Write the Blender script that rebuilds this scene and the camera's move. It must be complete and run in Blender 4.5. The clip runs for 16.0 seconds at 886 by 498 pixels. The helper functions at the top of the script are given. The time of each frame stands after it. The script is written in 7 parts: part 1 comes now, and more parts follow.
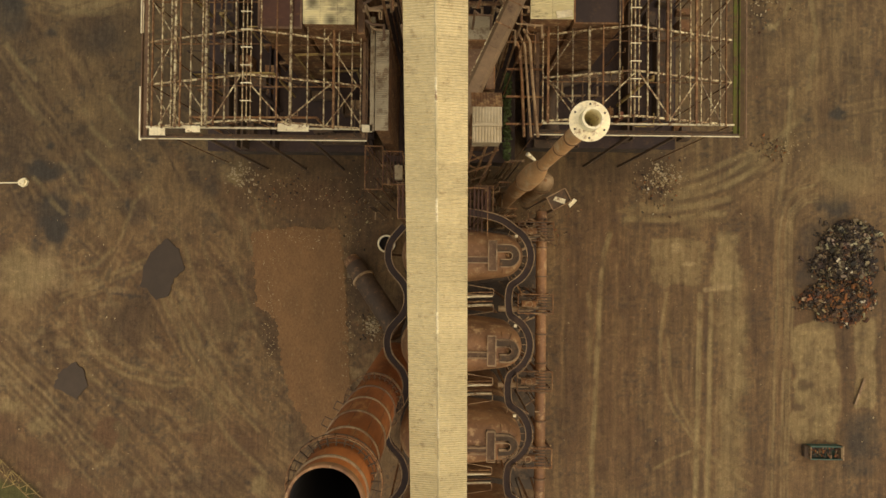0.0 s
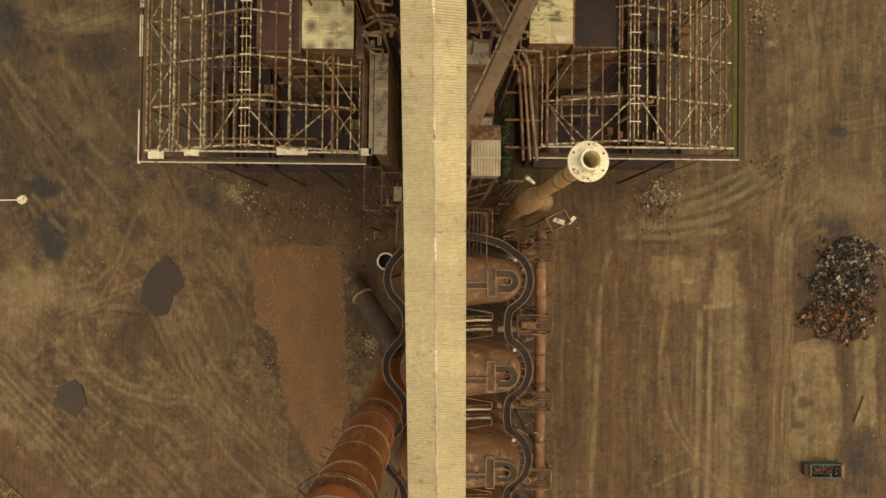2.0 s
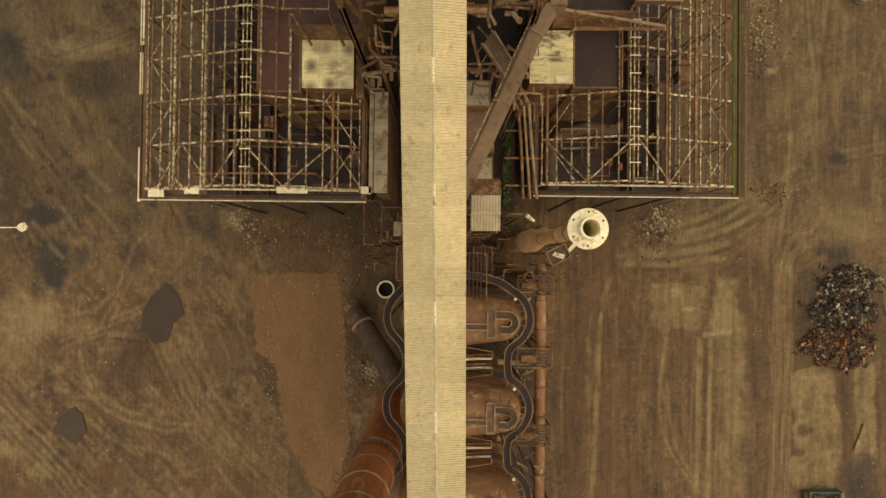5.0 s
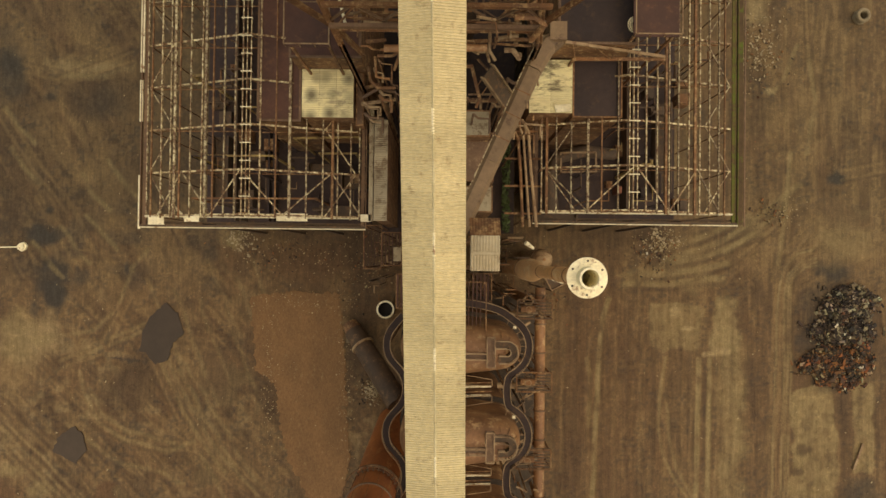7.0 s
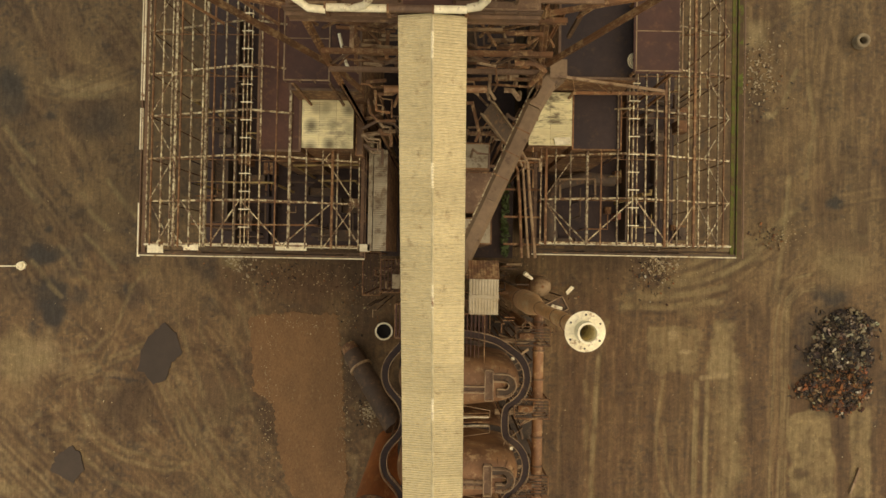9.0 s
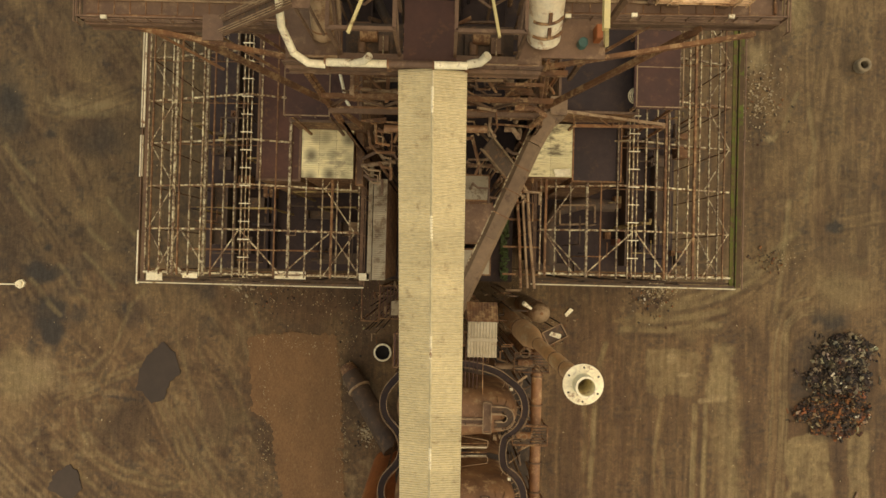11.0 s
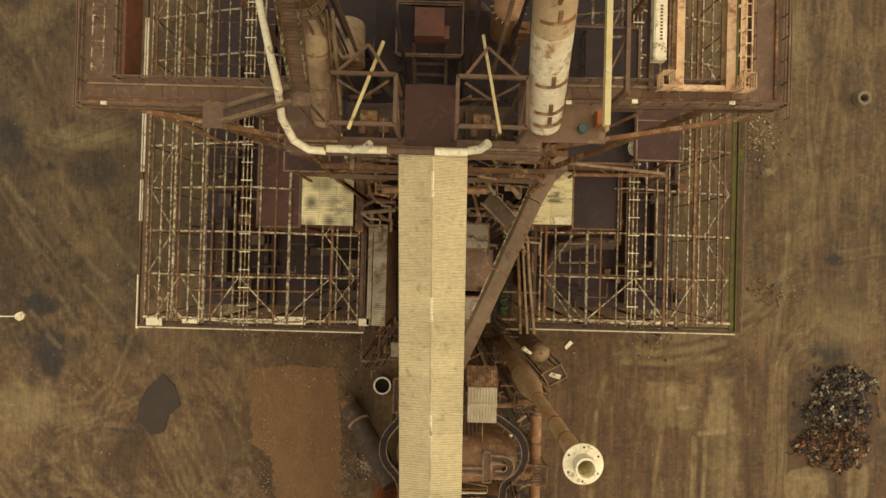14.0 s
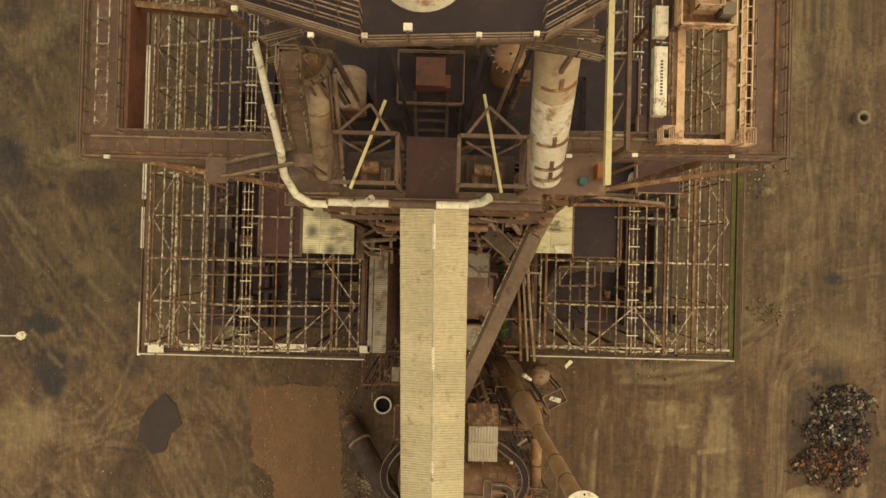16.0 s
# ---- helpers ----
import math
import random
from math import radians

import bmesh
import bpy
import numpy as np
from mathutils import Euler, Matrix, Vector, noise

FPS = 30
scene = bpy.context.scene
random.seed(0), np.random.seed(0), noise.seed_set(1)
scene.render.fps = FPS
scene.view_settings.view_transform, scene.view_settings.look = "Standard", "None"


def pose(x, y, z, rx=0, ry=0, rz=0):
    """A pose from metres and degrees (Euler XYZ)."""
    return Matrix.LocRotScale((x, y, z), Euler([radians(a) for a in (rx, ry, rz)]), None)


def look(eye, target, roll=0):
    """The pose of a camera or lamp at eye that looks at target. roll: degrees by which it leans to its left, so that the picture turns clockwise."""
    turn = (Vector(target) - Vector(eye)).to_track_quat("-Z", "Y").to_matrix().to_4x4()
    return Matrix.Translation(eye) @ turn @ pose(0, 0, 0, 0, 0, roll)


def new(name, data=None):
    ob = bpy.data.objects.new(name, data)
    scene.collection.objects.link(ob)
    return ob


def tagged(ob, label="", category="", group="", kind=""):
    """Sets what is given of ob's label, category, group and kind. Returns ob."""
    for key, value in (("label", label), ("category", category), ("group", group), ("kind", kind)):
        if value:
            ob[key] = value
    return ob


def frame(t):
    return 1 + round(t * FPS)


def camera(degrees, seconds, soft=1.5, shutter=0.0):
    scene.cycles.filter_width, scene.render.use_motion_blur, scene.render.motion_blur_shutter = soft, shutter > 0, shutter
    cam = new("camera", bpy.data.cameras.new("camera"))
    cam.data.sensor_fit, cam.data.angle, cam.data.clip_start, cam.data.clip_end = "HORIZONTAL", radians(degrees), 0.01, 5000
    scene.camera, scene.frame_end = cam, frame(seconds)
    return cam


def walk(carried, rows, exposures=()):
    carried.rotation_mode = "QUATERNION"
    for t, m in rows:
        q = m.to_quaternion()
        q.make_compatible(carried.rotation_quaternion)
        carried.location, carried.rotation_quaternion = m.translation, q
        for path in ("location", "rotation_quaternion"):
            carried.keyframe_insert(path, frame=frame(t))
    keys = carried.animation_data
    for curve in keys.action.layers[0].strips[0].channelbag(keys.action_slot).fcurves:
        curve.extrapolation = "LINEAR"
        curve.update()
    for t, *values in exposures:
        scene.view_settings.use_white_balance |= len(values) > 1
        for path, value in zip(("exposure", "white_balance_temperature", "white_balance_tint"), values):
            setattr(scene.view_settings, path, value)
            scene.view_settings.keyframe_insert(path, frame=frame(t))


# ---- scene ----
cam = camera(68.7, 16.0)
ROWS = [
    (0.0, 0.243, -1.172, 130.823, 0.810, 0.101, 0.642),
    (0.5, 0.299, -0.312, 130.798, 0.809, 0.119, 0.638),
    (1.0, 0.350, 0.513, 130.760, 0.832, 0.123, 0.663),
    (1.5, 0.381, 1.310, 130.743, 0.884, 0.126, 0.637),
    (2.0, 0.366, 2.133, 130.726, 0.890, 0.122, 0.640),
    (2.5, 0.297, 2.953, 130.718, 0.896, 0.106, 0.624),
    (3.0, 0.265, 3.843, 130.737, 0.886, 0.096, 0.633),
    (3.5, 0.262, 4.775, 130.774, 0.888, 0.101, 0.633),
    (4.0, 0.297, 5.752, 130.813, 0.897, 0.111, 0.639),
    (6.5, 0.311, 10.781, 131.000, 0.810, 0.118, 0.657),
    (7.0, 0.248, 11.860, 131.111, 0.804, 0.073, 0.672),
    (7.5, 0.222, 12.958, 131.215, 0.801, 0.047, 0.742),
    (8.0, 0.178, 14.055, 131.286, 0.812, 0.015, 0.830),
    (8.5, 0.176, 15.154, 131.274, 0.814, -0.009, 0.937),
    (9.0, 0.207, 16.259, 131.301, 0.810, -0.018, 1.060),
    (11.5, 0.196, 21.721, 131.330, 0.774, -0.046, 1.506),
    (12.0, 0.140, 22.861, 131.376, 0.760, -0.059, 1.480),
    (12.5, 0.122, 23.983, 131.395, 0.752, -0.064, 1.544),
    (13.0, 0.095, 25.087, 131.408, 0.746, -0.058, 1.543),
    (13.5, 0.035, 26.183, 131.390, 0.748, -0.066, 1.538),
    (14.0, -0.028, 27.299, 131.428, 0.734, -0.076, 1.528),
    (14.5, -0.095, 28.404, 131.487, 0.702, -0.079, 1.523),
    (15.0, -0.172, 29.427, 131.593, 0.684, -0.094, 1.533),
    (15.5, -0.239, 30.428, 131.732, 0.632, -0.107, 1.512),
    (16.0, -0.265, 31.483, 131.789, 0.615, -0.102, 1.504),
]
walk(cam, [(t, pose(x, y, z, rx, ry, rz)) for t, x, y, z, rx, ry, rz in ROWS],
     [(0.0, 0.02, 10000, 14.5), (16.0, 0.09, 10000, 13.5)])

# ---- world and sun: bright overcast ----
world = bpy.data.worlds.new("sky")
scene.world = world
world.use_nodes = True
wn = world.node_tree.nodes
sky = wn.new("ShaderNodeTexSky")
sky.sky_type, sky.sun_disc = "NISHITA", False
sky.sun_elevation, sky.sun_rotation = radians(72), radians(116)
sky.dust_density, sky.air_density = 1.6, 1.2
wn["Background"].inputs["Strength"].default_value = 0.15
world.node_tree.links.new(sky.outputs["Color"], wn["Background"].inputs["Color"])
sun = new("sun", bpy.data.lights.new("sun", "SUN"))
sun.data.energy, sun.data.angle, sun.data.color = 1.3, radians(115), (1.0, 0.89, 0.68)
sun.matrix_world = look((32, -16, 110), (0, 0, 0))

# ---- materials ----
def surf(name, a, b, rust=None, amount=0.5, rough=0.8, metal=0.0, big=0.12, fine=4.0, bump=0.2, stretch=(1, 1, 1), vary=0.25, each_by=0.16):
    """Two tones at a large and a fine scale, with an optional worn layer whose edge follows a noise."""
    m = bpy.data.materials.new(name)
    m.use_nodes = True
    n, l = m.node_tree.nodes, m.node_tree.links
    bsdf = n["Principled BSDF"]
    geo, mapping, info = n.new("ShaderNodeNewGeometry"), n.new("ShaderNodeMapping"), n.new("ShaderNodeObjectInfo")
    mapping.inputs["Scale"].default_value = stretch
    l.new(geo.outputs["Position"], mapping.inputs["Vector"])
    def tex(scale, detail=5.0, r=0.6):
        t = n.new("ShaderNodeTexNoise")
        t.inputs["Scale"].default_value, t.inputs["Detail"].default_value, t.inputs["Roughness"].default_value = scale, detail, r
        l.new(mapping.outputs["Vector"], t.inputs["Vector"])
        return t.outputs["Fac"]
    def ramp(fac, lo, hi):
        r = n.new("ShaderNodeMapRange")
        r.inputs["From Min"].default_value, r.inputs["From Max"].default_value = lo, hi
        l.new(fac, r.inputs["Value"])
        return r.outputs["Result"]
    def mix(fac, x, y, kind="MIX"):
        k = n.new("ShaderNodeMix")
        k.data_type, k.blend_type = "RGBA", kind
        for socket, v in ((k.inputs[0], fac), (k.inputs[6], x), (k.inputs[7], y)):
            if hasattr(v, "links"):
                l.new(v, socket)
            else:
                socket.default_value = v if isinstance(v, float) else (*v, 1)
        return k.outputs[2]
    big_noise, fine_noise = tex(big), tex(fine, 6.0, 0.7)
    colour = mix(ramp(big_noise, 0.35, 0.65), a, b)
    if rust:
        edge = tex(fine * 0.35, 8.0, 0.75)
        worn = ramp(edge, 0.62 - amount * 0.3, 0.72 - amount * 0.3)
        colour = mix(worn, colour, rust)
    grain = ramp(fine_noise, 0.2, 0.8)
    shade = n.new("ShaderNodeMapRange")
    shade.inputs["To Min"].default_value, shade.inputs["To Max"].default_value = 1 - vary, 1 + vary
    l.new(grain, shade.inputs["Value"])
    each = n.new("ShaderNodeMapRange")
    each.inputs["To Min"].default_value, each.inputs["To Max"].default_value = 1 - each_by, 1 + each_by
    l.new(info.outputs["Random"], each.inputs["Value"])
    both = n.new("ShaderNodeMath")
    both.operation = "MULTIPLY"
    l.new(shade.outputs["Result"], both.inputs[0])
    l.new(each.outputs["Result"], both.inputs[1])
    scale = n.new("ShaderNodeVectorMath")
    scale.operation = "SCALE"
    l.new(colour, scale.inputs[0])
    l.new(both.outputs[0], scale.inputs["Scale"])
    l.new(scale.outputs[0], bsdf.inputs["Base Color"])
    bsdf.inputs["Roughness"].default_value, bsdf.inputs["Metallic"].default_value = rough, metal
    if bump:
        bp = n.new("ShaderNodeBump")
        bp.inputs["Strength"].default_value, bp.inputs["Distance"].default_value = bump, 0.05
        l.new(fine_noise, bp.inputs["Height"])
        l.new(bp.outputs["Normal"], bsdf.inputs["Normal"])
    return m


RUST = (0.13, 0.055, 0.022)
M_frame = surf("weathered_white_steel", (0.7, 0.64, 0.38), (0.38, 0.28, 0.14), (0.125, 0.06, 0.024), 0.6, 0.55, big=0.6, fine=5.0, vary=0.3, each_by=0.35)
M_rust = surf("rusty_steel", (0.25, 0.115, 0.044), (0.125, 0.062, 0.03), (0.4, 0.25, 0.115), 0.38, 0.8, big=0.3, fine=3.0, each_by=0.25)
M_dark = surf("sooty_steel", (0.08, 0.056, 0.036), (0.11, 0.072, 0.042), (0.18, 0.1, 0.048), 0.32, 0.8, big=0.3, fine=3.0)
M_beam = surf("brown_painted_steel", (0.185, 0.107, 0.056), (0.125, 0.072, 0.04), (0.25, 0.16, 0.085), 0.28, 0.65, big=0.3, fine=2.5, each_by=0.2)
M_cream = surf("cream_sheeting", (0.655, 0.57, 0.332), (0.55, 0.475, 0.27), (0.4, 0.315, 0.17), 0.18, 0.38, metal=0.25, big=0.12, fine=2.4, bump=0.06, vary=0.2, each_by=0.06)
M_white = surf("pale_sheeting", (0.84, 0.77, 0.43), (0.66, 0.58, 0.32), (0.2, 0.165, 0.09), 0.3, 0.75, big=0.4, fine=1.3, bump=0.05, stretch=(0.4, 1.2, 1), vary=0.15)
M_pale = surf("pale_paint", (0.9, 0.84, 0.57), (0.74, 0.66, 0.42), (0.26, 0.13, 0.055), 0.26, 0.75, big=0.5, fine=2.5)
M_roofbrown = surf("rusted_roof_sheet", (0.098, 0.042, 0.026), (0.066, 0.031, 0.021), (0.13, 0.06, 0.03), 0.25, 0.75, big=0.25, fine=2.0)
M_orange = surf("orange_rusted_shell", (0.44, 0.135, 0.034), (0.28, 0.085, 0.026), (0.46, 0.2, 0.07), 0.3, 0.65, big=0.25, fine=1.5, stretch=(1, 1, 0.3))
M_dome = surf("rusted_dome_plate", (0.33, 0.165, 0.07), (0.17, 0.08, 0.036), (0.46, 0.29, 0.14), 0.3, 0.6, big=0.22, fine=1.5)
M_floor = surf("soot_and_shade_floor", (0.075, 0.055, 0.036), (0.048, 0.037, 0.027), (0.15, 0.1, 0.055), 0.3, 0.9, big=0.15, fine=1.2)
M_concrete = surf("stained_concrete", (0.27, 0.22, 0.13), (0.19, 0.145, 0.085), (0.13, 0.095, 0.055), 0.35, 0.9, big=0.12, fine=1.0)
M_moss = surf("mossy_gutter", (0.09, 0.12, 0.02), (0.12, 0.1, 0.03), (0.1, 0.06, 0.03), 0.4, 0.95, big=0.4, fine=3.0)
M_mossy_soil = surf("mossy_soil", (0.1, 0.062, 0.032), (0.085, 0.055, 0.028), (0.1, 0.15, 0.022), 0.3, 0.95, big=0.3, fine=0.8, vary=0.4)
M_yellow = surf("yellow_paint", (0.8, 0.7, 0.34), (0.66, 0.54, 0.22), (0.25, 0.14, 0.05), 0.22, 0.5, big=0.5, fine=2.0)
M_peach = surf("salmon_painted_steel", (0.76, 0.53, 0.29), (0.58, 0.35, 0.17), (0.28, 0.13, 0.055), 0.33, 0.55, big=0.4, fine=2.0)
M_patch = surf("red_gravel", (0.21, 0.115, 0.05), (0.165, 0.092, 0.041), (0.25, 0.165, 0.08), 0.14, 0.95, big=0.16, fine=3.2, bump=0.7, stretch=(1.2, 0.7, 1), vary=0.42)
M_red = surf("red_brown_sheet", (0.24, 0.085, 0.042), (0.17, 0.064, 0.034), (0.12, 0.055, 0.028), 0.3, 0.7, big=0.3, fine=2.0)
M_black = surf("bore_shade_black", (0.012, 0.011, 0.01), (0.02, 0.017, 0.014), rough=0.9, bump=0.0)
M_green = surf("faded_green_paint", (0.05, 0.14, 0.1), (0.035, 0.09, 0.07), RUST, 0.25, 0.6)

M_flake = surf("flaking_whitewash", (0.93, 0.86, 0.6), (0.82, 0.64, 0.38), (0.46, 0.25, 0.12), 0.32, 0.42, big=0.35, fine=2.2)
M_old = surf("buff_weathered_shell", (0.4, 0.28, 0.15), (0.26, 0.165, 0.085), (0.17, 0.09, 0.042), 0.4, 0.7, big=0.3, fine=1.8)

M_buff = surf("buff_painted_shell", (0.52, 0.37, 0.2), (0.4, 0.27, 0.14), (0.24, 0.13, 0.06), 0.22, 0.6, big=0.3, fine=1.8)
M_soot = surf("soot_black_plate", (0.05, 0.032, 0.026), (0.034, 0.023, 0.02), (0.07, 0.042, 0.026), 0.25, 0.85, big=0.25, fine=1.5)
M_stained = surf("soot_spotted_sheeting", (0.84, 0.77, 0.43), (0.7, 0.62, 0.34), (0.4, 0.34, 0.2), 0.2, 0.75, big=0.4, fine=1.3, bump=0.05, stretch=(0.5, 1.2, 1), vary=0.15)
sn, sl = M_stained.node_tree.nodes, M_stained.node_tree.links
geo, cell, spot_fac, dull = sn.new("ShaderNodeNewGeometry"), sn.new("ShaderNodeTexVoronoi"), sn.new("ShaderNodeMapRange"), sn.new("ShaderNodeMix")
cell.inputs["Scale"].default_value, cell.inputs["Randomness"].default_value = 0.42, 0.55
sl.new(geo.outputs["Position"], cell.inputs["Vector"])
for key, v in (("From Min", 0.12), ("From Max", 0.55), ("To Min", 0.85), ("To Max", 0.0)):
    spot_fac.inputs[key].default_value = v
sl.new(cell.outputs["Distance"], spot_fac.inputs["Value"])
dull.data_type = "RGBA"
dull.inputs[7].default_value = (0.1, 0.08, 0.045, 1)
sl.new(spot_fac.outputs["Result"], dull.inputs[0])
sl.new(sn["Principled BSDF"].inputs["Base Color"].links[0].from_socket, dull.inputs[6])
sl.new(dull.outputs[2], sn["Principled BSDF"].inputs["Base Color"])

M_duct = surf("tan_duct_plate", (0.25, 0.165, 0.088), (0.19, 0.12, 0.064), (0.12, 0.07, 0.038), 0.22, 0.65, big=0.25, fine=1.6)

M_ochre = surf("dull_ochre_paint", (0.4, 0.29, 0.1), (0.28, 0.2, 0.08), (0.13, 0.07, 0.03), 0.4, 0.7, big=0.5, fine=2.5)

# ---- mesh building ----
class Shape:
    """Collects verts and faces for one mesh."""

    def __init__(self):
        self.v, self.f = [], []

    def add(self, verts, faces):
        k = len(self.v)
        self.v += [tuple(p) for p in verts]
        self.f += [tuple(i + k for i in f) for f in faces]
        return self

    def hexa(self, p):
        return self.add(p, [(3, 2, 1, 0), (4, 5, 6, 7), (0, 1, 5, 4), (1, 2, 6, 5), (2, 3, 7, 6), (3, 0, 4, 7)])

    def box(self, x0, x1, y0, y1, z0, z1):
        return self.hexa([(x0, y0, z0), (x1, y0, z0), (x1, y1, z0), (x0, y1, z0), (x0, y0, z1), (x1, y0, z1), (x1, y1, z1), (x0, y1, z1)])

    def beam(self, p, q, w=0.2, h=None):
        p, q, h = Vector(p), Vector(q), h or w
        d = (q - p).normalized()
        side = d.cross(Vector((0, 0, 1)))
        side = Vector((1, 0, 0)) if side.length < 1e-3 else side.normalized()
        up = side.cross(d).normalized()
        s, u = side * w / 2, up * h / 2
        return self.hexa([p - s - u, p + s - u, p + s + u, p - s + u, q - s - u, q + s - u, q + s + u, q - s + u])

    def girder(self, p, q, w=0.3, h=0.5, t=0.05):
        """An I-section between two points."""
        p, q = Vector(p), Vector(q)
        up = Vector((0, 0, 1))
        self.beam(p + up * (h / 2), q + up * (h / 2), w, t)
        self.beam(p - up * (h / 2), q - up * (h / 2), w, t)
        return self.beam(p, q, t, h - t)

    def tube(self, points, r, n=16, caps=True):
        """A round pipe along points; r is one radius or one for each point."""
        pts = [Vector(p) for p in points]
        rs = r if isinstance(r, (list, tuple)) else [r] * len(pts)
        k = len(self.v)
        ref = None
        for i, p in enumerate(pts):
            d = (pts[min(i + 1, len(pts) - 1)] - pts[max(i - 1, 0)]).normalized()
            if ref is None:
                ref = d.cross(Vector((0, 0, 1)) if abs(d.z) < 0.95 else Vector((0, 1, 0))).normalized()
            else:
                ref = (ref - d * ref.dot(d)).normalized()
            b = d.cross(ref)
            self.v += [tuple(p + (ref * math.cos(6.28318 * j / n) + b * math.sin(6.28318 * j / n)) * rs[i]) for j in range(n)]
        for i in range(len(pts) - 1):
            for j in range(n):
                a, c = k + i * n, k + (i + 1) * n
                self.f.append((a + j, a + (j + 1) % n, c + (j + 1) % n, c + j))
        if caps:
            self.f += [tuple(k + j for j in reversed(range(n))), tuple(k + (len(pts) - 1) * n + j for j in range(n))]
        return self

    def lathe(self, cx, cy, profile, n=40):
        """Turns (radius, z) pairs round an upright axis."""
        k = len(self.v)
        for r, z in profile:
            self.v += [(cx + r * math.cos(6.28318 * j / n), cy + r * math.sin(6.28318 * j / n), z) for j in range(n)]
        for i in range(len(profile) - 1):
            for j in range(n):
                a, c = k + i * n, k + (i + 1) * n
                self.f.append((a + j, a + (j + 1) % n, c + (j + 1) % n, c + j))
        return self

    def prism(self, outline, z0, z1):
        k, n = len(self.v), len(outline)
        self.v += [(x, y, z0) for x, y in outline] + [(x, y, z1) for x, y in outline]
        self.f += [tuple(k + j for j in reversed(range(n))), tuple(k + n + j for j in range(n))]
        self.f += [(k + j, k + (j + 1) % n, k + n + (j + 1) % n, k + n + j) for j in range(n)]
        return self

    def rail(self, path, height=1.1, step=1.6, r=0.04, rails=2):
        """A handrail over a path at floor level: rails and upright posts."""
        for a, b in zip(path, path[1:]):
            a, b = Vector(a), Vector(b)
            up = Vector((0, 0, height))
            for i in range(rails):
                f = (i + 1) / rails
                self.beam(a + up * f, b + up * f, r * 2)
            n = max(1, round((b - a).length / step))
            for i in range(n + 1):
                p = a.lerp(b, i / n)
                self.beam(p, p + up, r * 1.7)
        return self

    def mesh(self, name, smooth=False):
        me = bpy.data.meshes.new(name)
        me.from_pydata(self.v, [], self.f)
        me.update()
        if smooth:
            me.polygons.foreach_set("use_smooth", [True] * len(me.polygons))
            me.set_sharp_from_angle(angle=radians(35))
        return me


def thing(name, label, category, at=(0, 0, 0), group="", kind=""):
    """An empty at the base of a thing; its parts are placed in world coordinates."""
    ob = new(name)
    ob.matrix_world = Matrix.Translation(at)
    return tagged(ob, label, category, group, kind)


def part(name, shape, material, parent=None, label="", smooth=False):
    ob = new(name, shape.mesh(name, smooth))
    ob.data.materials.append(material)
    if parent:
        base = parent
        ob.parent = parent
        off = Vector((0, 0, 0))
        while base:
            off += base.matrix_basis.translation
            base = base.parent
        ob.matrix_basis = Matrix.Translation(-off)
    if label:
        tagged(ob, label)
    return ob


def single(name, shape, material, label, category, group="", kind="", smooth=False):
    """A thing of one mesh."""
    return tagged(part(name, shape, material, smooth=smooth), label, category, group, kind)

# ---- ground ----
def rng(seed):
    return np.random.RandomState(seed)


def soft_noise(x, y, scale, seed, stretch=1.0, angle=0.0):
    """Smooth value noise on arrays, from a random lattice."""
    c, s = math.cos(angle), math.sin(angle)
    u, v = (c * x + s * y) / scale / stretch, (-s * x + c * y) / scale
    g = rng(seed).rand(256, 256)
    i, j = np.floor(u).astype(int), np.floor(v).astype(int)
    a, b = u - i, v - j
    a, b = a * a * (3 - 2 * a), b * b * (3 - 2 * b)
    i0, i1, j0, j1 = i % 256, (i + 1) % 256, j % 256, (j + 1) % 256
    return (g[i0, j0] * (1 - a) + g[i1, j0] * a) * (1 - b) + (g[i0, j1] * (1 - a) + g[i1, j1] * a) * b


def band(x, y, path, width, soft):
    """1 near a broken line, 0 away from it."""
    best = np.full(x.shape, 1e9)
    for (ax, ay), (bx, by) in zip(path, path[1:]):
        dx, dy = bx - ax, by - ay
        f = np.clip(((x - ax) * dx + (y - ay) * dy) / (dx * dx + dy * dy), 0, 1)
        best = np.minimum(best, np.hypot(x - ax - f * dx, y - ay - f * dy))
    return np.clip((width + soft - best) / soft, 0, 1)


def blob(x, y, cx, cy, rx, ry, soft=0.35, seed=1):
    d = np.hypot((x - cx) / rx, (y - cy) / ry) + 0.7 * (soft_noise(x, y, min(rx, ry) * 0.6, seed) - 0.5)
    return np.clip((1 - d) / soft, 0, 1)


def over(colour, mask, tone, strength=1.0):
    m = (mask * strength)[:, None]
    return colour * (1 - m) + np.array(tone)[None] * m


far = np.array([110, 150, 260, 600, 1500, 3000.0])
gx = np.concatenate([-far[::-1], np.arange(-96, 96.1, 0.25), far])
gy = np.concatenate([-60 - far[::-1], np.arange(-56, 80.1, 0.25), 80 + far])
GX, GY = np.meshgrid(gx, gy)
X, Y = GX.ravel(), GY.ravel()
Z = 0.2 * (soft_noise(X, Y, 9, 3) - 0.5) + 0.16 * (soft_noise(X, Y, 2.2, 4) - 0.5) + 0.1 * (soft_noise(X, Y, 0.8, 5) - 0.5)
col = np.tile(np.array([0.138, 0.082, 0.04]), (len(X), 1))
east = np.clip((X - 8) / 12, 0, 1)
west = 1 - east
LIGHT, PALE, DARK, WET = (0.205, 0.134, 0.063), (0.31, 0.23, 0.115), (0.08, 0.05, 0.027), (0.046, 0.039, 0.029)


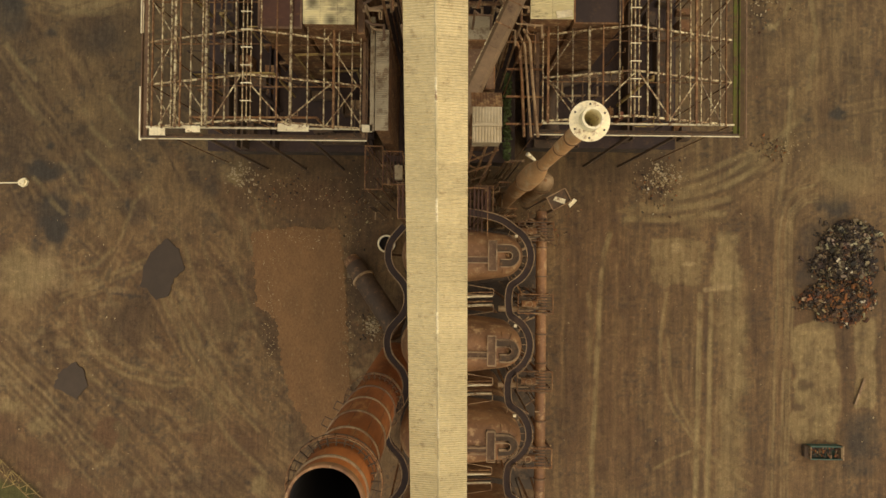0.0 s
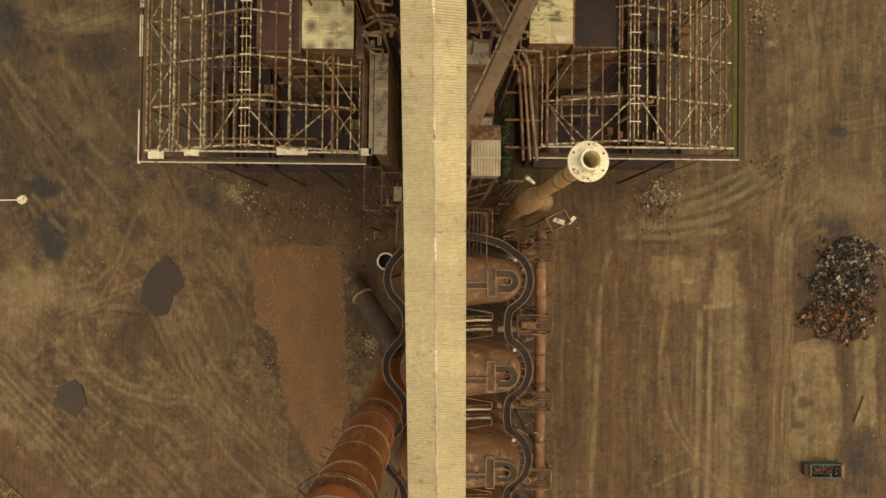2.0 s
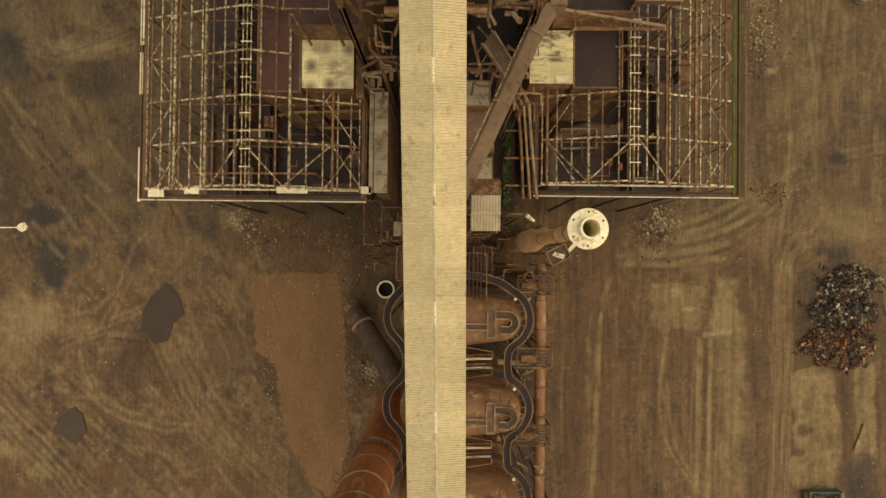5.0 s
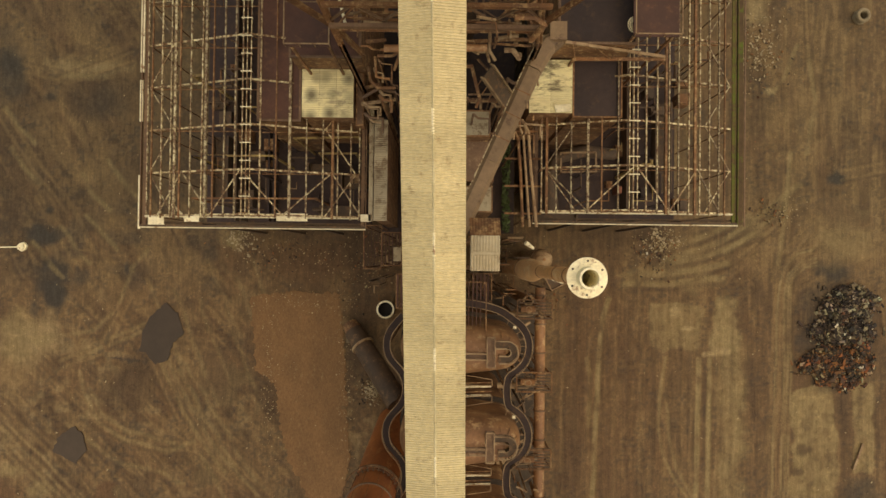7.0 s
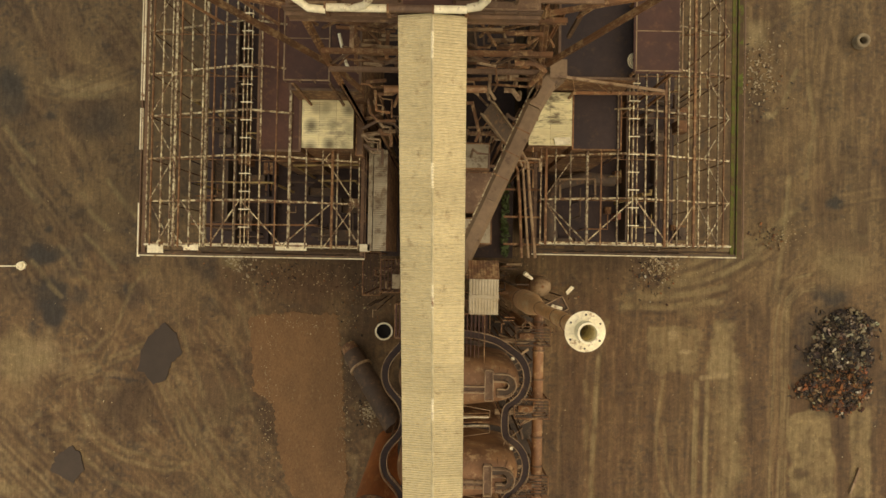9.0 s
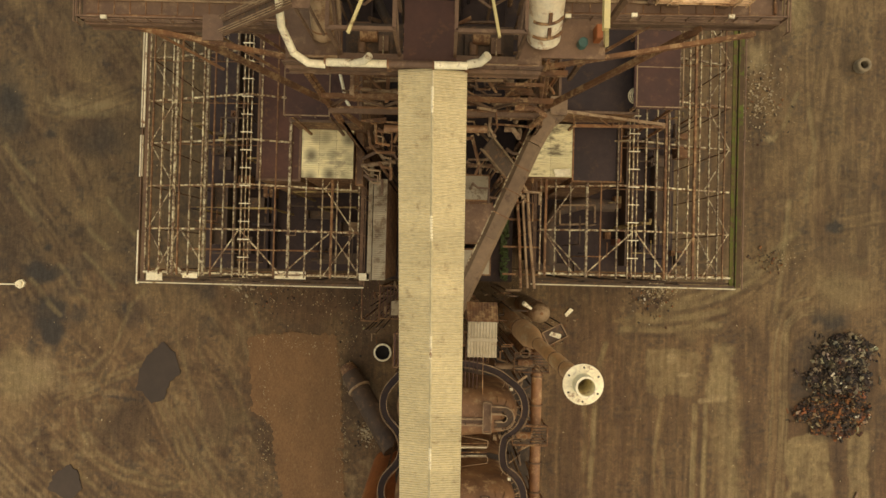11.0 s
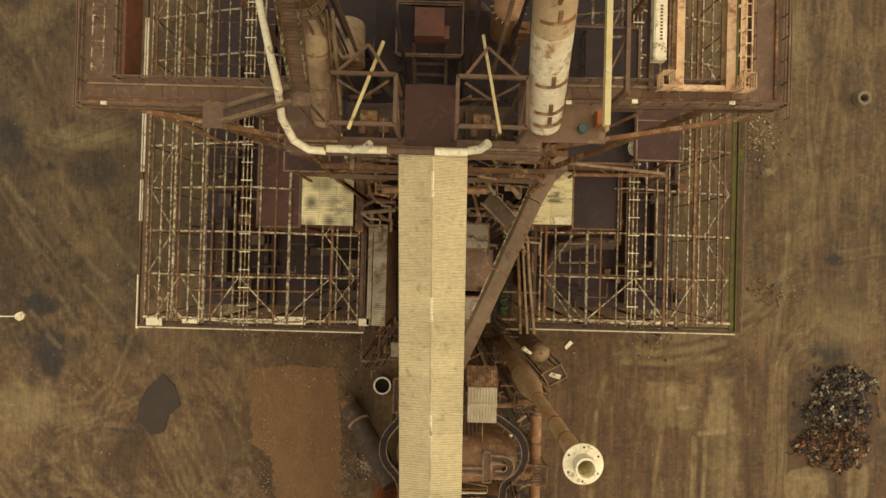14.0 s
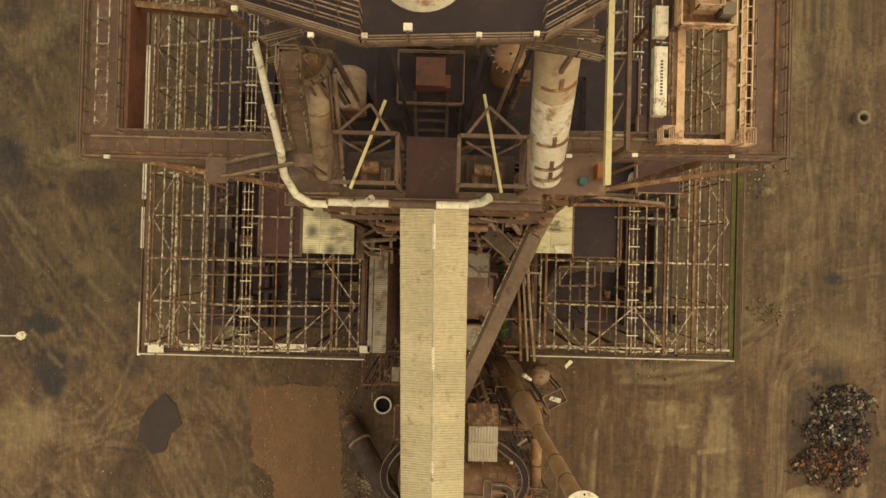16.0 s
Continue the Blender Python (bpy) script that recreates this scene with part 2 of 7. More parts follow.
def streaks(size, length, angle, seed, lo, tone, strength, where):
    """Drawn-out uneven marks along one direction."""
    global col
    m = np.clip((soft_noise(X, Y, size, seed, length, angle) - lo) / (1 - lo) * 1.7, 0, 1) * np.clip(soft_noise(X, Y, size * 7, seed + 100) * 2.4 - 0.7, 0, 1)
    col = over(col, m * where, tone, strength)


def fade(x0, x1, y0, y1, soft=8.0):
    return np.clip((X - x0) / soft, 0, 1) * np.clip((x1 - X) / soft, 0, 1) * np.clip((Y - y0) / soft, 0, 1) * np.clip((y1 - Y) / soft, 0, 1)


nw, sw = fade(-130, -38, 0, 110), fade(-130, -10, -90, 8)
for k, (size, length, lo) in enumerate(((6, 2.5, 0.45), (2.2, 4, 0.45), (0.9, 8, 0.5), (0.5, 9, 0.5))):
    streaks(size, length, 2.15, 110 + k, lo, LIGHT, 0.75, nw)
    streaks(size * 1.1, length, 2.0, 120 + k, lo, DARK, 0.75, nw)
    streaks(size, length, 2.35, 130 + k, lo, LIGHT, 0.7, sw)
    streaks(size * 1.1, length, 2.3, 140 + k, lo, DARK, 0.65, sw)
    streaks(size, length * 1.6, 1.571, 150 + k, lo, LIGHT, 0.55, east)
    streaks(size * 0.9, length * 1.6, 1.6, 160 + k, lo, DARK, 0.65, east)
    streaks(size * 0.8, length, 0.5, 170 + k, lo + 0.05, LIGHT, 0.45, fade(40, 110, 0, 30))
streaks(1.2, 1.2, 0, 180, 0.5, DARK, 0.6, west)
streaks(3.0, 1.3, 0, 183, 0.5, WET, 0.5, nw)
streaks(9.0, 1.6, 2.0, 186, 0.3, DARK, 0.8, nw)
streaks(4.5, 1.5, 1.0, 184, 0.5, LIGHT, 0.5, west)
streaks(1.4, 1.2, 0, 185, 0.55, PALE, 0.4, sw)
streaks(0.6, 1.3, 0, 181, 0.5, LIGHT, 0.45, np.ones(len(X)))
streaks(0.45, 1.3, 0, 182, 0.5, WET, 0.5, np.ones(len(X)))


def mark(points, tone, strength, width=0.3, soft=0.5, rough=0.6):
    """A worn line or scrape over the ground."""
    global col, Z
    wob = rough * (soft_noise(X, Y, 4, len(points) * 7 + 51) - 0.5)
    m = band(X + wob, Y + wob, points, width, soft) * np.clip(soft_noise(X, Y, 2.0, 52) * 1.5 + 0.15, 0, 1)
    col = over(col, m, tone, strength)
    Z = Z - 0.05 * m


def pair(points, gauge=0.95, strength=0.55):
    """Two wheel marks side by side, each with a darker edge."""
    (ax, ay), (bx, by) = points[0], points[-1]
    n = math.hypot(bx - ax, by - ay)
    ox, oy = -(by - ay) / n * gauge, (bx - ax) / n * gauge
    for k in (-1, 1):
        mark([(x + k * ox, y + k * oy) for x, y in points], LIGHT, strength, 0.22, 0.35, 0.3)
        mark([(x + k * ox * 1.45, y + k * oy * 1.45) for x, y in points], DARK, strength * 0.8, 0.08, 0.35, 0.3)


def spot(cx, cy, rx, ry, tone, strength, seed, soft=0.5):
    global col
    col = over(col, blob(X, Y, cx, cy, rx, ry, soft, seed), tone, strength)


# soaked and dark areas; the long oval west of the gallery is painted shade
for k, (c, rx, ry, st) in enumerate((((-88.68, 48.39), 5, 9, 0.7), ((-70.23, 44.55), 9, 7, 0.65), ((-81.68, 15.73), 4.5, 2.4, 0.9), ((-79.79, 7.18), 4, 5, 0.75), ((-78.01, 3.77), 3, 2.6, 0.9), ((-63.39, -14.85), 7, 6, 0.6),
        ((-34.36, -13.95), 3, 12, 0.6), ((-32.55, 17.41), 16, 3, 0.5), ((-25.62, 12.34), 16, 6, 0.45), ((-15.16, -2.37), 5, 16, 0.55), ((41.65, 18.21), 5, 5, 0.55), ((31.39, 16.39), 9, 4, 0.4), ((26.00, -22.34), 4, 26, 0.35), ((83.87, -37.48), 4.5, 7, 0.7), ((79.81, 28.92), 3, 1.6, 0.85), ((79.27, 9.50), 5, 1.8, 0.8),
        ((63.35, 5.33), 1.4, 4, 0.6), ((-50.57, 35.56), 5, 9, 0.45), ((81.01, -16.05), 1.3, 10, 0.65), ((73.88, -21.79), 1.2, 13, 0.55))):
    spot(*c, rx, ry, WET if st > 0.68 else DARK, st, 210 + k, 0.55)
# paler, dried and scraped areas
for k, (c, rx, ry, st) in enumerate((((-82.39, -5.40), 9, 6, 0.6), ((-85.67, -12.26), 6, 8, 0.5), ((-84.12, -31.52), 7, 5, 0.5), ((-73.20, 49.71), 11, 2.5, 0.55), ((-68.10, 23.32), 4, 12, 0.45), ((-55.25, 8.59), 8, 6, 0.35), ((-42.23, 15.59), 3, 3, 0.55), ((58.33, -19.70), 3.4, 24, 0.5),
        ((57.13, -4.40), 4, 4, 0.6), ((48.58, 0.62), 6, 5, 0.45), ((51.93, 14.33), 12, 3, 0.4), ((81.54, 15.79), 8, 6, 0.45), ((79.25, 21.48), 6, 2.6, 0.4), ((62.03, 55.72), 4, 6, 0.4), ((68.36, 41.41), 8, 4, 0.35), ((62.75, 63.36), 3.5, 4, 0.6), ((69.92, 75.26), 3, 8, 0.5))):
    spot(*c, rx, ry, PALE if st > 0.54 else LIGHT, st, 250 + k, 0.8)
# smooth silt where puddles dried
for k, (c, rx, ry) in enumerate((((-43.46, -14.05), 5, 4.2), ((-66.94, -37.54), 3.6, 3.2), ((-47.70, -33.14), 2.4, 2.4), ((82.10, 21.28), 6, 2.6))):
    spot(*c, rx, ry, (0.125, 0.085, 0.042), 0.85, 290 + k, 0.25)
# wheel marks
for pts in ([(32.47, -6.39), (31.69, -24.53), (30.36, -42.84), (30.26, -49.00)], [(45.19, -3.97), (44.13, -16.47), (47.04, -28.88), (51.61, -36.73)]):
    mark(pts, LIGHT, 0.5, 0.25, 0.4, 0.3)
for pts in ([(53.17, -8.20), (52.78, -22.03), (52.54, -41.23), (52.47, -48.74)], [(69.60, 7.57), (68.75, -12.79), (67.12, -36.55), (65.83, -48.58)], [(68.12, 7.55), (67.50, -12.80), (66.19, -28.66)],
        [(-63.72, 3.36), (-68.11, -6.37)], [(-59.33, -6.28), (-48.94, -27.16), (-36.27, -37.75), (-28.24, -43.30)], [(-56.68, -7.38), (-44.95, -27.68), (-31.69, -39.95)], [(-74.18, -16.67), (-67.79, -22.84), (-59.19, -26.14), (-48.37, -27.15)],
        [(-88.92, -20.02), (-71.51, -36.46), (-61.14, -43.91), (-55.52, -50.02)], [(-86.71, -16.81), (-73.90, -30.27), (-65.75, -40.35)], [(-76.58, -10.45), (-68.65, -7.52), (-64.79, -0.64)], [(-90.23, 40.31), (-83.13, 30.04), (-75.50, 20.95)], [(-85.83, 49.58), (-76.60, 47.37), (-63.48, 52.12)],
        [(46.27, 7.42), (58.77, 12.69), (67.29, 20.21)], [(69.88, 29.39), (68.46, 7.55)], [(69.60, 7.57), (71.30, 12.26), (74.70, 15.72), (81.53, 17.51)], [(67.33, 7.54), (69.25, 12.81), (72.99, 17.41)], [(80.38, 29.50), (89.27, 31.31)], [(74.15, 37.27), (76.06, 56.92), (79.09, 78.98)]):
    pair(pts)
mark([(70.13, 23.67), (74.08, 39.75), (70.05, 51.20)], LIGHT, 0.4, 1.2, 1.2)


def slab(x0, x1, y0, y1, tone, strength, soft=0.8, rough=1.0):
    """A roughly rectangular scraped or filled area with uneven edges."""
    global col
    jag = rough * (soft_noise(X, Y, 1.6, 341) - 0.5) + rough * 1.4 * (soft_noise(X, Y, 5, 342) - 0.5)
    m = np.clip((X + jag - x0) / soft, 0, 1) * np.clip((x1 - X - jag) / soft, 0, 1) * np.clip((Y + jag - y0) / soft, 0, 1) * np.clip((y1 - Y - jag) / soft, 0, 1)
    wear = np.clip(0.45 + 0.9 * soft_noise(X, Y, 1.3, 343, 4.0, 1.571), 0, 1) * np.clip(0.5 + 0.8 * soft_noise(X, Y, 0.7, 344), 0, 1)
    col = over(col, m * wear, tone, strength)


OLIVE, SILT, RUDDY = (0.25, 0.187, 0.088), (0.128, 0.08, 0.041), (0.12, 0.066, 0.033)
# graded and scraped ground east of the stoves
slab(23.3, 40.5, -49.1, 10.4, RUDDY, 0.45, 3.0, 2.0)
slab(41.5, 52.6, -6.3, 3.7, OLIVE, 0.62, 0.8, 1.2)
slab(54.1, 60.1, -7.3, 4.3, OLIVE, 0.85, 1.0, 1.2)
slab(54.7, 62.0, -50.7, -5.4, OLIVE, 0.6, 2.5, 2.0)
slab(57.3, 60.7, -34.9, -12.2, OLIVE, 0.45, 1.5, 1.5)
slab(62.4, 65.8, -50.6, 8.4, DARK, 0.4, 1.5, 1.0)
slab(70.1, 89.3, 10.7, 24.6, LIGHT, 0.45, 4, 3)
slab(76.4, 89.3, 18.8, 23.5, RUDDY, 0.5, 2, 2)
slab(36.0, 58.2, 6.2, 11.7, OLIVE, 0.4, 1.5, 3.0)
spot(47.1, 1.8, 1.1, 1.8, PALE, 0.9, 401, 0.6)
spot(49.7, -1.8, 1.6, 0.6, PALE, 1.0, 402, 0.6)
spot(56.3, -6.0, 1.8, 0.9, PALE, 0.8, 403, 0.6)
spot(61.3, 4.3, 0.6, 1.8, DARK, 0.9, 404, 0.6)
spot(41.6, 17.2, 3.0, 3.4, DARK, 0.6, 405, 0.6)
spot(60.3, -18.4, 0.6, 1.4, DARK, 0.5, 406, 0.6)
mark([(52.9, -7.0), (57.9, -6.5)], PALE, 0.8, 0.3, 0.4, 0.4)
mark([(51.8, -8.0), (51.7, -21.4), (51.4, -37.2), (51.2, -49.7)], OLIVE, 0.85, 0.3, 0.4, 0.2)
mark([(54.1, -7.9), (54.0, -21.3), (53.8, -37.2), (53.6, -49.6)], OLIVE, 0.85, 0.3, 0.4, 0.2)
mark([(33.7, 4.0), (32.4, 0.0), (31.6, -8.0), (31.4, -17.1), (31.0, -28.4), (30.4, -39.7), (30.4, -49.9)], OLIVE, 0.75, 0.3, 0.4, 0.3)
mark([(29.5, -8.0), (30.0, -12.5), (29.8, -21.6)], OLIVE, 0.5, 0.25, 0.4, 0.3)
mark([(45.2, -7.8), (44.3, -14.6), (43.7, -21.5), (44.6, -27.1), (47.0, -32.2), (51.0, -37.5), (54.7, -40.8), (62.4, -46.1)], OLIVE, 0.55, 0.14, 0.3, 0.3)
mark([(45.5, -16.9), (46.0, -23.7), (47.6, -29.9), (50.6, -35.5)], OLIVE, 0.45, 0.12, 0.3, 0.3)
mark([(42.6, -43.2), (46.5, -40.9), (50.1, -39.5)], OLIVE, 0.5, 0.15, 0.3, 0.4)
mark([(74.7, 15.1), (71.3, 13.9), (68.3, 10.5), (67.2, 5.0), (66.6, -12.1), (66.2, -25.7), (65.6, -49.5)], LIGHT, 0.6, 0.1, 0.25, 0.25)
mark([(74.9, 14.4), (71.6, 13.4), (68.7, 10.1), (67.8, 5.0), (67.3, -12.1), (66.9, -25.7), (66.3, -49.5)], OLIVE, 0.6, 0.1, 0.25, 0.25)
mark([(75.1, 13.7), (72.0, 12.8), (69.1, 9.8), (68.3, 5.0), (68.0, -12.1), (67.6, -25.7), (67.0, -49.5)], LIGHT, 0.6, 0.1, 0.25, 0.25)
mark([(75.4, 12.6), (72.5, 11.9), (69.8, 9.2), (69.2, 5.0), (69.1, -12.1), (68.7, -25.7), (68.1, -49.5)], OLIVE, 0.6, 0.1, 0.25, 0.25)
mark([(75.7, 11.9), (72.9, 11.4), (70.2, 8.9), (69.8, 5.0), (69.8, -12.1), (69.4, -25.7), (68.8, -49.4)], OLIVE, 0.6, 0.1, 0.25, 0.25)
mark([(75.9, 11.2), (73.2, 10.8), (70.7, 8.5), (70.3, 5.0), (70.5, -12.1), (70.0, -25.7), (69.5, -49.4)], OLIVE, 0.6, 0.1, 0.25, 0.25)
mark([(45.1, 12.1), (54.4, 15.2), (63.8, 19.5)], OLIVE, 0.45, 0.35, 0.6, 0.8)
mark([(45.1, 11.1), (54.5, 14.1), (63.8, 18.5)], DARK, 0.45, 0.25, 0.5, 0.8)
mark([(46.2, 11.3), (55.3, 13.7), (64.4, 17.5)], OLIVE, 0.45, 0.35, 0.6, 0.8)
mark([(46.2, 10.3), (55.3, 12.7), (64.4, 16.5)], DARK, 0.45, 0.25, 0.5, 0.8)
mark([(42.8, 13.8), (52.4, 16.8), (62.1, 21.1)], OLIVE, 0.45, 0.35, 0.6, 0.8)
mark([(42.8, 12.8), (52.4, 15.8), (62.1, 20.1)], DARK, 0.45, 0.25, 0.5, 0.8)
mark([(57.6, 14.0), (63.3, 17.9), (69.0, 23.3)], OLIVE, 0.45, 0.35, 0.6, 0.8)
mark([(57.6, 13.0), (63.3, 16.9), (69.0, 22.2)], DARK, 0.45, 0.25, 0.5, 0.8)
mark([(40.5, 9.0), (49.1, 9.6), (57.6, 11.5)], OLIVE, 0.45, 0.35, 0.6, 0.8)
mark([(40.5, 8.0), (49.1, 8.5), (57.6, 10.4)], DARK, 0.45, 0.25, 0.5, 0.8)
mark([(37.1, 7.1), (46.8, 7.1), (56.5, 8.5)], OLIVE, 0.45, 0.35, 0.6, 0.8)
mark([(37.1, 6.1), (46.8, 6.1), (56.5, 7.5)], DARK, 0.45, 0.25, 0.5, 0.8)
mark([(58.7, 17.4), (65.5, 22.0), (72.4, 27.9)], OLIVE, 0.45, 0.35, 0.6, 0.8)
mark([(58.7, 16.4), (65.5, 20.9), (72.4, 26.9)], DARK, 0.45, 0.25, 0.5, 0.8)
mark([(24.6, 4.5), (24.5, -12.6), (24.3, -30.8)], LIGHT, 0.4, 0.15, 0.4, 0.4)
mark([(27.2, 0.3), (27.1, -12.6), (27.0, -36.7)], DARK, 0.4, 0.15, 0.4, 0.4)
mark([(29.9, -3.9), (29.7, -12.5), (29.6, -42.7)], LIGHT, 0.4, 0.15, 0.4, 0.4)
mark([(32.5, 2.2), (32.4, -12.5), (32.2, -32.8)], DARK, 0.4, 0.15, 0.4, 0.4)
mark([(35.1, -2.0), (35.0, -12.5), (34.8, -38.8)], LIGHT, 0.4, 0.15, 0.4, 0.4)
mark([(37.7, 4.1), (37.6, -12.5), (37.5, -44.7)], DARK, 0.4, 0.15, 0.4, 0.4)
mark([(40.4, -0.1), (40.2, -12.4), (40.0, -34.9)], LIGHT, 0.4, 0.15, 0.4, 0.4)
mark([(43.0, -4.3), (42.8, -12.4), (42.7, -40.8)], DARK, 0.4, 0.15, 0.4, 0.4)
mark([(45.6, 1.8), (45.4, -12.4), (45.2, -31.0)], LIGHT, 0.4, 0.15, 0.4, 0.4)
mark([(48.2, -2.4), (48.1, -12.3), (47.9, -36.9)], DARK, 0.4, 0.15, 0.4, 0.4)
mark([(50.8, 3.6), (50.7, -12.3), (50.5, -42.9)], LIGHT, 0.4, 0.15, 0.4, 0.4)
mark([(53.5, -0.6), (53.3, -12.3), (53.1, -33.0)], DARK, 0.4, 0.15, 0.4, 0.4)
mark([(56.1, -4.7), (55.9, -12.2), (55.7, -39.0)], LIGHT, 0.4, 0.15, 0.4, 0.4)
mark([(58.7, 1.3), (58.5, -12.2), (58.3, -44.9)], DARK, 0.4, 0.15, 0.4, 0.4)
# broken concrete round the scrap heap, with the earth showing through
slab(70.2, 79.6, -37.2, -13.7, (0.27, 0.2, 0.093), 0.85, 0.5, 1.2)
slab(83.0, 87.5, -30.3, -11.9, (0.27, 0.2, 0.093), 0.8, 0.5, 0.8)
slab(73.9, 75.0, -37.2, -16.6, DARK, 0.6, 0.6, 0.8)
slab(80.6, 82.8, -30.7, -13.6, DARK, 0.55, 0.5, 0.6)
slab(80.1, 88.7, -40.5, -30.6, WET, 0.45, 1.5, 1.5)
spot(73.1, -25.7, 2.3, 1.6, DARK, 0.7, 407, 0.6)
spot(71.7, -30.4, 1.6, 1.1, DARK, 0.7, 408, 0.6)
spot(78.2, -27.9, 1.0, 2.3, DARK, 0.6, 409, 0.6)
spot(76.0, -40.3, 4.6, 1.4, RUDDY, 0.6, 410, 0.6)
spot(78.7, 10.6, 4.6, 2.5, WET, 0.55, 411, 0.6)
spot(70.2, -1.8, 1.6, 6.9, DARK, 0.5, 412, 0.6)
spot(79.3, -2.9, 7.5, 12.6, WET, 0.5, 413, 0.3)
spot(67.9, 11.8, 2.3, 1.8, DARK, 0.4, 414, 0.6)
slab(87.6, 93.0, -50.3, -11.8, RUDDY, 0.5, 2, 2)
# churned ground west of the stoves
spot(-78.8, 3.9, 3.0, 3.9, WET, 0.95, 415, 0.6)
spot(-76.5, 7.4, 1.8, 2.7, WET, 0.8, 416, 0.6)
spot(-82.5, 1.0, 1.4, 2.3, WET, 0.7, 417, 0.6)
spot(-73.1, 7.7, 2.3, 2.1, WET, 0.6, 418, 0.6)
spot(-64.0, 9.0, 0.6, 1.4, WET, 0.8, 419, 0.6)
spot(-79.0, 15.9, 5.7, 1.6, WET, 0.65, 420, 0.6)
spot(-79.7, 20.7, 1.0, 1.0, WET, 0.8, 421, 0.6)
spot(-86.5, 21.0, 4.6, 3.0, DARK, 0.7, 422, 0.6)
spot(-72.8, 21.7, 9.1, 4.6, DARK, 0.4, 423, 0.6)
spot(-63.0, -13.6, 5.9, 5.0, DARK, 0.75, 424, 0.6)
spot(-45.3, -11.7, 4.1, 5.7, SILT, 0.8, 425, 0.4)
spot(-67.4, -37.3, 3.0, 3.2, RUDDY, 0.9, 426, 0.25)
spot(-86.0, -4.7, 4.6, 6.9, OLIVE, 0.55, 427, 0.6)
spot(-80.8, -5.8, 3.2, 1.6, OLIVE, 0.7, 428, 0.6)
spot(-87.0, -12.2, 4.6, 3.4, LIGHT, 0.6, 429, 0.6)
spot(-80.2, -35.9, 3.9, 2.3, OLIVE, 0.6, 430, 0.6)
spot(-78.5, -38.2, 1.4, 1.4, DARK, 0.7, 431, 0.6)
spot(-87.2, -32.1, 3.0, 1.8, OLIVE, 0.6, 432, 0.6)
spot(-42.7, 14.9, 1.6, 1.8, OLIVE, 0.7, 433, 0.6)
spot(-43.2, -39.5, 10.3, 6.9, RUDDY, 0.5, 434, 0.6)
spot(-48.7, -47.5, 6.9, 2.7, DARK, 0.45, 435, 0.6)
spot(-36.0, -47.5, 2.5, 2.3, OLIVE, 0.6, 436, 0.6)
spot(-25.7, 10.8, 12.6, 5.3, RUDDY, 0.55, 437, 0.6)
spot(-16.4, -2.8, 4.1, 17.1, DARK, 0.6, 438, 0.6)
spot(-16.6, 13.2, 4.6, 6.9, DARK, 0.7, 439, 0.6)
mark([(-77.9, -12.1), (-70.0, -7.4), (-60.9, -3.9)], OLIVE, 0.4, 0.16, 0.5, 0.9)
mark([(-76.8, -9.8), (-68.9, -5.7), (-60.3, -2.4)], OLIVE, 0.4, 0.16, 0.5, 0.9)
mark([(-56.8, -9.0), (-52.9, -16.9), (-49.1, -24.8), (-43.3, -31.8)], OLIVE, 0.4, 0.16, 0.5, 0.9)
mark([(-55.3, -8.4), (-51.5, -16.3), (-47.8, -23.7), (-42.0, -30.6)], OLIVE, 0.4, 0.16, 0.5, 0.9)
mark([(-52.8, -11.2), (-46.9, -22.5), (-37.0, -36.6)], OLIVE, 0.4, 0.16, 0.5, 0.9)
mark([(-51.4, -10.0), (-45.5, -21.1), (-35.3, -35.1)], OLIVE, 0.4, 0.16, 0.5, 0.9)
mark([(-72.1, -17.1), (-69.1, -22.2), (-64.5, -25.6), (-54.8, -28.0), (-49.7, -25.7)], OLIVE, 0.4, 0.16, 0.5, 0.9)
mark([(-71.0, -15.4), (-67.4, -21.0), (-62.8, -24.1), (-53.7, -26.2)], OLIVE, 0.4, 0.16, 0.5, 0.9)
mark([(-65.0, 2.3), (-62.8, 9.2), (-59.8, 12.7)], OLIVE, 0.4, 0.16, 0.5, 0.9)
mark([(-66.7, 0.0), (-70.0, -3.4), (-76.9, -4.6)], OLIVE, 0.4, 0.16, 0.5, 0.9)
mark([(-48.5, -28.2), (-43.2, -37.2), (-35.2, -45.0)], OLIVE, 0.4, 0.16, 0.5, 0.9)
mark([(-73.3, -12.0), (-70.9, -18.2), (-72.0, -22.8)], OLIVE, 0.4, 0.16, 0.5, 0.9)
mark([(-75.4, -22.8), (-65.0, -30.1), (-51.3, -33.9)], OLIVE, 0.4, 0.16, 0.5, 0.9)
mark([(-89.1, -19.8), (-79.8, -28.8), (-68.8, -40.9)], DARK, 0.34, 0.1, 0.3, 0.5)
mark([(-89.1, -20.8), (-79.8, -29.8), (-68.7, -41.9)], OLIVE, 0.34, 0.1, 0.3, 0.5)
mark([(-89.1, -21.9), (-79.8, -30.8), (-68.7, -42.9)], DARK, 0.34, 0.1, 0.3, 0.5)
mark([(-89.1, -22.9), (-79.8, -31.9), (-68.7, -44.0)], OLIVE, 0.34, 0.1, 0.3, 0.5)
mark([(-89.0, -23.9), (-79.7, -32.9), (-68.7, -45.0)], DARK, 0.34, 0.1, 0.3, 0.5)
mark([(-89.0, -24.9), (-79.7, -33.9), (-68.7, -46.0)], OLIVE, 0.34, 0.1, 0.3, 0.5)
mark([(-89.0, -25.9), (-79.7, -34.9), (-68.6, -47.0)], DARK, 0.34, 0.1, 0.3, 0.5)
mark([(-89.0, -27.0), (-79.7, -35.9), (-68.6, -48.0)], OLIVE, 0.34, 0.1, 0.3, 0.5)
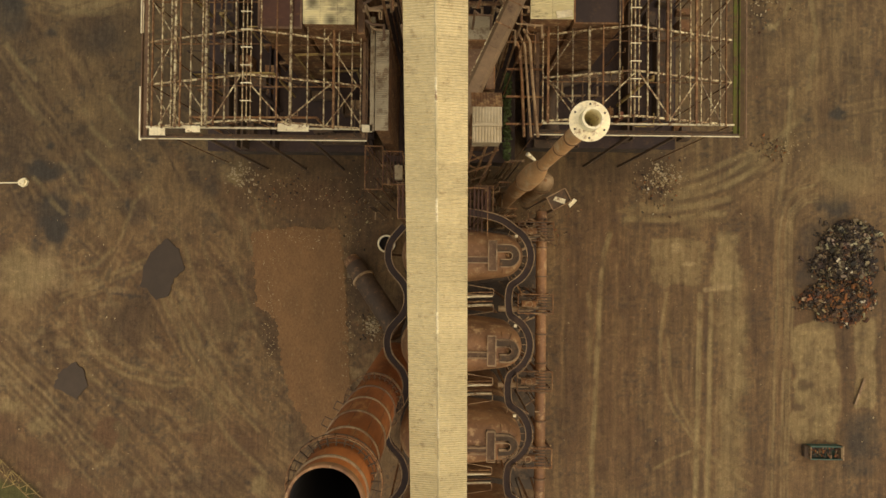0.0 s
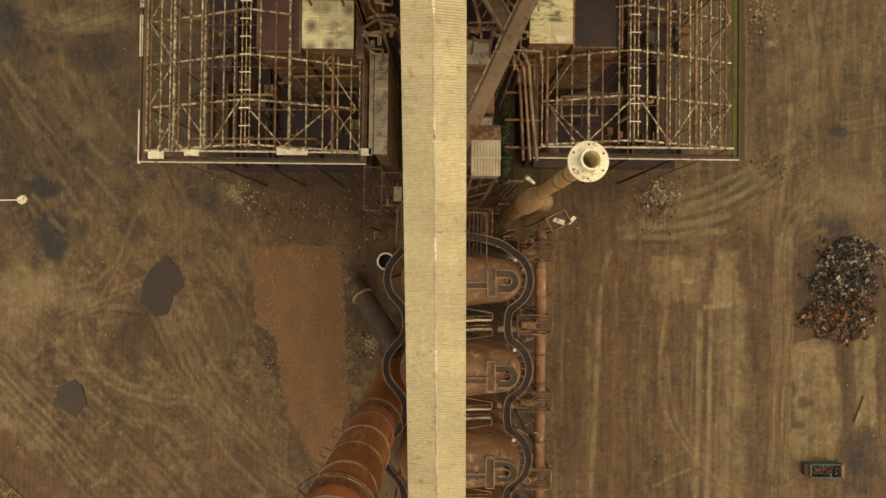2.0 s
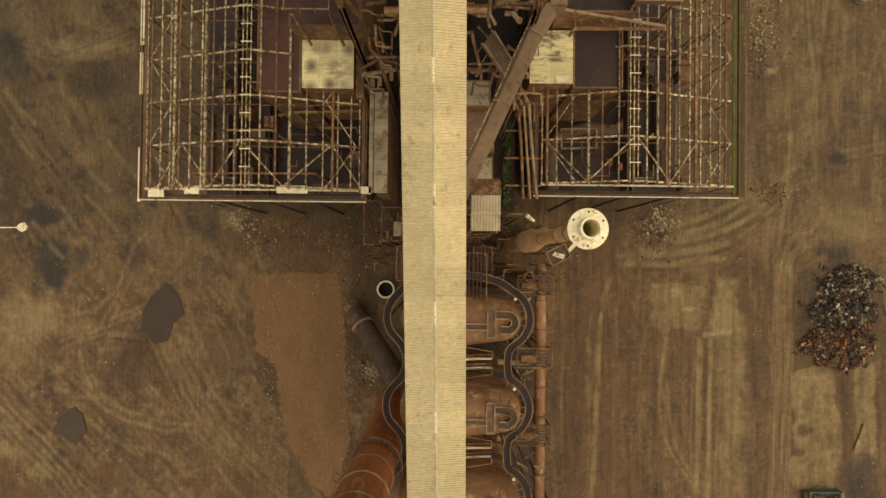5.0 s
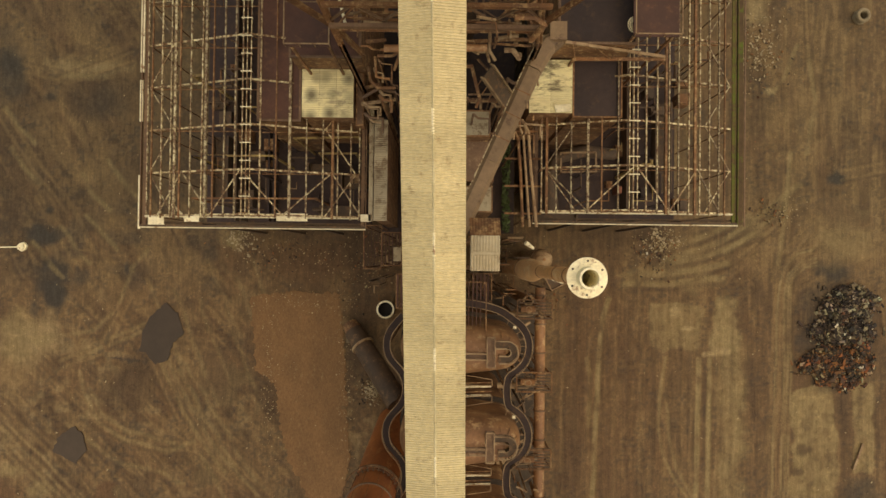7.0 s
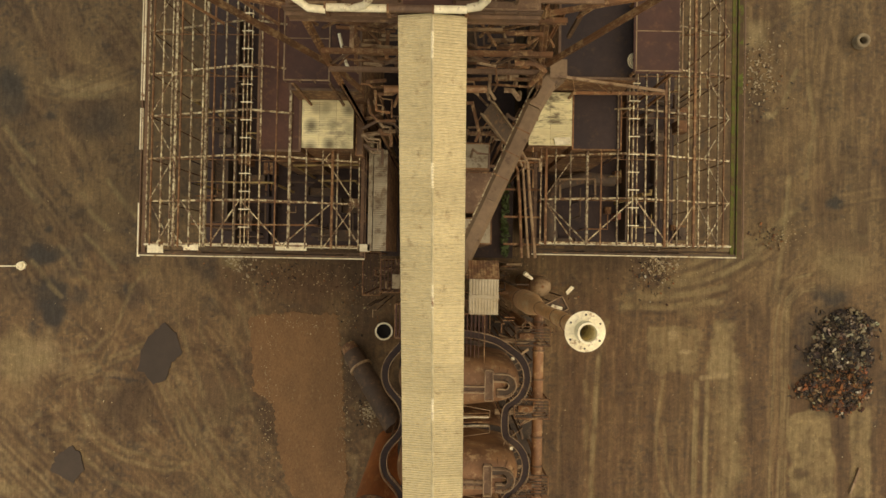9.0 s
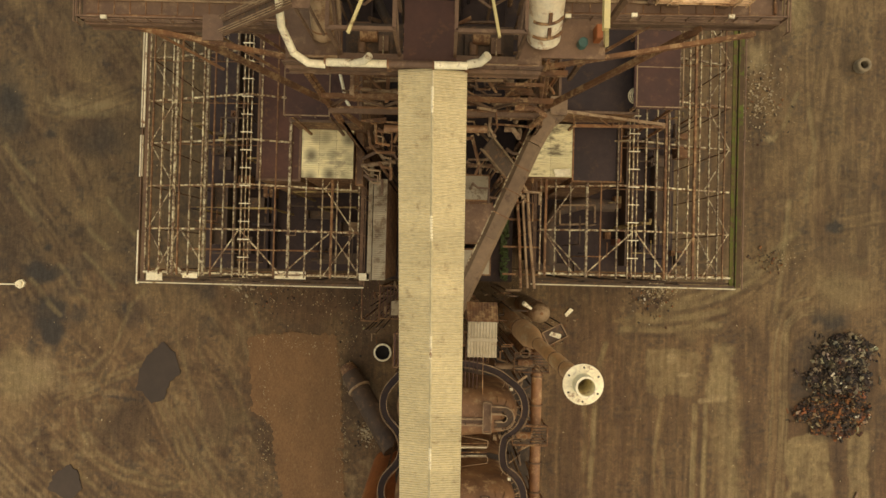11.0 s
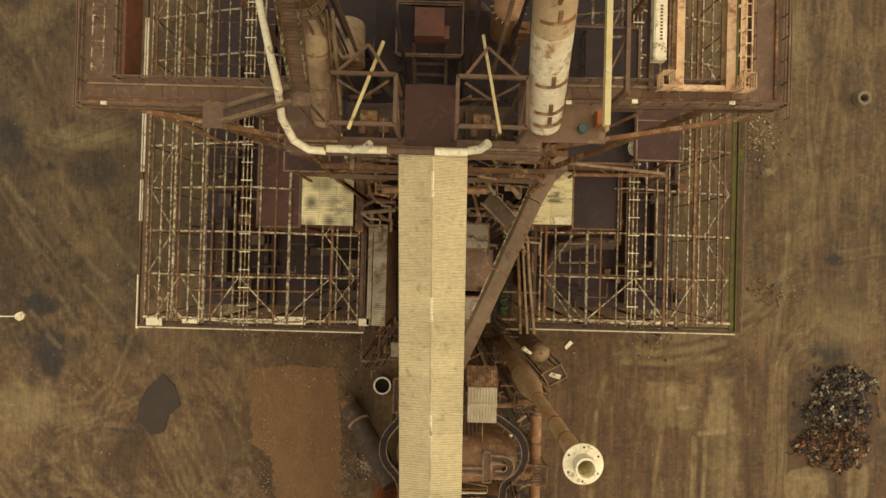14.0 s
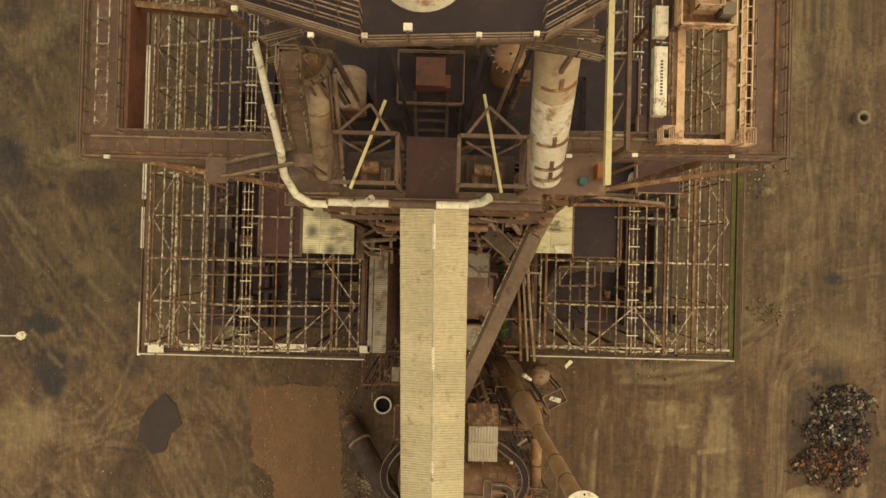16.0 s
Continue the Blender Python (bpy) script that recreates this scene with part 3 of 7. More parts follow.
mark([(-89.0, -28.0), (-79.7, -37.0), (-68.6, -49.0)], DARK, 0.34, 0.1, 0.3, 0.5)
mark([(-61.2, 12.7), (-58.1, 4.7), (-54.0, -4.4)], DARK, 0.28, 0.12, 0.45, 0.6)
mark([(-59.4, 7.3), (-56.3, -0.6), (-52.2, -9.7)], OLIVE, 0.28, 0.12, 0.45, 0.6)
mark([(-57.6, 2.0), (-54.5, -6.0), (-50.4, -15.0)], OLIVE, 0.28, 0.12, 0.45, 0.6)
mark([(-56.0, 10.3), (-52.9, 2.4), (-48.9, -6.7)], DARK, 0.28, 0.12, 0.45, 0.6)
mark([(-54.2, 5.0), (-51.1, -3.0), (-47.1, -12.0)], OLIVE, 0.28, 0.12, 0.45, 0.6)
mark([(-52.4, -0.4), (-49.3, -8.3), (-45.3, -17.4)], OLIVE, 0.28, 0.12, 0.45, 0.6)
mark([(-50.8, 8.0), (-47.7, 0.0), (-43.7, -9.0)], DARK, 0.28, 0.12, 0.45, 0.6)
mark([(-49.0, 2.6), (-45.9, -5.3), (-41.9, -14.4)], OLIVE, 0.28, 0.12, 0.45, 0.6)
mark([(-47.4, 11.0), (-44.3, 3.0), (-40.3, -6.0)], OLIVE, 0.28, 0.12, 0.45, 0.6)
mark([(-45.6, 5.6), (-42.5, -2.3), (-38.5, -11.4)], DARK, 0.28, 0.12, 0.45, 0.6)
mark([(-43.8, 0.3), (-40.7, -7.6), (-36.7, -16.7)], OLIVE, 0.28, 0.12, 0.45, 0.6)
mark([(-42.2, 8.7), (-39.2, 0.7), (-35.1, -8.4)], OLIVE, 0.28, 0.12, 0.45, 0.6)
mark([(-40.5, 3.3), (-37.4, -4.6), (-33.3, -13.7)], DARK, 0.28, 0.12, 0.45, 0.6)
mark([(-38.9, 11.7), (-35.8, 3.7), (-31.8, -5.4)], OLIVE, 0.28, 0.12, 0.45, 0.6)
mark([(-37.1, 6.3), (-34.0, -1.6), (-30.0, -10.7)], OLIVE, 0.28, 0.12, 0.45, 0.6)
mark([(-35.3, 1.0), (-32.2, -7.0), (-28.2, -16.0)], DARK, 0.28, 0.12, 0.45, 0.6)
spot(-87.6, 19.3, 0.6, 0.5, DARK, 0.7, 440, 0.8)
spot(-80.5, 9.8, 0.8, 0.7, WET, 0.7, 441, 0.8)
spot(-73.3, 0.4, 1.0, 0.9, DARK, 0.7, 442, 0.8)
spot(-66.2, -9.0, 1.3, 0.5, WET, 0.7, 443, 0.8)
spot(-86.0, 19.1, 0.6, 0.7, DARK, 0.7, 444, 0.8)
spot(-78.9, 9.6, 0.8, 0.9, WET, 0.7, 445, 0.8)
spot(-71.7, 0.2, 1.0, 0.5, DARK, 0.7, 446, 0.8)
spot(-64.6, -9.2, 1.3, 0.7, WET, 0.7, 447, 0.8)
spot(-84.4, 18.8, 0.6, 0.9, DARK, 0.7, 448, 0.8)
spot(-77.3, 9.4, 0.8, 0.5, WET, 0.7, 449, 0.8)
spot(-70.1, 0.0, 1.0, 0.7, DARK, 0.7, 450, 0.8)
spot(-63.0, -9.4, 1.3, 0.9, WET, 0.7, 451, 0.8)
spot(-82.8, 18.6, 0.6, 0.5, DARK, 0.7, 452, 0.8)
spot(-75.7, 9.2, 0.8, 0.7, WET, 0.7, 453, 0.8)
spot(-68.5, -0.2, 1.0, 0.9, DARK, 0.7, 454, 0.8)
spot(-61.4, -9.6, 1.3, 0.5, WET, 0.7, 455, 0.8)
spot(-81.2, 18.4, 0.6, 0.7, DARK, 0.7, 456, 0.8)
spot(-74.0, 9.0, 0.8, 0.9, WET, 0.7, 457, 0.8)
mark([(-88.7, -37.7), (-78.3, -45.3), (-69.1, -52.2)], RUDDY, 0.75, 2.6, 1.4, 1.0)
spot(-88.5, -50.7, 6.9, 6.9, (0.075, 0.078, 0.024), 0.9, 458, 0.4)
# far yard
spot(71.1, 73.1, 3.4, 6.9, OLIVE, 0.5, 459, 0.7)
spot(65.9, 46.6, 1.6, 0.9, PALE, 0.8, 460, 0.7)
spot(63.7, 41.7, 3.4, 4.6, DARK, 0.4, 461, 0.7)
spot(79.8, 28.8, 2.1, 0.9, WET, 0.9, 462, 0.7)
spot(73.1, 21.9, 1.4, 2.5, DARK, 0.5, 463, 0.7)
spot(80.3, 15.7, 6.9, 5.7, OLIVE, 0.35, 464, 0.7)
spot(79.0, 22.0, 5.3, 3.2, SILT, 0.7, 465, 0.7)
spot(69.9, 75.4, 1.4, 3.4, PALE, 0.5, 466, 0.7)
spot(-88.3, 50.4, 3.0, 3.9, WET, 0.8, 467, 0.7)
spot(-84.5, 73.5, 4.6, 2.7, OLIVE, 0.45, 468, 0.7)
spot(-77.8, 78.3, 4.6, 2.3, OLIVE, 0.4, 469, 0.7)
spot(-69.7, 42.8, 5.7, 5.7, WET, 0.5, 470, 0.7)
spot(-73.3, 47.9, 6.9, 0.9, OLIVE, 0.5, 471, 0.7)
spot(-81.4, 15.0, 3.4, 1.4, WET, 0.9, 472, 0.7)
spot(-88.7, 78.0, 4.6, 2.3, WET, 0.6, 473, 0.7)
spot(-79.6, 63.3, 6.9, 6.9, SILT, 0.5, 474, 0.7)
spot(-80.1, 43.7, 1.6, 1.4, WET, 0.7, 475, 0.7)
spot(-79.9, 20.5, 0.9, 0.9, WET, 0.8, 476, 0.7)
mark([(70.2, 33.9), (69.6, 24.6), (68.0, 10.8)], OLIVE, 0.5, 0.2, 0.5, 0.6)
mark([(71.5, 55.8), (68.7, 48.8), (66.8, 46.4)], OLIVE, 0.5, 0.2, 0.5, 0.6)
mark([(76.2, 50.1), (77.8, 38.7), (79.8, 30.7)], DARK, 0.5, 0.2, 0.5, 0.6)
mark([(82.1, 44.5), (83.0, 34.2)], DARK, 0.5, 0.2, 0.5, 0.6)
mark([(73.8, 55.8), (75.1, 45.5), (73.6, 33.9)], OLIVE, 0.5, 0.2, 0.5, 0.6)
mark([(86.1, 75.8), (81.4, 80.3), (77.8, 84.9)], DARK, 0.5, 0.2, 0.5, 0.6)
mark([(-89.2, 41.1), (-86.5, 37.1), (-83.2, 33.9)], OLIVE, 0.5, 0.2, 0.5, 0.7)
mark([(-81.3, 34.6), (-78.6, 30.5), (-75.3, 27.4)], DARK, 0.5, 0.2, 0.5, 0.7)
mark([(-73.4, 28.0), (-70.7, 23.9), (-67.4, 20.8)], OLIVE, 0.5, 0.2, 0.5, 0.7)
mark([(-65.5, 21.4), (-62.8, 17.4), (-59.5, 14.3)], DARK, 0.5, 0.2, 0.5, 0.7)
mark([(-82.8, 14.2), (-80.1, 10.2), (-76.8, 7.1)], OLIVE, 0.5, 0.2, 0.5, 0.7)
mark([(-75.9, 37.5), (-73.2, 33.4), (-69.9, 30.3)], DARK, 0.5, 0.2, 0.5, 0.7)
mark([(-68.0, 30.9), (-65.3, 26.8), (-62.0, 23.7)], OLIVE, 0.5, 0.2, 0.5, 0.7)
mark([(-85.3, 23.7), (-82.6, 19.6), (-79.3, 16.5)], DARK, 0.5, 0.2, 0.5, 0.7)
mark([(-77.4, 17.1), (-74.7, 13.1), (-71.4, 10.0)], OLIVE, 0.5, 0.2, 0.5, 0.7)
mark([(-70.4, 40.4), (-67.8, 36.3), (-64.5, 33.2)], DARK, 0.5, 0.2, 0.5, 0.7)
mark([(-87.8, 33.1), (-85.1, 29.1), (-81.8, 25.9)], OLIVE, 0.5, 0.2, 0.5, 0.7)
mark([(-79.9, 26.6), (-77.2, 22.5), (-73.9, 19.4)], DARK, 0.5, 0.2, 0.5, 0.7)
mark([(-72.0, 20.0), (-69.3, 16.0), (-66.0, 12.8)], OLIVE, 0.5, 0.2, 0.5, 0.7)
mark([(-64.1, 13.5), (-61.4, 9.4), (-58.1, 6.3)], DARK, 0.5, 0.2, 0.5, 0.7)
# flatter under the buildings
Z *= 1 - 0.8 * np.clip((47 - np.abs(X)) / 4, 0, 1) * np.clip((Y - 14) / 3, 0, 1)
Z[(np.abs(X) > 105) | (Y > 90) | (Y < -70)] = 0
nx, ny = len(gx), len(gy)
idx = np.arange(nx * ny).reshape(ny, nx)
quads = np.stack([idx[:-1, :-1], idx[:-1, 1:], idx[1:, 1:], idx[1:, :-1]], -1).reshape(-1, 4)
# ground less red towards the north, darker in the north-west
north_ramp = np.clip((Y - 2) / 22, 0, 1)
nw_ramp = north_ramp * np.clip((-30 - X) / 14, 0, 1)
col = col * (1 - 0.14 * nw_ramp[:, None]) * (1 - np.array([0.06, 0.0, 0.0])[None] * north_ramp[:, None])
me = bpy.data.meshes.new("ground")
me.vertices.add(len(X))
me.vertices.foreach_set("co", np.stack([X, Y, Z], -1).ravel())
me.loops.add(quads.size)
me.loops.foreach_set("vertex_index", quads.ravel())
me.polygons.add(len(quads))
me.polygons.foreach_set("loop_start", np.arange(0, quads.size, 4))
me.update(calc_edges=True)
me.polygons.foreach_set("use_smooth", np.ones(len(quads), bool))
tones = me.attributes.new("earth", "FLOAT_COLOR", "POINT")
tones.data.foreach_set("color", np.concatenate([col, np.ones((len(col), 1))], 1).ravel())
M_ground = surf("churned_mud", (1, 1, 1), (0.88, 0.88, 0.86), (1.2, 1.2, 1.14), 0.24, 0.95, big=0.5, fine=4.5, bump=0.9, vary=0.3)
gn, gl = M_ground.node_tree.nodes, M_ground.node_tree.links
attr = gn.new("ShaderNodeAttribute")
attr.attribute_name = "earth"
times = gn.new("ShaderNodeVectorMath")
times.operation = "MULTIPLY"
geo = gn.new("ShaderNodeNewGeometry")
def ground_noise(scale, stretch, turn, detail, rough, lo, hi, warp=0.0):
    """A grey factor between lo and hi from a drawn-out noise."""
    m, t, r = gn.new("ShaderNodeMapping"), gn.new("ShaderNodeTexNoise"), gn.new("ShaderNodeMapRange")
    m.inputs["Rotation"].default_value, m.inputs["Scale"].default_value = (0, 0, turn), stretch
    t.inputs["Scale"].default_value, t.inputs["Detail"].default_value, t.inputs["Roughness"].default_value, t.inputs["Distortion"].default_value = scale, detail, rough, warp
    r.inputs["From Min"].default_value, r.inputs["From Max"].default_value, r.inputs["To Min"].default_value, r.inputs["To Max"].default_value = 0.3, 0.7, lo, hi
    gl.new(geo.outputs["Position"], m.inputs["Vector"])
    gl.new(m.outputs["Vector"], t.inputs["Vector"])
    gl.new(t.outputs["Fac"], r.inputs["Value"])
    return r.outputs["Result"]
def product(a, b):
    p = gn.new("ShaderNodeMath")
    p.operation = "MULTIPLY"
    gl.new(a, p.inputs[0])
    gl.new(b, p.inputs[1])
    return p.outputs[0]
split = gn.new("ShaderNodeSeparateXYZ")
side_of = gn.new("ShaderNodeMapRange")
side_of.inputs["From Min"].default_value, side_of.inputs["From Max"].default_value = 2.0, 12.0
gl.new(geo.outputs["Position"], split.inputs[0])
gl.new(split.outputs["X"], side_of.inputs["Value"])
ruts = gn.new("ShaderNodeMix")
gl.new(side_of.outputs["Result"], ruts.inputs["Factor"])
gl.new(ground_noise(1.6, (1.0, 0.12, 1), -0.62, 7, 0.7, 0.74, 1.26), ruts.inputs[2])
gl.new(ground_noise(1.8, (1.0, 0.07, 1), 0.03, 7, 0.7, 0.78, 1.22), ruts.inputs[3])
clods = ground_noise(0.55, (1, 1, 1), 0.0, 10, 0.72, 0.76, 1.26, 1.2)
shade_all = product(product(ruts.outputs[0], clods), ground_noise(5.0, (1, 1, 1), 0.0, 4, 0.75, 0.8, 1.2))
lit = gn.new("ShaderNodeVectorMath")
lit.operation = "SCALE"
gl.new(attr.outputs["Vector"], lit.inputs[0])
gl.new(shade_all, lit.inputs["Scale"])
gl.new(lit.outputs[0], times.inputs[0])
gl.new(gn["Principled BSDF"].inputs["Base Color"].links[0].from_socket, times.inputs[1])
gl.new(times.outputs[0], gn["Principled BSDF"].inputs["Base Color"])
me.materials.append(M_ground)
ground = tagged(new("ground", me), "churned brown mud yard with wheel tracks", "ground", kind="structure")


def ragged(outline, seed, jitter=0.5, step=1.2):
    """An outline broken into short uneven steps."""
    r = random.Random(seed)
    out = []
    for (ax, ay), (bx, by) in zip(outline, outline[1:] + outline[:1]):
        n = max(1, int(math.hypot(bx - ax, by - ay) / step))
        out += [(ax + (bx - ax) * i / n + r.uniform(-jitter, jitter), ay + (by - ay) * i / n + r.uniform(-jitter, jitter)) for i in range(n)]
    return out


single("gravel_patch", Shape().prism(ragged([(-38.88, 3.63), (-30.25, 4.75), (-20.79, 4.52), (-19.63, -5.93), (-18.70, -24.49), (-17.97, -27.98), (-19.24, -34.88), (-22.00, -40.43), (-26.11, -37.66), (-30.42, -29.48), (-32.23, -22.61), (-33.38, -13.68), (-37.28, -11.68), (-38.08, -3.97)][::-1], 5, 0.38, 0.5), -0.3, 0.16),
       M_patch, "patch of reddish brown gravel spread on the mud", "gravel patch", kind="structure")
M_water = surf("muddy_water", (0.066, 0.047, 0.031), (0.055, 0.04, 0.026), rough=0.8, bump=0.0, big=0.3, vary=0.1)
for o, k in (([(-55.49, 2.31), (-53.05, -0.39), (-51.96, -4.13), (-54.32, -5.97), (-55.29, -9.39), (-57.78, -10.10), (-59.17, -8.41), (-60.90, -7.41), (-60.29, -3.54), (-59.30, -1.14), (-56.51, 1.62)], 1), ([(-73.80, -22.74), (-72.06, -24.42), (-71.31, -27.92), (-73.31, -30.31), (-75.37, -29.32), (-78.01, -27.88), (-77.15, -25.50), (-75.15, -23.44)], 2)):
    single("puddle", Shape().prism(ragged(o[::-1], 60 + k, 0.22, 0.6), -0.4, 0.2), M_water, "shallow puddle of dark muddy water", "puddle", kind="structure")

# ---- cast houses: open roof frames ----
def cast_house(x0, ridge, x1, xs, zr, ze, y0, label, mossy, cross, apexes, feet):
    """xs: the purlins; cross: those that are heavy."""
    slope = (zr - ze) / max(ridge - x0, x1 - ridge)
    def top(x):
        return zr - slope * abs(x - ridge)
    y1 = 84.0
    house = thing("cast_house", label, "building frame", ((x0 + x1) / 2, y0, 0), group="cast houses")
    frames = [y0 + 1.6 + 6.25 * i for i in range(13)]
    part("floor_slab", Shape().box(x0 + 1.8, x1 - 1.6, y0 + 1.8, y1, 13.2, 14.0), M_soot, house, "soot-black floor")
    part("plinth_wall", Shape().box(x0 + 3.0, x1 - 3.0, y0 + 3.4, y1, -0.2, 13.2), M_floor, house)
    for i, x in enumerate(xs):
        heavy = x in cross
        w = 0.32 if heavy else 0.17
        part("purlin", Shape().girder((x, y0 + 1.2, top(x) - 0.1), (x, y1, top(x) - 0.1), w, 0.36 if heavy else 0.22, 0.06), M_rust if i % 4 == 1 else M_frame, house)
    for y in frames:
        s = Shape()
        for a, b in ((x0 + 1.2, ridge), (ridge, x1 - 1.2)):
            s.beam((a, y, top(a) - 0.38), (b, y, top(b) - 0.38), 0.24, 0.2)
        truss = part("roof_truss", s, M_frame, house)
        for a, b in ((x0 + 1.2, ridge), (ridge, x1 - 1.2)):
            part("tie", Shape().beam((a, y + 0.25, ze - 1.6), (b, y + 0.25, ze - 1.0), 0.12, 0.16), M_rust, truss)
            n = 4
            for k in range(n):
                xa, xb, xc = a + (b - a) * k / n, a + (b - a) * (k + 0.5) / n, a + (b - a) * (k + 1) / n
                part("web", Shape().beam((xa, y + 0.1, top(xa) - 0.5), (xb, y + 0.2, ze - 1.3), 0.09), M_rust, truss)
                part("web", Shape().beam((xb, y + 0.2, ze - 1.3), (xc, y + 0.1, top(xc) - 0.5), 0.09), M_rust, truss)
        for x in (x0 + 1.2, x1 - 1.2):
            part("column", Shape().girder((x, y, 0.3), (x, y, ze - 0.6), 0.2, 0.2, 0.05).beam((x, y, 0.3), (x, y, ze), 0.14), M_rust, house)
    # wind bracing in the plane of the roof
    for i in range(len(frames) - 1):
        ya, yb = frames[i], frames[i + 1]
        e, m = (x0 + 1.4, x0 + 5.6), (x1 - 1.4, x1 - 5.6)
        for a, b in (e, m):
            p, q = (a, b) if i % 2 else (b, a)
            part("brace", Shape().beam((p, ya, top(p) - 0.2), (q, yb, top(q) - 0.2), 0.14), M_frame, house)
    ya, yb = frames[0], frames[1]
    for a in apexes:
        for f in feet:
            if abs(a - f) < 6.6:
                part("brace", Shape().beam((a, yb, top(a) - 0.1), (f, ya, top(f) - 0.1), 0.17), M_frame, house)
    s = Shape()
    x = x0 + 1.6
    while x < x1 - 2.4:
        s.beam((x, ya, ze + 0.2), (x + 0.8, ya, ze + 0.9), 0.07).beam((x + 0.8, ya, ze + 0.9), (x + 1.6, ya, ze + 0.2), 0.07)
        x += 1.6
    part("front_lattice", s, M_rust, house)
    # ridge walkway with stanchions
    s = Shape()
    for dx in (-0.55, 0.0, 0.55):
        s.beam((ridge + dx, y0 + 1.2, zr + 0.05), (ridge + dx, y1, zr + 0.05), 0.13)
    part("ridge_walkway", s, M_frame, house)
    y = y0 + 4.0
    while y < y1:
        part("stanchion", Shape().beam((ridge - 0.75, y, zr + 0.5), (ridge + 0.75, y, zr + 0.5), 0.12).beam((ridge - 0.7, y, zr), (ridge - 0.7, y, zr + 0.5), 0.08).beam((ridge + 0.7, y, zr), (ridge + 0.7, y, zr + 0.5), 0.08), M_pale, house)
        y += 2.45
    # front sill and gutters
    part("front_beam", Shape().girder((x0, y0 + 0.2, ze - 0.4), (x1, y0 + 0.2, ze - 0.4), 0.25, 0.8).box(x0, x1, y0 + 0.5, y0 + 0.8, ze - 0.8, ze - 0.66), M_dark, house)
    part("front_rail", Shape().beam((x0, y0 - 0.1, ze), (x1, y0 - 0.1, ze), 0.16), M_pale, house)
    part("front_purlin", Shape().girder((x0 + 1, y0 + 1.5, ze + 0.5), (x1 - 1, y0 + 1.5, ze + 0.5), 0.24, 0.24), M_pale, house)
    for side, x in ((-1, x0), (1, x1)):
        mat = M_moss if (side == mossy) else M_beam
        if side == mossy:
            part("gutter_board", Shape().box(x + 0.1, x + 0.95, y0 + 0.1, y1, ze - 0.7, ze - 0.55), M_mossy_soil, house, "soil-filled gutter with bright moss")
            part("outer_rail", Shape().beam((x + 1.15, y0 - 0.2, ze - 0.4), (x + 1.15, y1, ze - 0.4), 0.16), M_beam, house)
        part("gutter", Shape().box(x - 0.25 - side * 0.5, x + 0.25 - side * 0.5, y0, y1, ze - 0.5, ze - 0.3).box(x - 0.06, x + 0.06, y0, y1, ze - 0.5, ze + 0.1), mat, house, "mossy gutter" if side == mossy else "")
    # columns along the open front
    for i in range(1, 4):
        x = x0 + 1.2 + (x1 - x0 - 2.4) * i / 4
        part("column", Shape().beam((x, y0 + 0.5, 0.2), (x, y0 + 0.5, ze - 0.8), 0.4), M_dark, house)
    return house, top, frames


west, west_top, frames = cast_house(-44.5, -27.1, -11.3, (-43.4, -42.7, -41.0, -39.4, -38.7, -37.9, -36.1, -34.2, -33.6, -32.4, -30.6, -28.9, -25.4, -23.4, -21.6, -19.4, -17.2, -15.9, -15.2, -13.4, -12.2), 42.3, 36.0, 16.0,
    "open rusted roof frame of a cast house, sheeting gone", 0, (-38.7, -33.6, -21.6, -15.9), (-37.5, -28.0, -16.0), (-41.5, -32.7, -22.4, -11.8))
eastern, east_top, frames = cast_house(13.2, 26.2, 43.3, (14.2, 14.9, 16.2, 18.2, 20.4, 22.2, 24.3, 28.2, 29.9, 31.3, 31.8, 33.3, 35.0, 36.0, 36.8, 38.4, 40.0, 41.0), 42.0, 36.0, 17.2,
    "open rusted roof frame of a cast house, mossy gutter", 1, (14.9, 20.4, 31.3, 36.0), (14.6, 26.6, 36.4), (20.3, 31.9, 40.2))

# ---- conveyor gallery ----
def gal(y):
    """Centre and eaves height of the gallery at y; it climbs to the north."""
    f = (y + 25) / 60.0
    return -0.02 - 0.93 * f, 68.0 + 12.4 * f


gallery = thing("conveyor_gallery", "long inclined conveyor gallery roofed with cream corrugated sheets", "conveyor", (0, -10, 0))
half = 2.72
y, k = -58.0, 0
while y < 35.0:
    ye = min(y + 2.6, 35.2)
    for side in (-1, 1):
        s = Shape()
        n = int(round((ye - y + 0.1) / 0.056))
        lift = 0.02 * ((k * 7 + side) % 3)
        vs = []
        for i in range(n + 1):
            yy = y + (ye - y + 0.1) * i / n
            cx, z = gal(yy)
            wave = (0.0, 0.08, 0.08, 0.0)[i % 4]
            vs += [(cx, yy, z + 0.55 + wave + lift), (cx + side * half, yy, z + wave + lift)]
        fs = [((2 * i, 2 * i + 1, 2 * i + 3, 2 * i + 2) if side > 0 else (2 * i + 1, 2 * i, 2 * i + 2, 2 * i + 3)) for i in range(n)]
        s.add(vs, fs)
        part("roof_sheet", s, M_cream, gallery)
    y, k = ye, k + 1
for i in range(47):
    s = Shape()
    ya, yb = -58 + i * 2.0, min(-58 + (i + 1) * 2.0, 35.2)
    (ca, za), (cb, zb) = gal(ya), gal(yb)
    w, h = 0.13, 0.66 + 0.05 * (i % 2)
    s.add([(ca - w, ya, za + 0.58), (ca, ya, za + h), (ca + w, ya, za + 0.58), (cb - w, yb, zb + 0.58), (cb, yb, zb + h), (cb + w, yb, zb + 0.58)], [(0, 1, 4, 3), (1, 2, 5, 4)])
    part("ridge_cap", s, M_pale if i % 5 == 0 else M_cream, gallery)
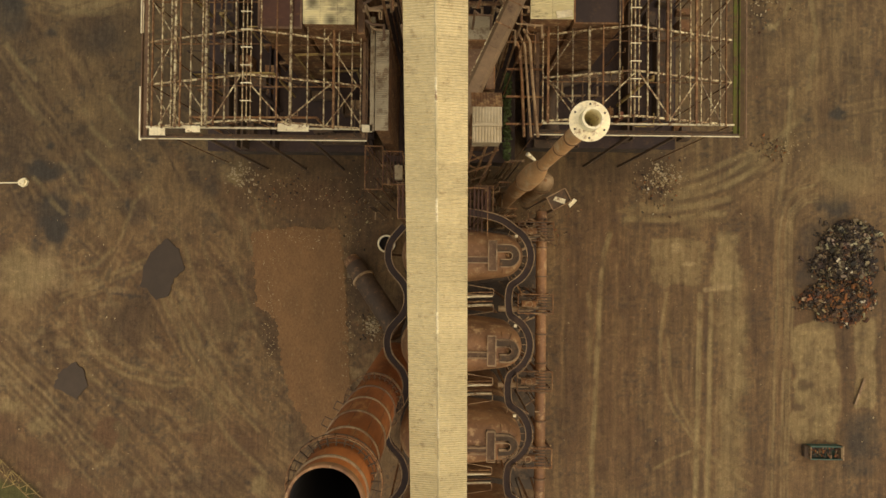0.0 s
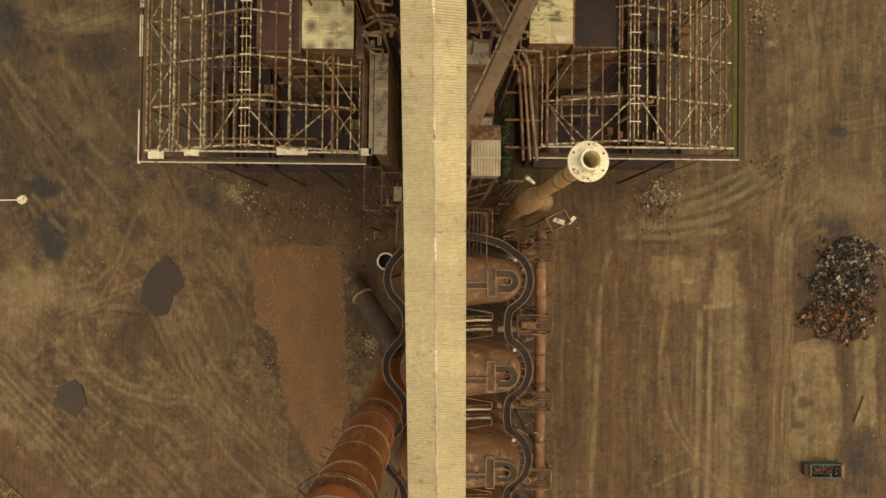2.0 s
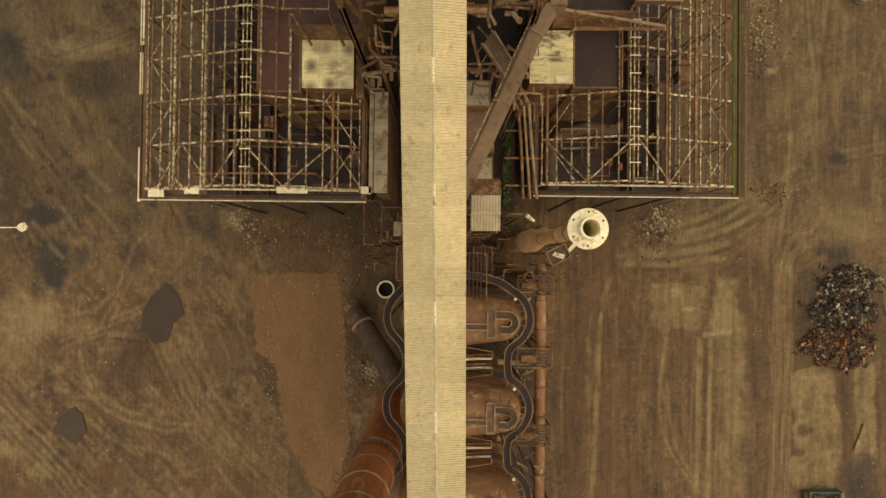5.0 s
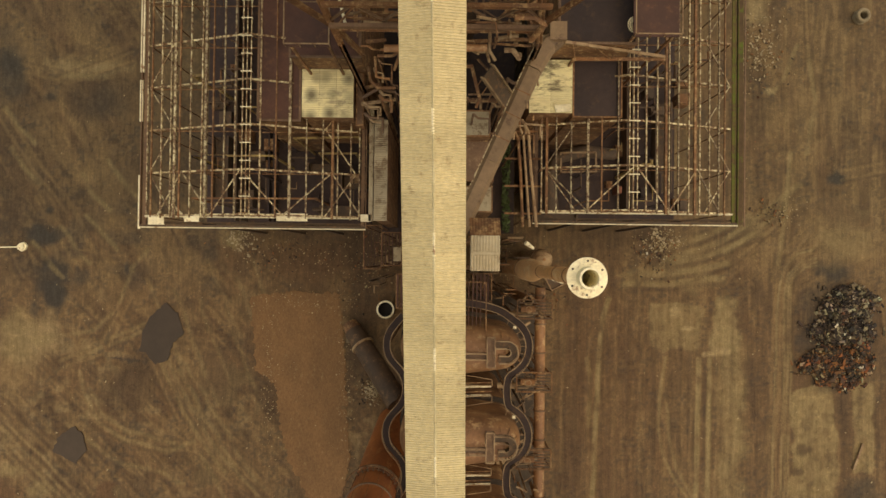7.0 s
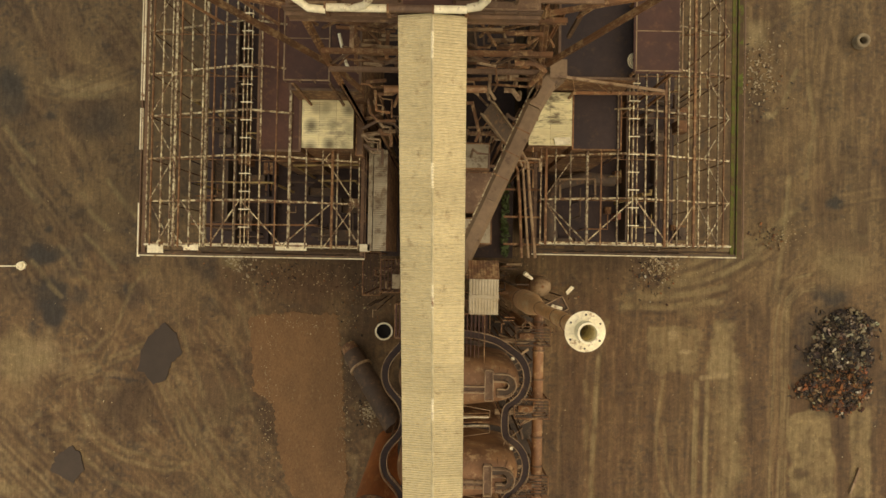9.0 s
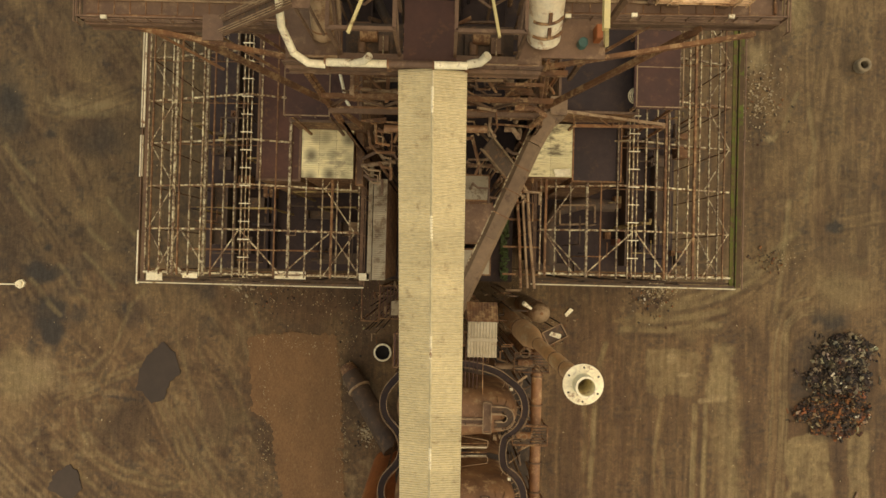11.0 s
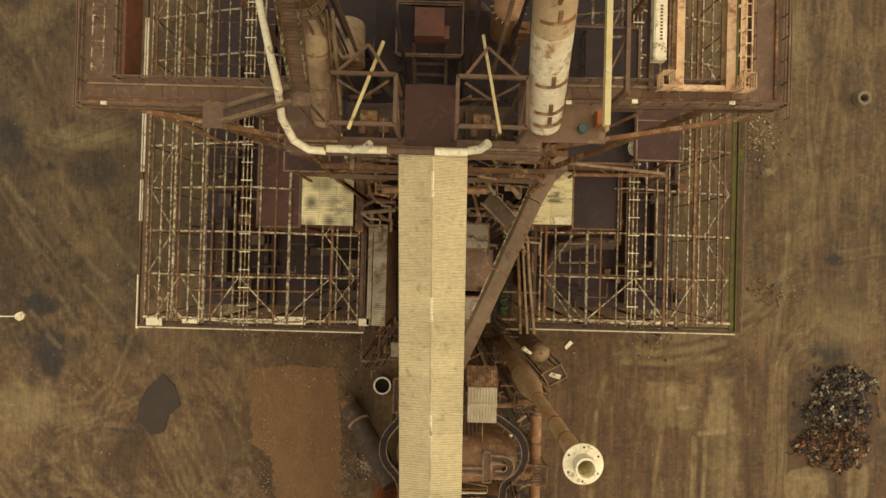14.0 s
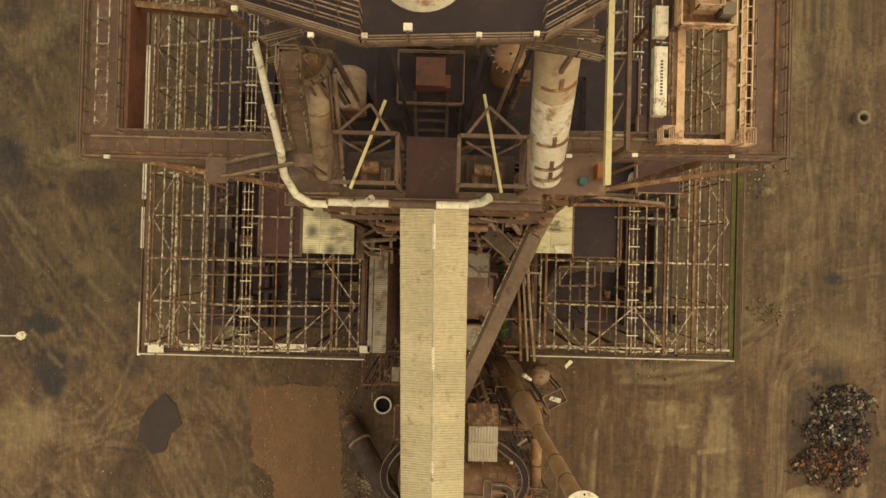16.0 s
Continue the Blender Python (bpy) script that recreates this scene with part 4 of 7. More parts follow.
for side in (-1, 1):
    (ca, za), (cb, zb) = gal(-58), gal(35.1)
    part("side_wall", Shape().hexa([(ca + side * 2.5 - 0.05, -58, za - 2.8), (ca + side * 2.5 + 0.05, -58, za - 2.8), (cb + side * 2.5 + 0.05, 35.1, zb - 2.8), (cb + side * 2.5 - 0.05, 35.1, zb - 2.8),
        (ca + side * 2.5 - 0.05, -58, za - 0.02), (ca + side * 2.5 + 0.05, -58, za - 0.02), (cb + side * 2.5 + 0.05, 35.1, zb - 0.02), (cb + side * 2.5 - 0.05, 35.1, zb - 0.02)]), M_cream, gallery)
(ca, za), (cb, zb) = gal(-58), gal(35.1)
part("floor_deck", Shape().beam((ca, -58, za - 3), (cb, 35.1, zb - 3), 5.0, 0.4), M_dark, gallery)
for y in (-50, -32, -8, 14):
    cx, z = gal(y)
    s = Shape()
    for dx in (-1.9, 1.9):
        s.beam((cx + dx * 1.1, y, 0), (cx + dx, y, z - 3), 0.5)
    for q in range(6):
        s.beam((cx - 1.9, y, 2 + q * 11), (cx + 1.9, y, 10 + q * 11), 0.2)
    part("trestle", s, M_rust, gallery)

# ---- hot stoves ----
def teardrop(cx, cy, xa, ra, xb, rb, n=18):
    """Outline round two circles on one east-west line, counter-clockwise."""
    d = xb - xa
    al = math.acos((ra - rb) / d)
    out = [(cx + xb + rb * math.cos(a), cy + rb * math.sin(a)) for a in (-al + 2 * al * i / n for i in range(n + 1))]
    out += [(cx + xa + ra * math.cos(a), cy + ra * math.sin(a)) for a in (al + (6.28318 - 2 * al) * i / n for i in range(n + 1))]
    return out


def smooth_path(pts, n=6):
    """A curve through points."""
    p = [pts[0]] + list(pts) + [pts[-1]]
    out = []
    for i in range(1, len(p) - 2):
        for k in range(n):
            t = k / n
            out.append(tuple(0.5 * (2 * p[i][j] + (p[i + 1][j] - p[i - 1][j]) * t + (2 * p[i - 1][j] - 5 * p[i][j] + 4 * p[i + 1][j] - p[i + 2][j]) * t * t + (3 * p[i][j] - p[i - 1][j] - 3 * p[i + 1][j] + p[i + 2][j]) * t ** 3) for j in range(2)))
    return out + [tuple(pts[-1])]


def walk_ring(parent, line, z, half=0.5):
    """A narrow walkway with a rail at each edge along a plan line."""
    sides = []
    for o in (half, -half):
        side = []
        for i, (x, y) in enumerate(line):
            a, b = line[max(i - 1, 0)], line[min(i + 1, len(line) - 1)]
            d = math.hypot(b[0] - a[0], b[1] - a[1]) or 1
            side.append((x - (b[1] - a[1]) / d * o, y + (b[0] - a[0]) / d * o))
        sides.append(side)
    n = len(line)
    s = Shape()
    s.v = [(x, y, z - h) for h in (0, 0.12) for side in sides for x, y in side]
    s.f = [(i, i + 1, n + i + 1, n + i) for i in range(n - 1)] + [(2 * n + i, 3 * n + i, 3 * n + i + 1, 2 * n + i + 1) for i in range(n - 1)]
    s.f += [(i, 2 * n + i, 2 * n + i + 1, i + 1) for i in range(n - 1)] + [(n + i, n + i + 1, 3 * n + i + 1, 3 * n + i) for i in range(n - 1)]
    part("walkway", s, M_soot, parent)
    for side in sides:
        part("guard_rail", Shape().rail([(x, y, z) for x, y in side], 1.1, 1.3, 0.034), M_old, parent)


STOVES = (-0.75, -13.5, -26.25, -39.0)
for cy in STOVES:
    stove = thing("hot_stove", "tall rusted hot stove with a domed teardrop top", "stove", (3, cy, 0), group="row of hot stoves")
    s = Shape()
    rings = [(1.0, 0.0), (1.0, 38.0), (0.97, 39.3), (0.88, 40.6), (0.74, 41.7), (0.55, 42.4), (0.3, 42.8), (0.06, 42.95)]
    n = None
    for f, z in rings:
        ra, rb = 4.4 * f, 3.1 * f
        o = teardrop(0, cy, -1.4, max(ra, 0.05), 8.3, max(rb, 0.03))
        n = len(o)
        s.v += [(x, y, z) for x, y in o]
    for i in range(len(rings) - 1):
        for j in range(n):
            a, c = i * n, (i + 1) * n
            s.f.append((a + j, a + (j + 1) % n, c + (j + 1) % n, c + j))
    s.f.append(tuple((len(rings) - 1) * n + j for j in range(n)))
    part("shell", s, M_dome, stove, smooth=True)
    # walkway round the dome's east end
    walk_ring(stove, [(8.3 + 4.35 * math.cos(t), cy + 4.35 * math.sin(t)) for t in (-1.05 + 2.1 * i / 16 for i in range(17))], 37.2)
    part("base_deck", Shape().prism(teardrop(0, cy, -1.4, 4.9, 8.3, 3.9), 29.8, 30.0), M_floor, stove)
    for k in range(9):
        t = -1.2 + 2.4 * k / 8
        part("gusset", Shape().beam((8.3 + 3.1 * math.cos(t), cy + 3.1 * math.sin(t), 37.3), (8.3 + 3.85 * math.cos(t), cy + 3.85 * math.sin(t), 37.3), 0.09), M_old, stove)
    for t in (-1.6, -0.9, -0.3, 0.4, 1.0, 1.6):
        part("plate_seam", Shape().tube([(8.3 + 3.12 * math.cos(t), cy + 3.12 * math.sin(t), 38.05), (8.3 + 2.35 * math.cos(t), cy + 2.35 * math.sin(t), 41.75), (8.3 + 1.75 * math.cos(t), cy + 1.75 * math.sin(t), 42.45)], 0.045, 5), M_rust, stove)
    # platform on the dome: a cross piece and a U-shaped walkway
    part("dome_platform", Shape().box(6.2, 7.3, cy - 2.0, cy + 2.0, 42.95, 43.05), M_beam, stove)
    part("access_walk", Shape().box(1.5, 6.2, cy - 1.0, cy - 0.2, 42.95, 43.05), M_beam, stove)
    part("platform_rail", Shape().rail([(6.2, cy - 2, 43.05), (7.3, cy - 2, 43.05), (7.3, cy + 2, 43.05), (6.2, cy + 2, 43.05), (6.2, cy - 2, 43.05)], 1.1, 1.3, 0.05), M_old, stove)
    part("walk_rail", Shape().rail([(1.5, cy - 1.0, 43.05), (6.2, cy - 1.0, 43.05)], 1.1, 1.3, 0.05).rail([(1.5, cy - 0.2, 43.05), (6.2, cy - 0.2, 43.05)], 1.1, 1.3, 0.05), M_old, stove)
    n = 12
    arcs = {r: [(7.3, cy + r, 42.98)] + [(8.9 + r * math.cos(a), cy + r * math.sin(a), 42.98) for a in (1.5708 - 3.14159 * i / n for i in range(n + 1))] + [(7.85, cy - r, 42.98)] for r in (1.5, 0.5)}
    s = Shape()
    big_arc, small_arc = arcs[1.5], arcs[0.5]
    m = len(big_arc)
    s.v = [(x, y, z + h) for h in (0, -0.15) for arc in (big_arc, small_arc) for x, y, z in arc]
    s.f = [(j, j + 1, m + j + 1, m + j)[::-1] for j in range(m - 1)] + [(2 * m + j, 2 * m + j + 1, 3 * m + j + 1, 3 * m + j) for j in range(m - 1)]
    s.f += [(j, j + 1, 2 * m + j + 1, 2 * m + j) for j in range(m - 1)] + [(m + j, m + j + 1, 3 * m + j + 1, 3 * m + j)[::-1] for j in range(m - 1)]
    part("loop_walk", s, M_dark, stove)
    for r in arcs:
        part("loop_rail", Shape().rail(arcs[r], 1.1, 1.2, 0.05), M_old, stove)
    part("valve", Shape().tube([(8.9, cy + 0.05, 42.0), (8.9, cy + 0.05, 43.2)], 0.3, 14), M_rust, stove)
    part("sampling_pipe", Shape().tube([(9.3, cy + 2.2, 41.0), (10.6, cy + 1.4, 40.2), (10.8, cy + 0.4, 40.1)], 0.09, 6), M_old, stove)
    part("lamp", Shape().box(10.3, 10.7, cy + 2.6, cy + 3.0, 38.2, 38.5), M_pale, stove)
for cy in STOVES[:-1]:
    m = cy - 6.4
    link = thing("link_walkway", "curved railed walkway joining two hot stoves", "walkway", (9.6, m, 30), group="stove link walkways")
    walk_ring(link, smooth_path([(8.3 + 4.35 * math.cos(-1.05), cy - 4.35 * math.sin(1.05)), (9.75, m + 1.9), (9.5, m), (9.75, m - 1.9), (8.3 + 4.35 * math.cos(1.05), cy - 12.75 + 4.35 * math.sin(1.05))]), 37.2)
    part("post", Shape().beam((9.5, m, 0), (9.5, m, 37), 0.3), M_rust, link)
    for sg in (-1, 1):
        part("side_rail", Shape().rail([(1.2, m + sg * 2.6, 36.6), (7.4, m + sg * 1.6, 36.6), (7.4, m + sg * 0.7, 36.6), (1.2, m + sg * 0.9, 36.6)], 1.0, 2.0, 0.045, 1), M_old, link)
    for dy, rr, mat in ((-0.75, 0.17, M_pale), (0.55, 0.17, M_pale), (-0.2, 0.1, M_rust), (1.1, 0.09, M_rust)):
        single("bleeder_pipe", Shape().tube([(1.2, m + dy - 0.35, 36.9), (5.2, m + dy, 37.3), (7.3, m + dy + 0.05, 37.3)], rr, 8), mat, "slim pale pipe between the hot stoves" if mat is M_pale else "slim rusty pipe between the hot stoves", "pipe", group="pipes between stoves")
north = thing("link_walkway", "railed walkway round the north side of a hot stove", "walkway", (6, 4, 30), group="stove link walkways")
walk_ring(north, smooth_path([(2.2, 5.6), (5.5, 5.2), (8.4, 4.4), (10.5, 3.0)]), 37.2)
part("post", Shape().beam((5.5, 5.2, 0), (5.5, 5.2, 37), 0.3), M_rust, north)
west_walk = thing("link_walkway", "curved railed walkway along the west ends of the stoves", "walkway", (-6.5, -20, 30), group="stove link walkways")
wl = []
for cy in STOVES:
    wl += [(-5.6, cy + 4.2), (-7.4, cy + 2.0), (-7.9, cy), (-7.4, cy - 2.0), (-5.6, cy - 4.2), (-5.0, cy - 6.4)]
walk_ring(west_walk, smooth_path(wl, 4), 36.0)
for cy in STOVES:
    part("post", Shape().beam((-7.7, cy, 0), (-7.7, cy, 35.8), 0.3), M_rust, west_walk)

single("stove_base", Shape().prism(ragged([(-7.5, 5), (19, 5), (19, -47), (-7.5, -47)][::-1], 9, 0.3), -0.3, 0.45), M_floor, "dark slab under the stoves standing in for the deep shade", "slab", kind="structure")
q = random.Random(8)
for k in range(46):
    a = Vector((q.uniform(12.0, 15.6), q.uniform(-44, 5), q.uniform(2, 24)))
    b = a + Vector((q.uniform(-2.5, 2.5), q.uniform(-2.5, 2.5), q.uniform(-0.5, 0.5)))
    single("service_line", Shape().tube([a, b, (b.x, b.y, 0.3)], q.uniform(0.07, 0.22), 7), q.choice((M_rust, M_dark, M_old, M_dark)), "rusty service line beside the hot stoves", "pipe", group="stove service lines", smooth=True)

# ---- hot blast main ----
main = thing("blast_main", "long brown flanged gas main on trestles beside the stoves", "pipe", (16.9, -20, 0))
y = -58.0
while y < 6.5:
    part("pipe_section", Shape().tube([(16.85, y, 20.0), (16.85, min(y + 4.9, 7), 20.0)], 0.92, 18), M_dome, main, smooth=True)
    part("flange", Shape().tube([(16.85, y - 0.12, 20.0), (16.85, y + 0.12, 20.0)], 1.12, 18), M_beam, main)
    y += 4.9
for y in (-45, -33, -20, -8, 3):
    part("trestle", Shape().beam((15.6, y, 0), (16.3, y, 19.2), 0.35).beam((18.1, y, 0), (17.4, y, 19.2), 0.35).beam((15.7, y, 19), (18, y, 19), 0.4), M_rust, main)

# ---- chimneys ----
stack = thing("chimney", "wide orange rusted steel chimney with ring platforms", "chimney", (-9.4, -21.6, 0))
CX, CY = -9.4, -21.6
levels = [(0, 3.35), (19, 3.3), (36, 3.2), (44, 3.25), (51, 3.25), (58, 3.25), (65, 3.25), (72, 3.25), (77, 3.25)]
for (za, ra), (zb, rb) in zip(levels, levels[1:]):
    part("shell_course", Shape().lathe(CX, CY, [(ra, za), (rb, zb)], 48), M_orange, stack, smooth=True)
part("rim", Shape().lathe(CX, CY, [(3.25, 76.7), (3.4, 76.7), (3.42, 77.1), (3.3, 77.3), (3.08, 77.25), (3.05, 76.6)], 48), M_dome, stack, "pale worn rim", smooth=True)
part("sooty_lining", Shape().lathe(CX, CY, [(3.05, 76.6), (3.0, 45), (0.01, 44)], 40), M_black, stack, "black lining, soot and shaft shade in one colour")
for z in (44, 51, 58, 65, 74.6):
    part("band", Shape().lathe(CX, CY, [(3.2, z), (3.42, z + 0.05), (3.42, z + 0.35), (3.2, z + 0.4)], 48), M_old if z > 50 else M_beam, stack)
for z in (49, 57, 65):
    c, d = math.cos(2.7), math.sin(2.7)
    near = [Vector((CX + 3.2 * c - o * d, CY + 3.2 * d + o * c, z)) for o in (-0.5, 0.5)]
    out = [p + Vector((1.1 * c, 1.1 * d, 0)) for p in near]
    part("bracket", Shape().beam(near[0], out[0], 0.1).beam(near[1], out[1], 0.1).beam(out[0], out[1], 0.1), M_dark, stack)
for k in range(10):
    a0 = 6.28318 * k / 10
    for za, zb, tw in ((37.5, 44, 0.0), (44.4, 51, 0.3), (51.4, 58, 0.0), (58.4, 65, 0.3), (65.4, 72, 0.0)):
        part("plate_seam", Shape().beam((CX + 3.26 * math.cos(a0 + tw), CY + 3.26 * math.sin(a0 + tw), za), (CX + 3.26 * math.cos(a0 + tw), CY + 3.26 * math.sin(a0 + tw), zb), 0.05), M_rust, stack)
for z, r in ((39.0, 4.2), (71.5, 4.35)):
    for rr in (3.6, 3.95, r):
        part("platform_ring", Shape().lathe(CX, CY, [(rr - 0.07, z), (rr, z), (rr, z + 0.14), (rr - 0.07, z + 0.14), (rr - 0.07, z)], 40), M_dark, stack)
    for k in range(28):
        a0 = 6.28318 * k / 28
        part("platform_bar", Shape().beam((CX + 3.22 * math.cos(a0), CY + 3.22 * math.sin(a0), z), (CX + r * math.cos(a0), CY + r * math.sin(a0), z), 0.13), M_dark, stack)
    ring = [(CX + r * math.cos(6.28318 * i / 24), CY + r * math.sin(6.28318 * i / 24), z) for i in range(25)]
    part("guard_rail", Shape().rail(ring, 1.1, 1.2, 0.035), M_rust, stack)

flare = thing("flare_stack", "slim flare stack with a pale disc platform at its top", "chimney", (12.1, 10.0, 0))
M_tan = surf("tan_rusted_shell", (0.6, 0.34, 0.15), (0.48, 0.26, 0.11), (0.62, 0.44, 0.24), 0.35, 0.7, big=0.25, fine=1.5, stretch=(1, 1, 0.4))
part("foot_shell", Shape().lathe(12.2, 10.35, [(1.35, 0), (1.25, 34.0), (1.5, 35.0)], 28), M_tan, flare, smooth=True)
part("swollen_shell", Shape().lathe(12.2, 10.35, [(1.5, 35.0), (1.55, 36), (1.55, 43.5), (1.3, 46.5), (0.85, 50.5), (0.72, 52)], 28), M_tan, flare, smooth=True)
part("middle_shell", Shape().lathe(12.2, 10.35, [(0.72, 52), (0.74, 64)], 28), M_tan, flare, smooth=True)
part("upper_shell", Shape().lathe(12.2, 10.35, [(0.78, 64), (0.8, 75)], 28), M_tan, flare, smooth=True)
for z, rr in ((35.6, 1.55), (52, 0.74), (64, 0.79), (70, 0.8)):
    part("joint_ring", Shape().lathe(12.2, 10.35, [(rr, z - 0.1), (rr + 0.06, z - 0.08), (rr + 0.06, z + 0.08), (rr, z + 0.1)], 28), M_rust, flare)
part("disc_platform", Shape().lathe(12.2, 10.35, [(0.8, 75.0), (1.7, 77.0), (1.72, 77.1), (0.75, 77.25)], 40), M_pale, flare, "chalky white disc with holes")
part("nozzle", Shape().lathe(12.2, 10.35, [(0.95, 77.1), (0.9, 78.4), (0.72, 78.4), (0.7, 70)], 28), M_pale, flare)
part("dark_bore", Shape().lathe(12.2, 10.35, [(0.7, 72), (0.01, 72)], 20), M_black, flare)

for k in range(6):
    a = 0.5 + 6.28318 * k / 6
    cx, cy = 12.2 + 1.42 * math.cos(a), 10.35 + 1.42 * math.sin(a)
    part("lug_hole", Shape().tube([(cx, cy, 77.1), (cx, cy, 77.18)], 0.09, 8), M_black, flare)
# ---- furnace top deck ----
deck = thing("furnace_deck", "wide brown steel deck round the furnace top", "platform", (-1, 40, 0))
D = 80.4
for x0, x1, y0, y1 in ((-28.6, -12.6, 38.6, 40.7), (7.6, 26.4, 39.7, 41.5), (-28.6, -25.9, 40.7, 90), (23.9, 26.4, 41.5, 90), (-12.6, -8.3, 35.6, 40.7), (-3.3, 0.9, 35.6, 40.9), (5.7, 7.6, 35.6, 40.9), (-8.3, -3.3, 35.6, 36.6), (0.9, 5.7, 35.6, 36.6), (7.6, 12.6, 36.6, 39.7)):
    part("deck_plate", Shape().box(x0, x1, y0, y1, D - 0.25, D), M_roofbrown if -3.4 < x0 < 0 else M_beam, deck)
for a, b in (((-28.6, 38.6), (-12.6, 38.6)), ((7.6, 39.6), (26.4, 39.9)), ((-25.9, 40.7), (-12.6, 40.7)), ((7.6, 41.4), (23.9, 41.6)), ((-28.6, 38.6), (-28.6, 90)), ((26.4, 39.8), (26.4, 90)), ((-25.9, 40.7), (-25.9, 90)), ((23.9, 41.6), (23.9, 90)), ((-12.6, 35.5), (7.6, 35.5))):
    part("edge_girder", Shape().girder((*a, D - 0.85), (*b, D - 0.85), 0.4, 1.2, 0.08), M_beam, deck)
    part("guard_rail", Shape().rail([(*a, D), (*b, D)], 1.1, 1.8, 0.05), M_beam, deck)
part("inner_wall", Shape().box(-25.75, -25.6, 41, 90, D - 3.0, D - 0.2), M_red, deck, "red-painted web plate")
part("cross_girder", Shape().girder((-27.39, 51.34, 79.00), (-18.18, 50.75, 79.00), 0.5, 1.1, 0.1), M_rust, deck)
for p, q, w in (((-27.6, 39.0, 79.2), (-12.2, 36.7, 78.0), 0.34), ((-23.2, 39.2, 79.2), (-11.8, 36.8, 61), 0.55), ((-11.8, 36.8, 61), (-9.6, 35.8, 55), 0.6), ((24.9, 39.3, 79.2), (11.9, 37.1, 78.5), 0.34), ((11.9, 37.1, 78.5), (5.2, 35.9, 78.2), 0.34), ((20.5, 39.6, 79.2), (9.1, 36.3, 61), 0.55), ((9.8, 36.7, 78.0), (9.4, 36.5, 61), 0.45)):
    part("strut", Shape().girder(p, q, w, w * 1.3, 0.1), M_rust, deck)
for x in (-12.0, 8.2):
    part("leg", Shape().girder((x, 36.6, 79.3), (x + (0.6 if x < 0 else 2.2), 35.4, 60), 0.7, 0.9, 0.12).girder((x + (0.6 if x < 0 else 2.2), 35.4, 60), (x + (0.6 if x < 0 else 2.2), 35.4, 12), 0.7, 0.7, 0.12), M_rust, deck)
# lattice girders under the deck's south side
for z, y, m in ((77.5, 36.2, M_rust), (70.5, 35.6, M_rust), (66.0, 35.2, M_beam), (61.8, 36.4, M_rust)):
    part("lattice_chord", Shape().girder((-11.6, y, z), (10.2, y, z), 0.42, 0.5, 0.08), m, deck)
for k in range(8):
    xa, xb = -11.4 + k * 2.7, -11.4 + (k + 1) * 2.7
    za, zb = (70.3, 66.2) if k % 2 else (66.2, 70.3)
    part("lattice_web", Shape().beam((xa, 35.7, za), (xb, 35.7, zb), 0.22), M_beam, deck)
    part("lattice_web", Shape().beam((xa, 37.6, 77 if k % 2 else 71), (xb, 36.2, 71 if k % 2 else 77), 0.2), M_rust, deck)
    part("lattice_web", Shape().beam((xa, 36.4 + (k % 3) * 0.8, 62.5 + (k % 2) * 2), (xb, 38.6 - (k % 3) * 0.7, 64.5 - (k % 2) * 2), 0.18), M_rust, deck)
for x in (-28.2, 26.0):
    for y in (62, 88):
        part("column", Shape().beam((x, y, 0), (x, y, D - 0.6), 0.8), M_rust, deck)
# walkway ladder-rail on the west side
s = Shape()
for x in (-27.5, -26.6):
    s.beam((x, 41.0, D + 1.1), (x, 90, D + 1.1), 0.09)
part("tray_rail", s, M_frame, deck)
for k in range(17):
    part("tray_rung", Shape().beam((-27.5, 41.3 + k * 2.0, D + 1.1), (-26.6, 41.3 + k * 2.0, D + 1.1), 0.08).beam((-27.5, 41.3 + k * 2.0, D), (-27.5, 41.3 + k * 2.0, D + 1.1), 0.07), M_frame, deck)
part("outer_rail", Shape().rail([(-28.95, 38.3, D - 0.2), (-28.95, 90, D - 0.2)], 1.0, 2.4, 0.045), M_beam, deck)
part("outer_rail", Shape().rail([(26.75, 38.9, D - 0.2), (26.75, 90, D - 0.2)], 1.0, 2.4, 0.045), M_beam, deck)
# stair up from the deck on the south-west
a, b = Vector((-16.8, 37.5, 82.6)), Vector((-10.4, 38.0, 87.5))
for off in (-0.5, 0.5):
    o = Vector((0, off, 0))
    part("stair_stringer", Shape().beam(a + o, b + o, 0.1, 0.28), M_beam, deck)
    for h in (0.4, 0.75, 1.1):
        part("stair_rail", Shape().beam(a + o + Vector((0, 0, h)), b + o + Vector((0, 0, h)), 0.06), M_old, deck)
for k in range(24):
    p = a.lerp(b, (k + 0.5) / 24)
    part("stair_tread", Shape().box(p.x - 0.12, p.x + 0.12, p.y - 0.46, p.y + 0.46, p.z - 0.03, p.z + 0.03), M_dark, deck)
part("stair_landing", Shape().box(-18.4, -16.8, 36.6, 38.55, 82.4, 82.55), M_beam, deck)
part("landing_post", Shape().beam((-18.2, 38.4, D), (-18.2, 38.4, 82.4), 0.16).beam((-17.0, 38.4, D), (-17.0, 38.4, 82.4), 0.16), M_beam, deck)

# dark working floor round the furnace
floor_thing = single("furnace_floor", Shape().box(-13, 10, 41.5, 92, 63.6, 64), M_soot, "dark sooty plate floor round the furnace", "platform", kind="structure")
for x0, x1, y0, y1, z in ((-10.5, -6.8, 41.6, 45.0, 72.0), (1.6, 5.5, 42, 50, 71), (-6.4, -4.0, 43.5, 52, 74), (8.5, 12.0, 41.5, 47.5, 74)):
    single("sub_platform", Shape().box(x0, x1, y0, y1, z - 0.2, z).rail([(x0, y0, z), (x1, y0, z), (x1, y1, z), (x0, y1, z), (x0, y0, z)], 1.1, 1.6, 0.05), M_soot, "dark steel platform with handrails below the deck", "platform", group="lower platforms")
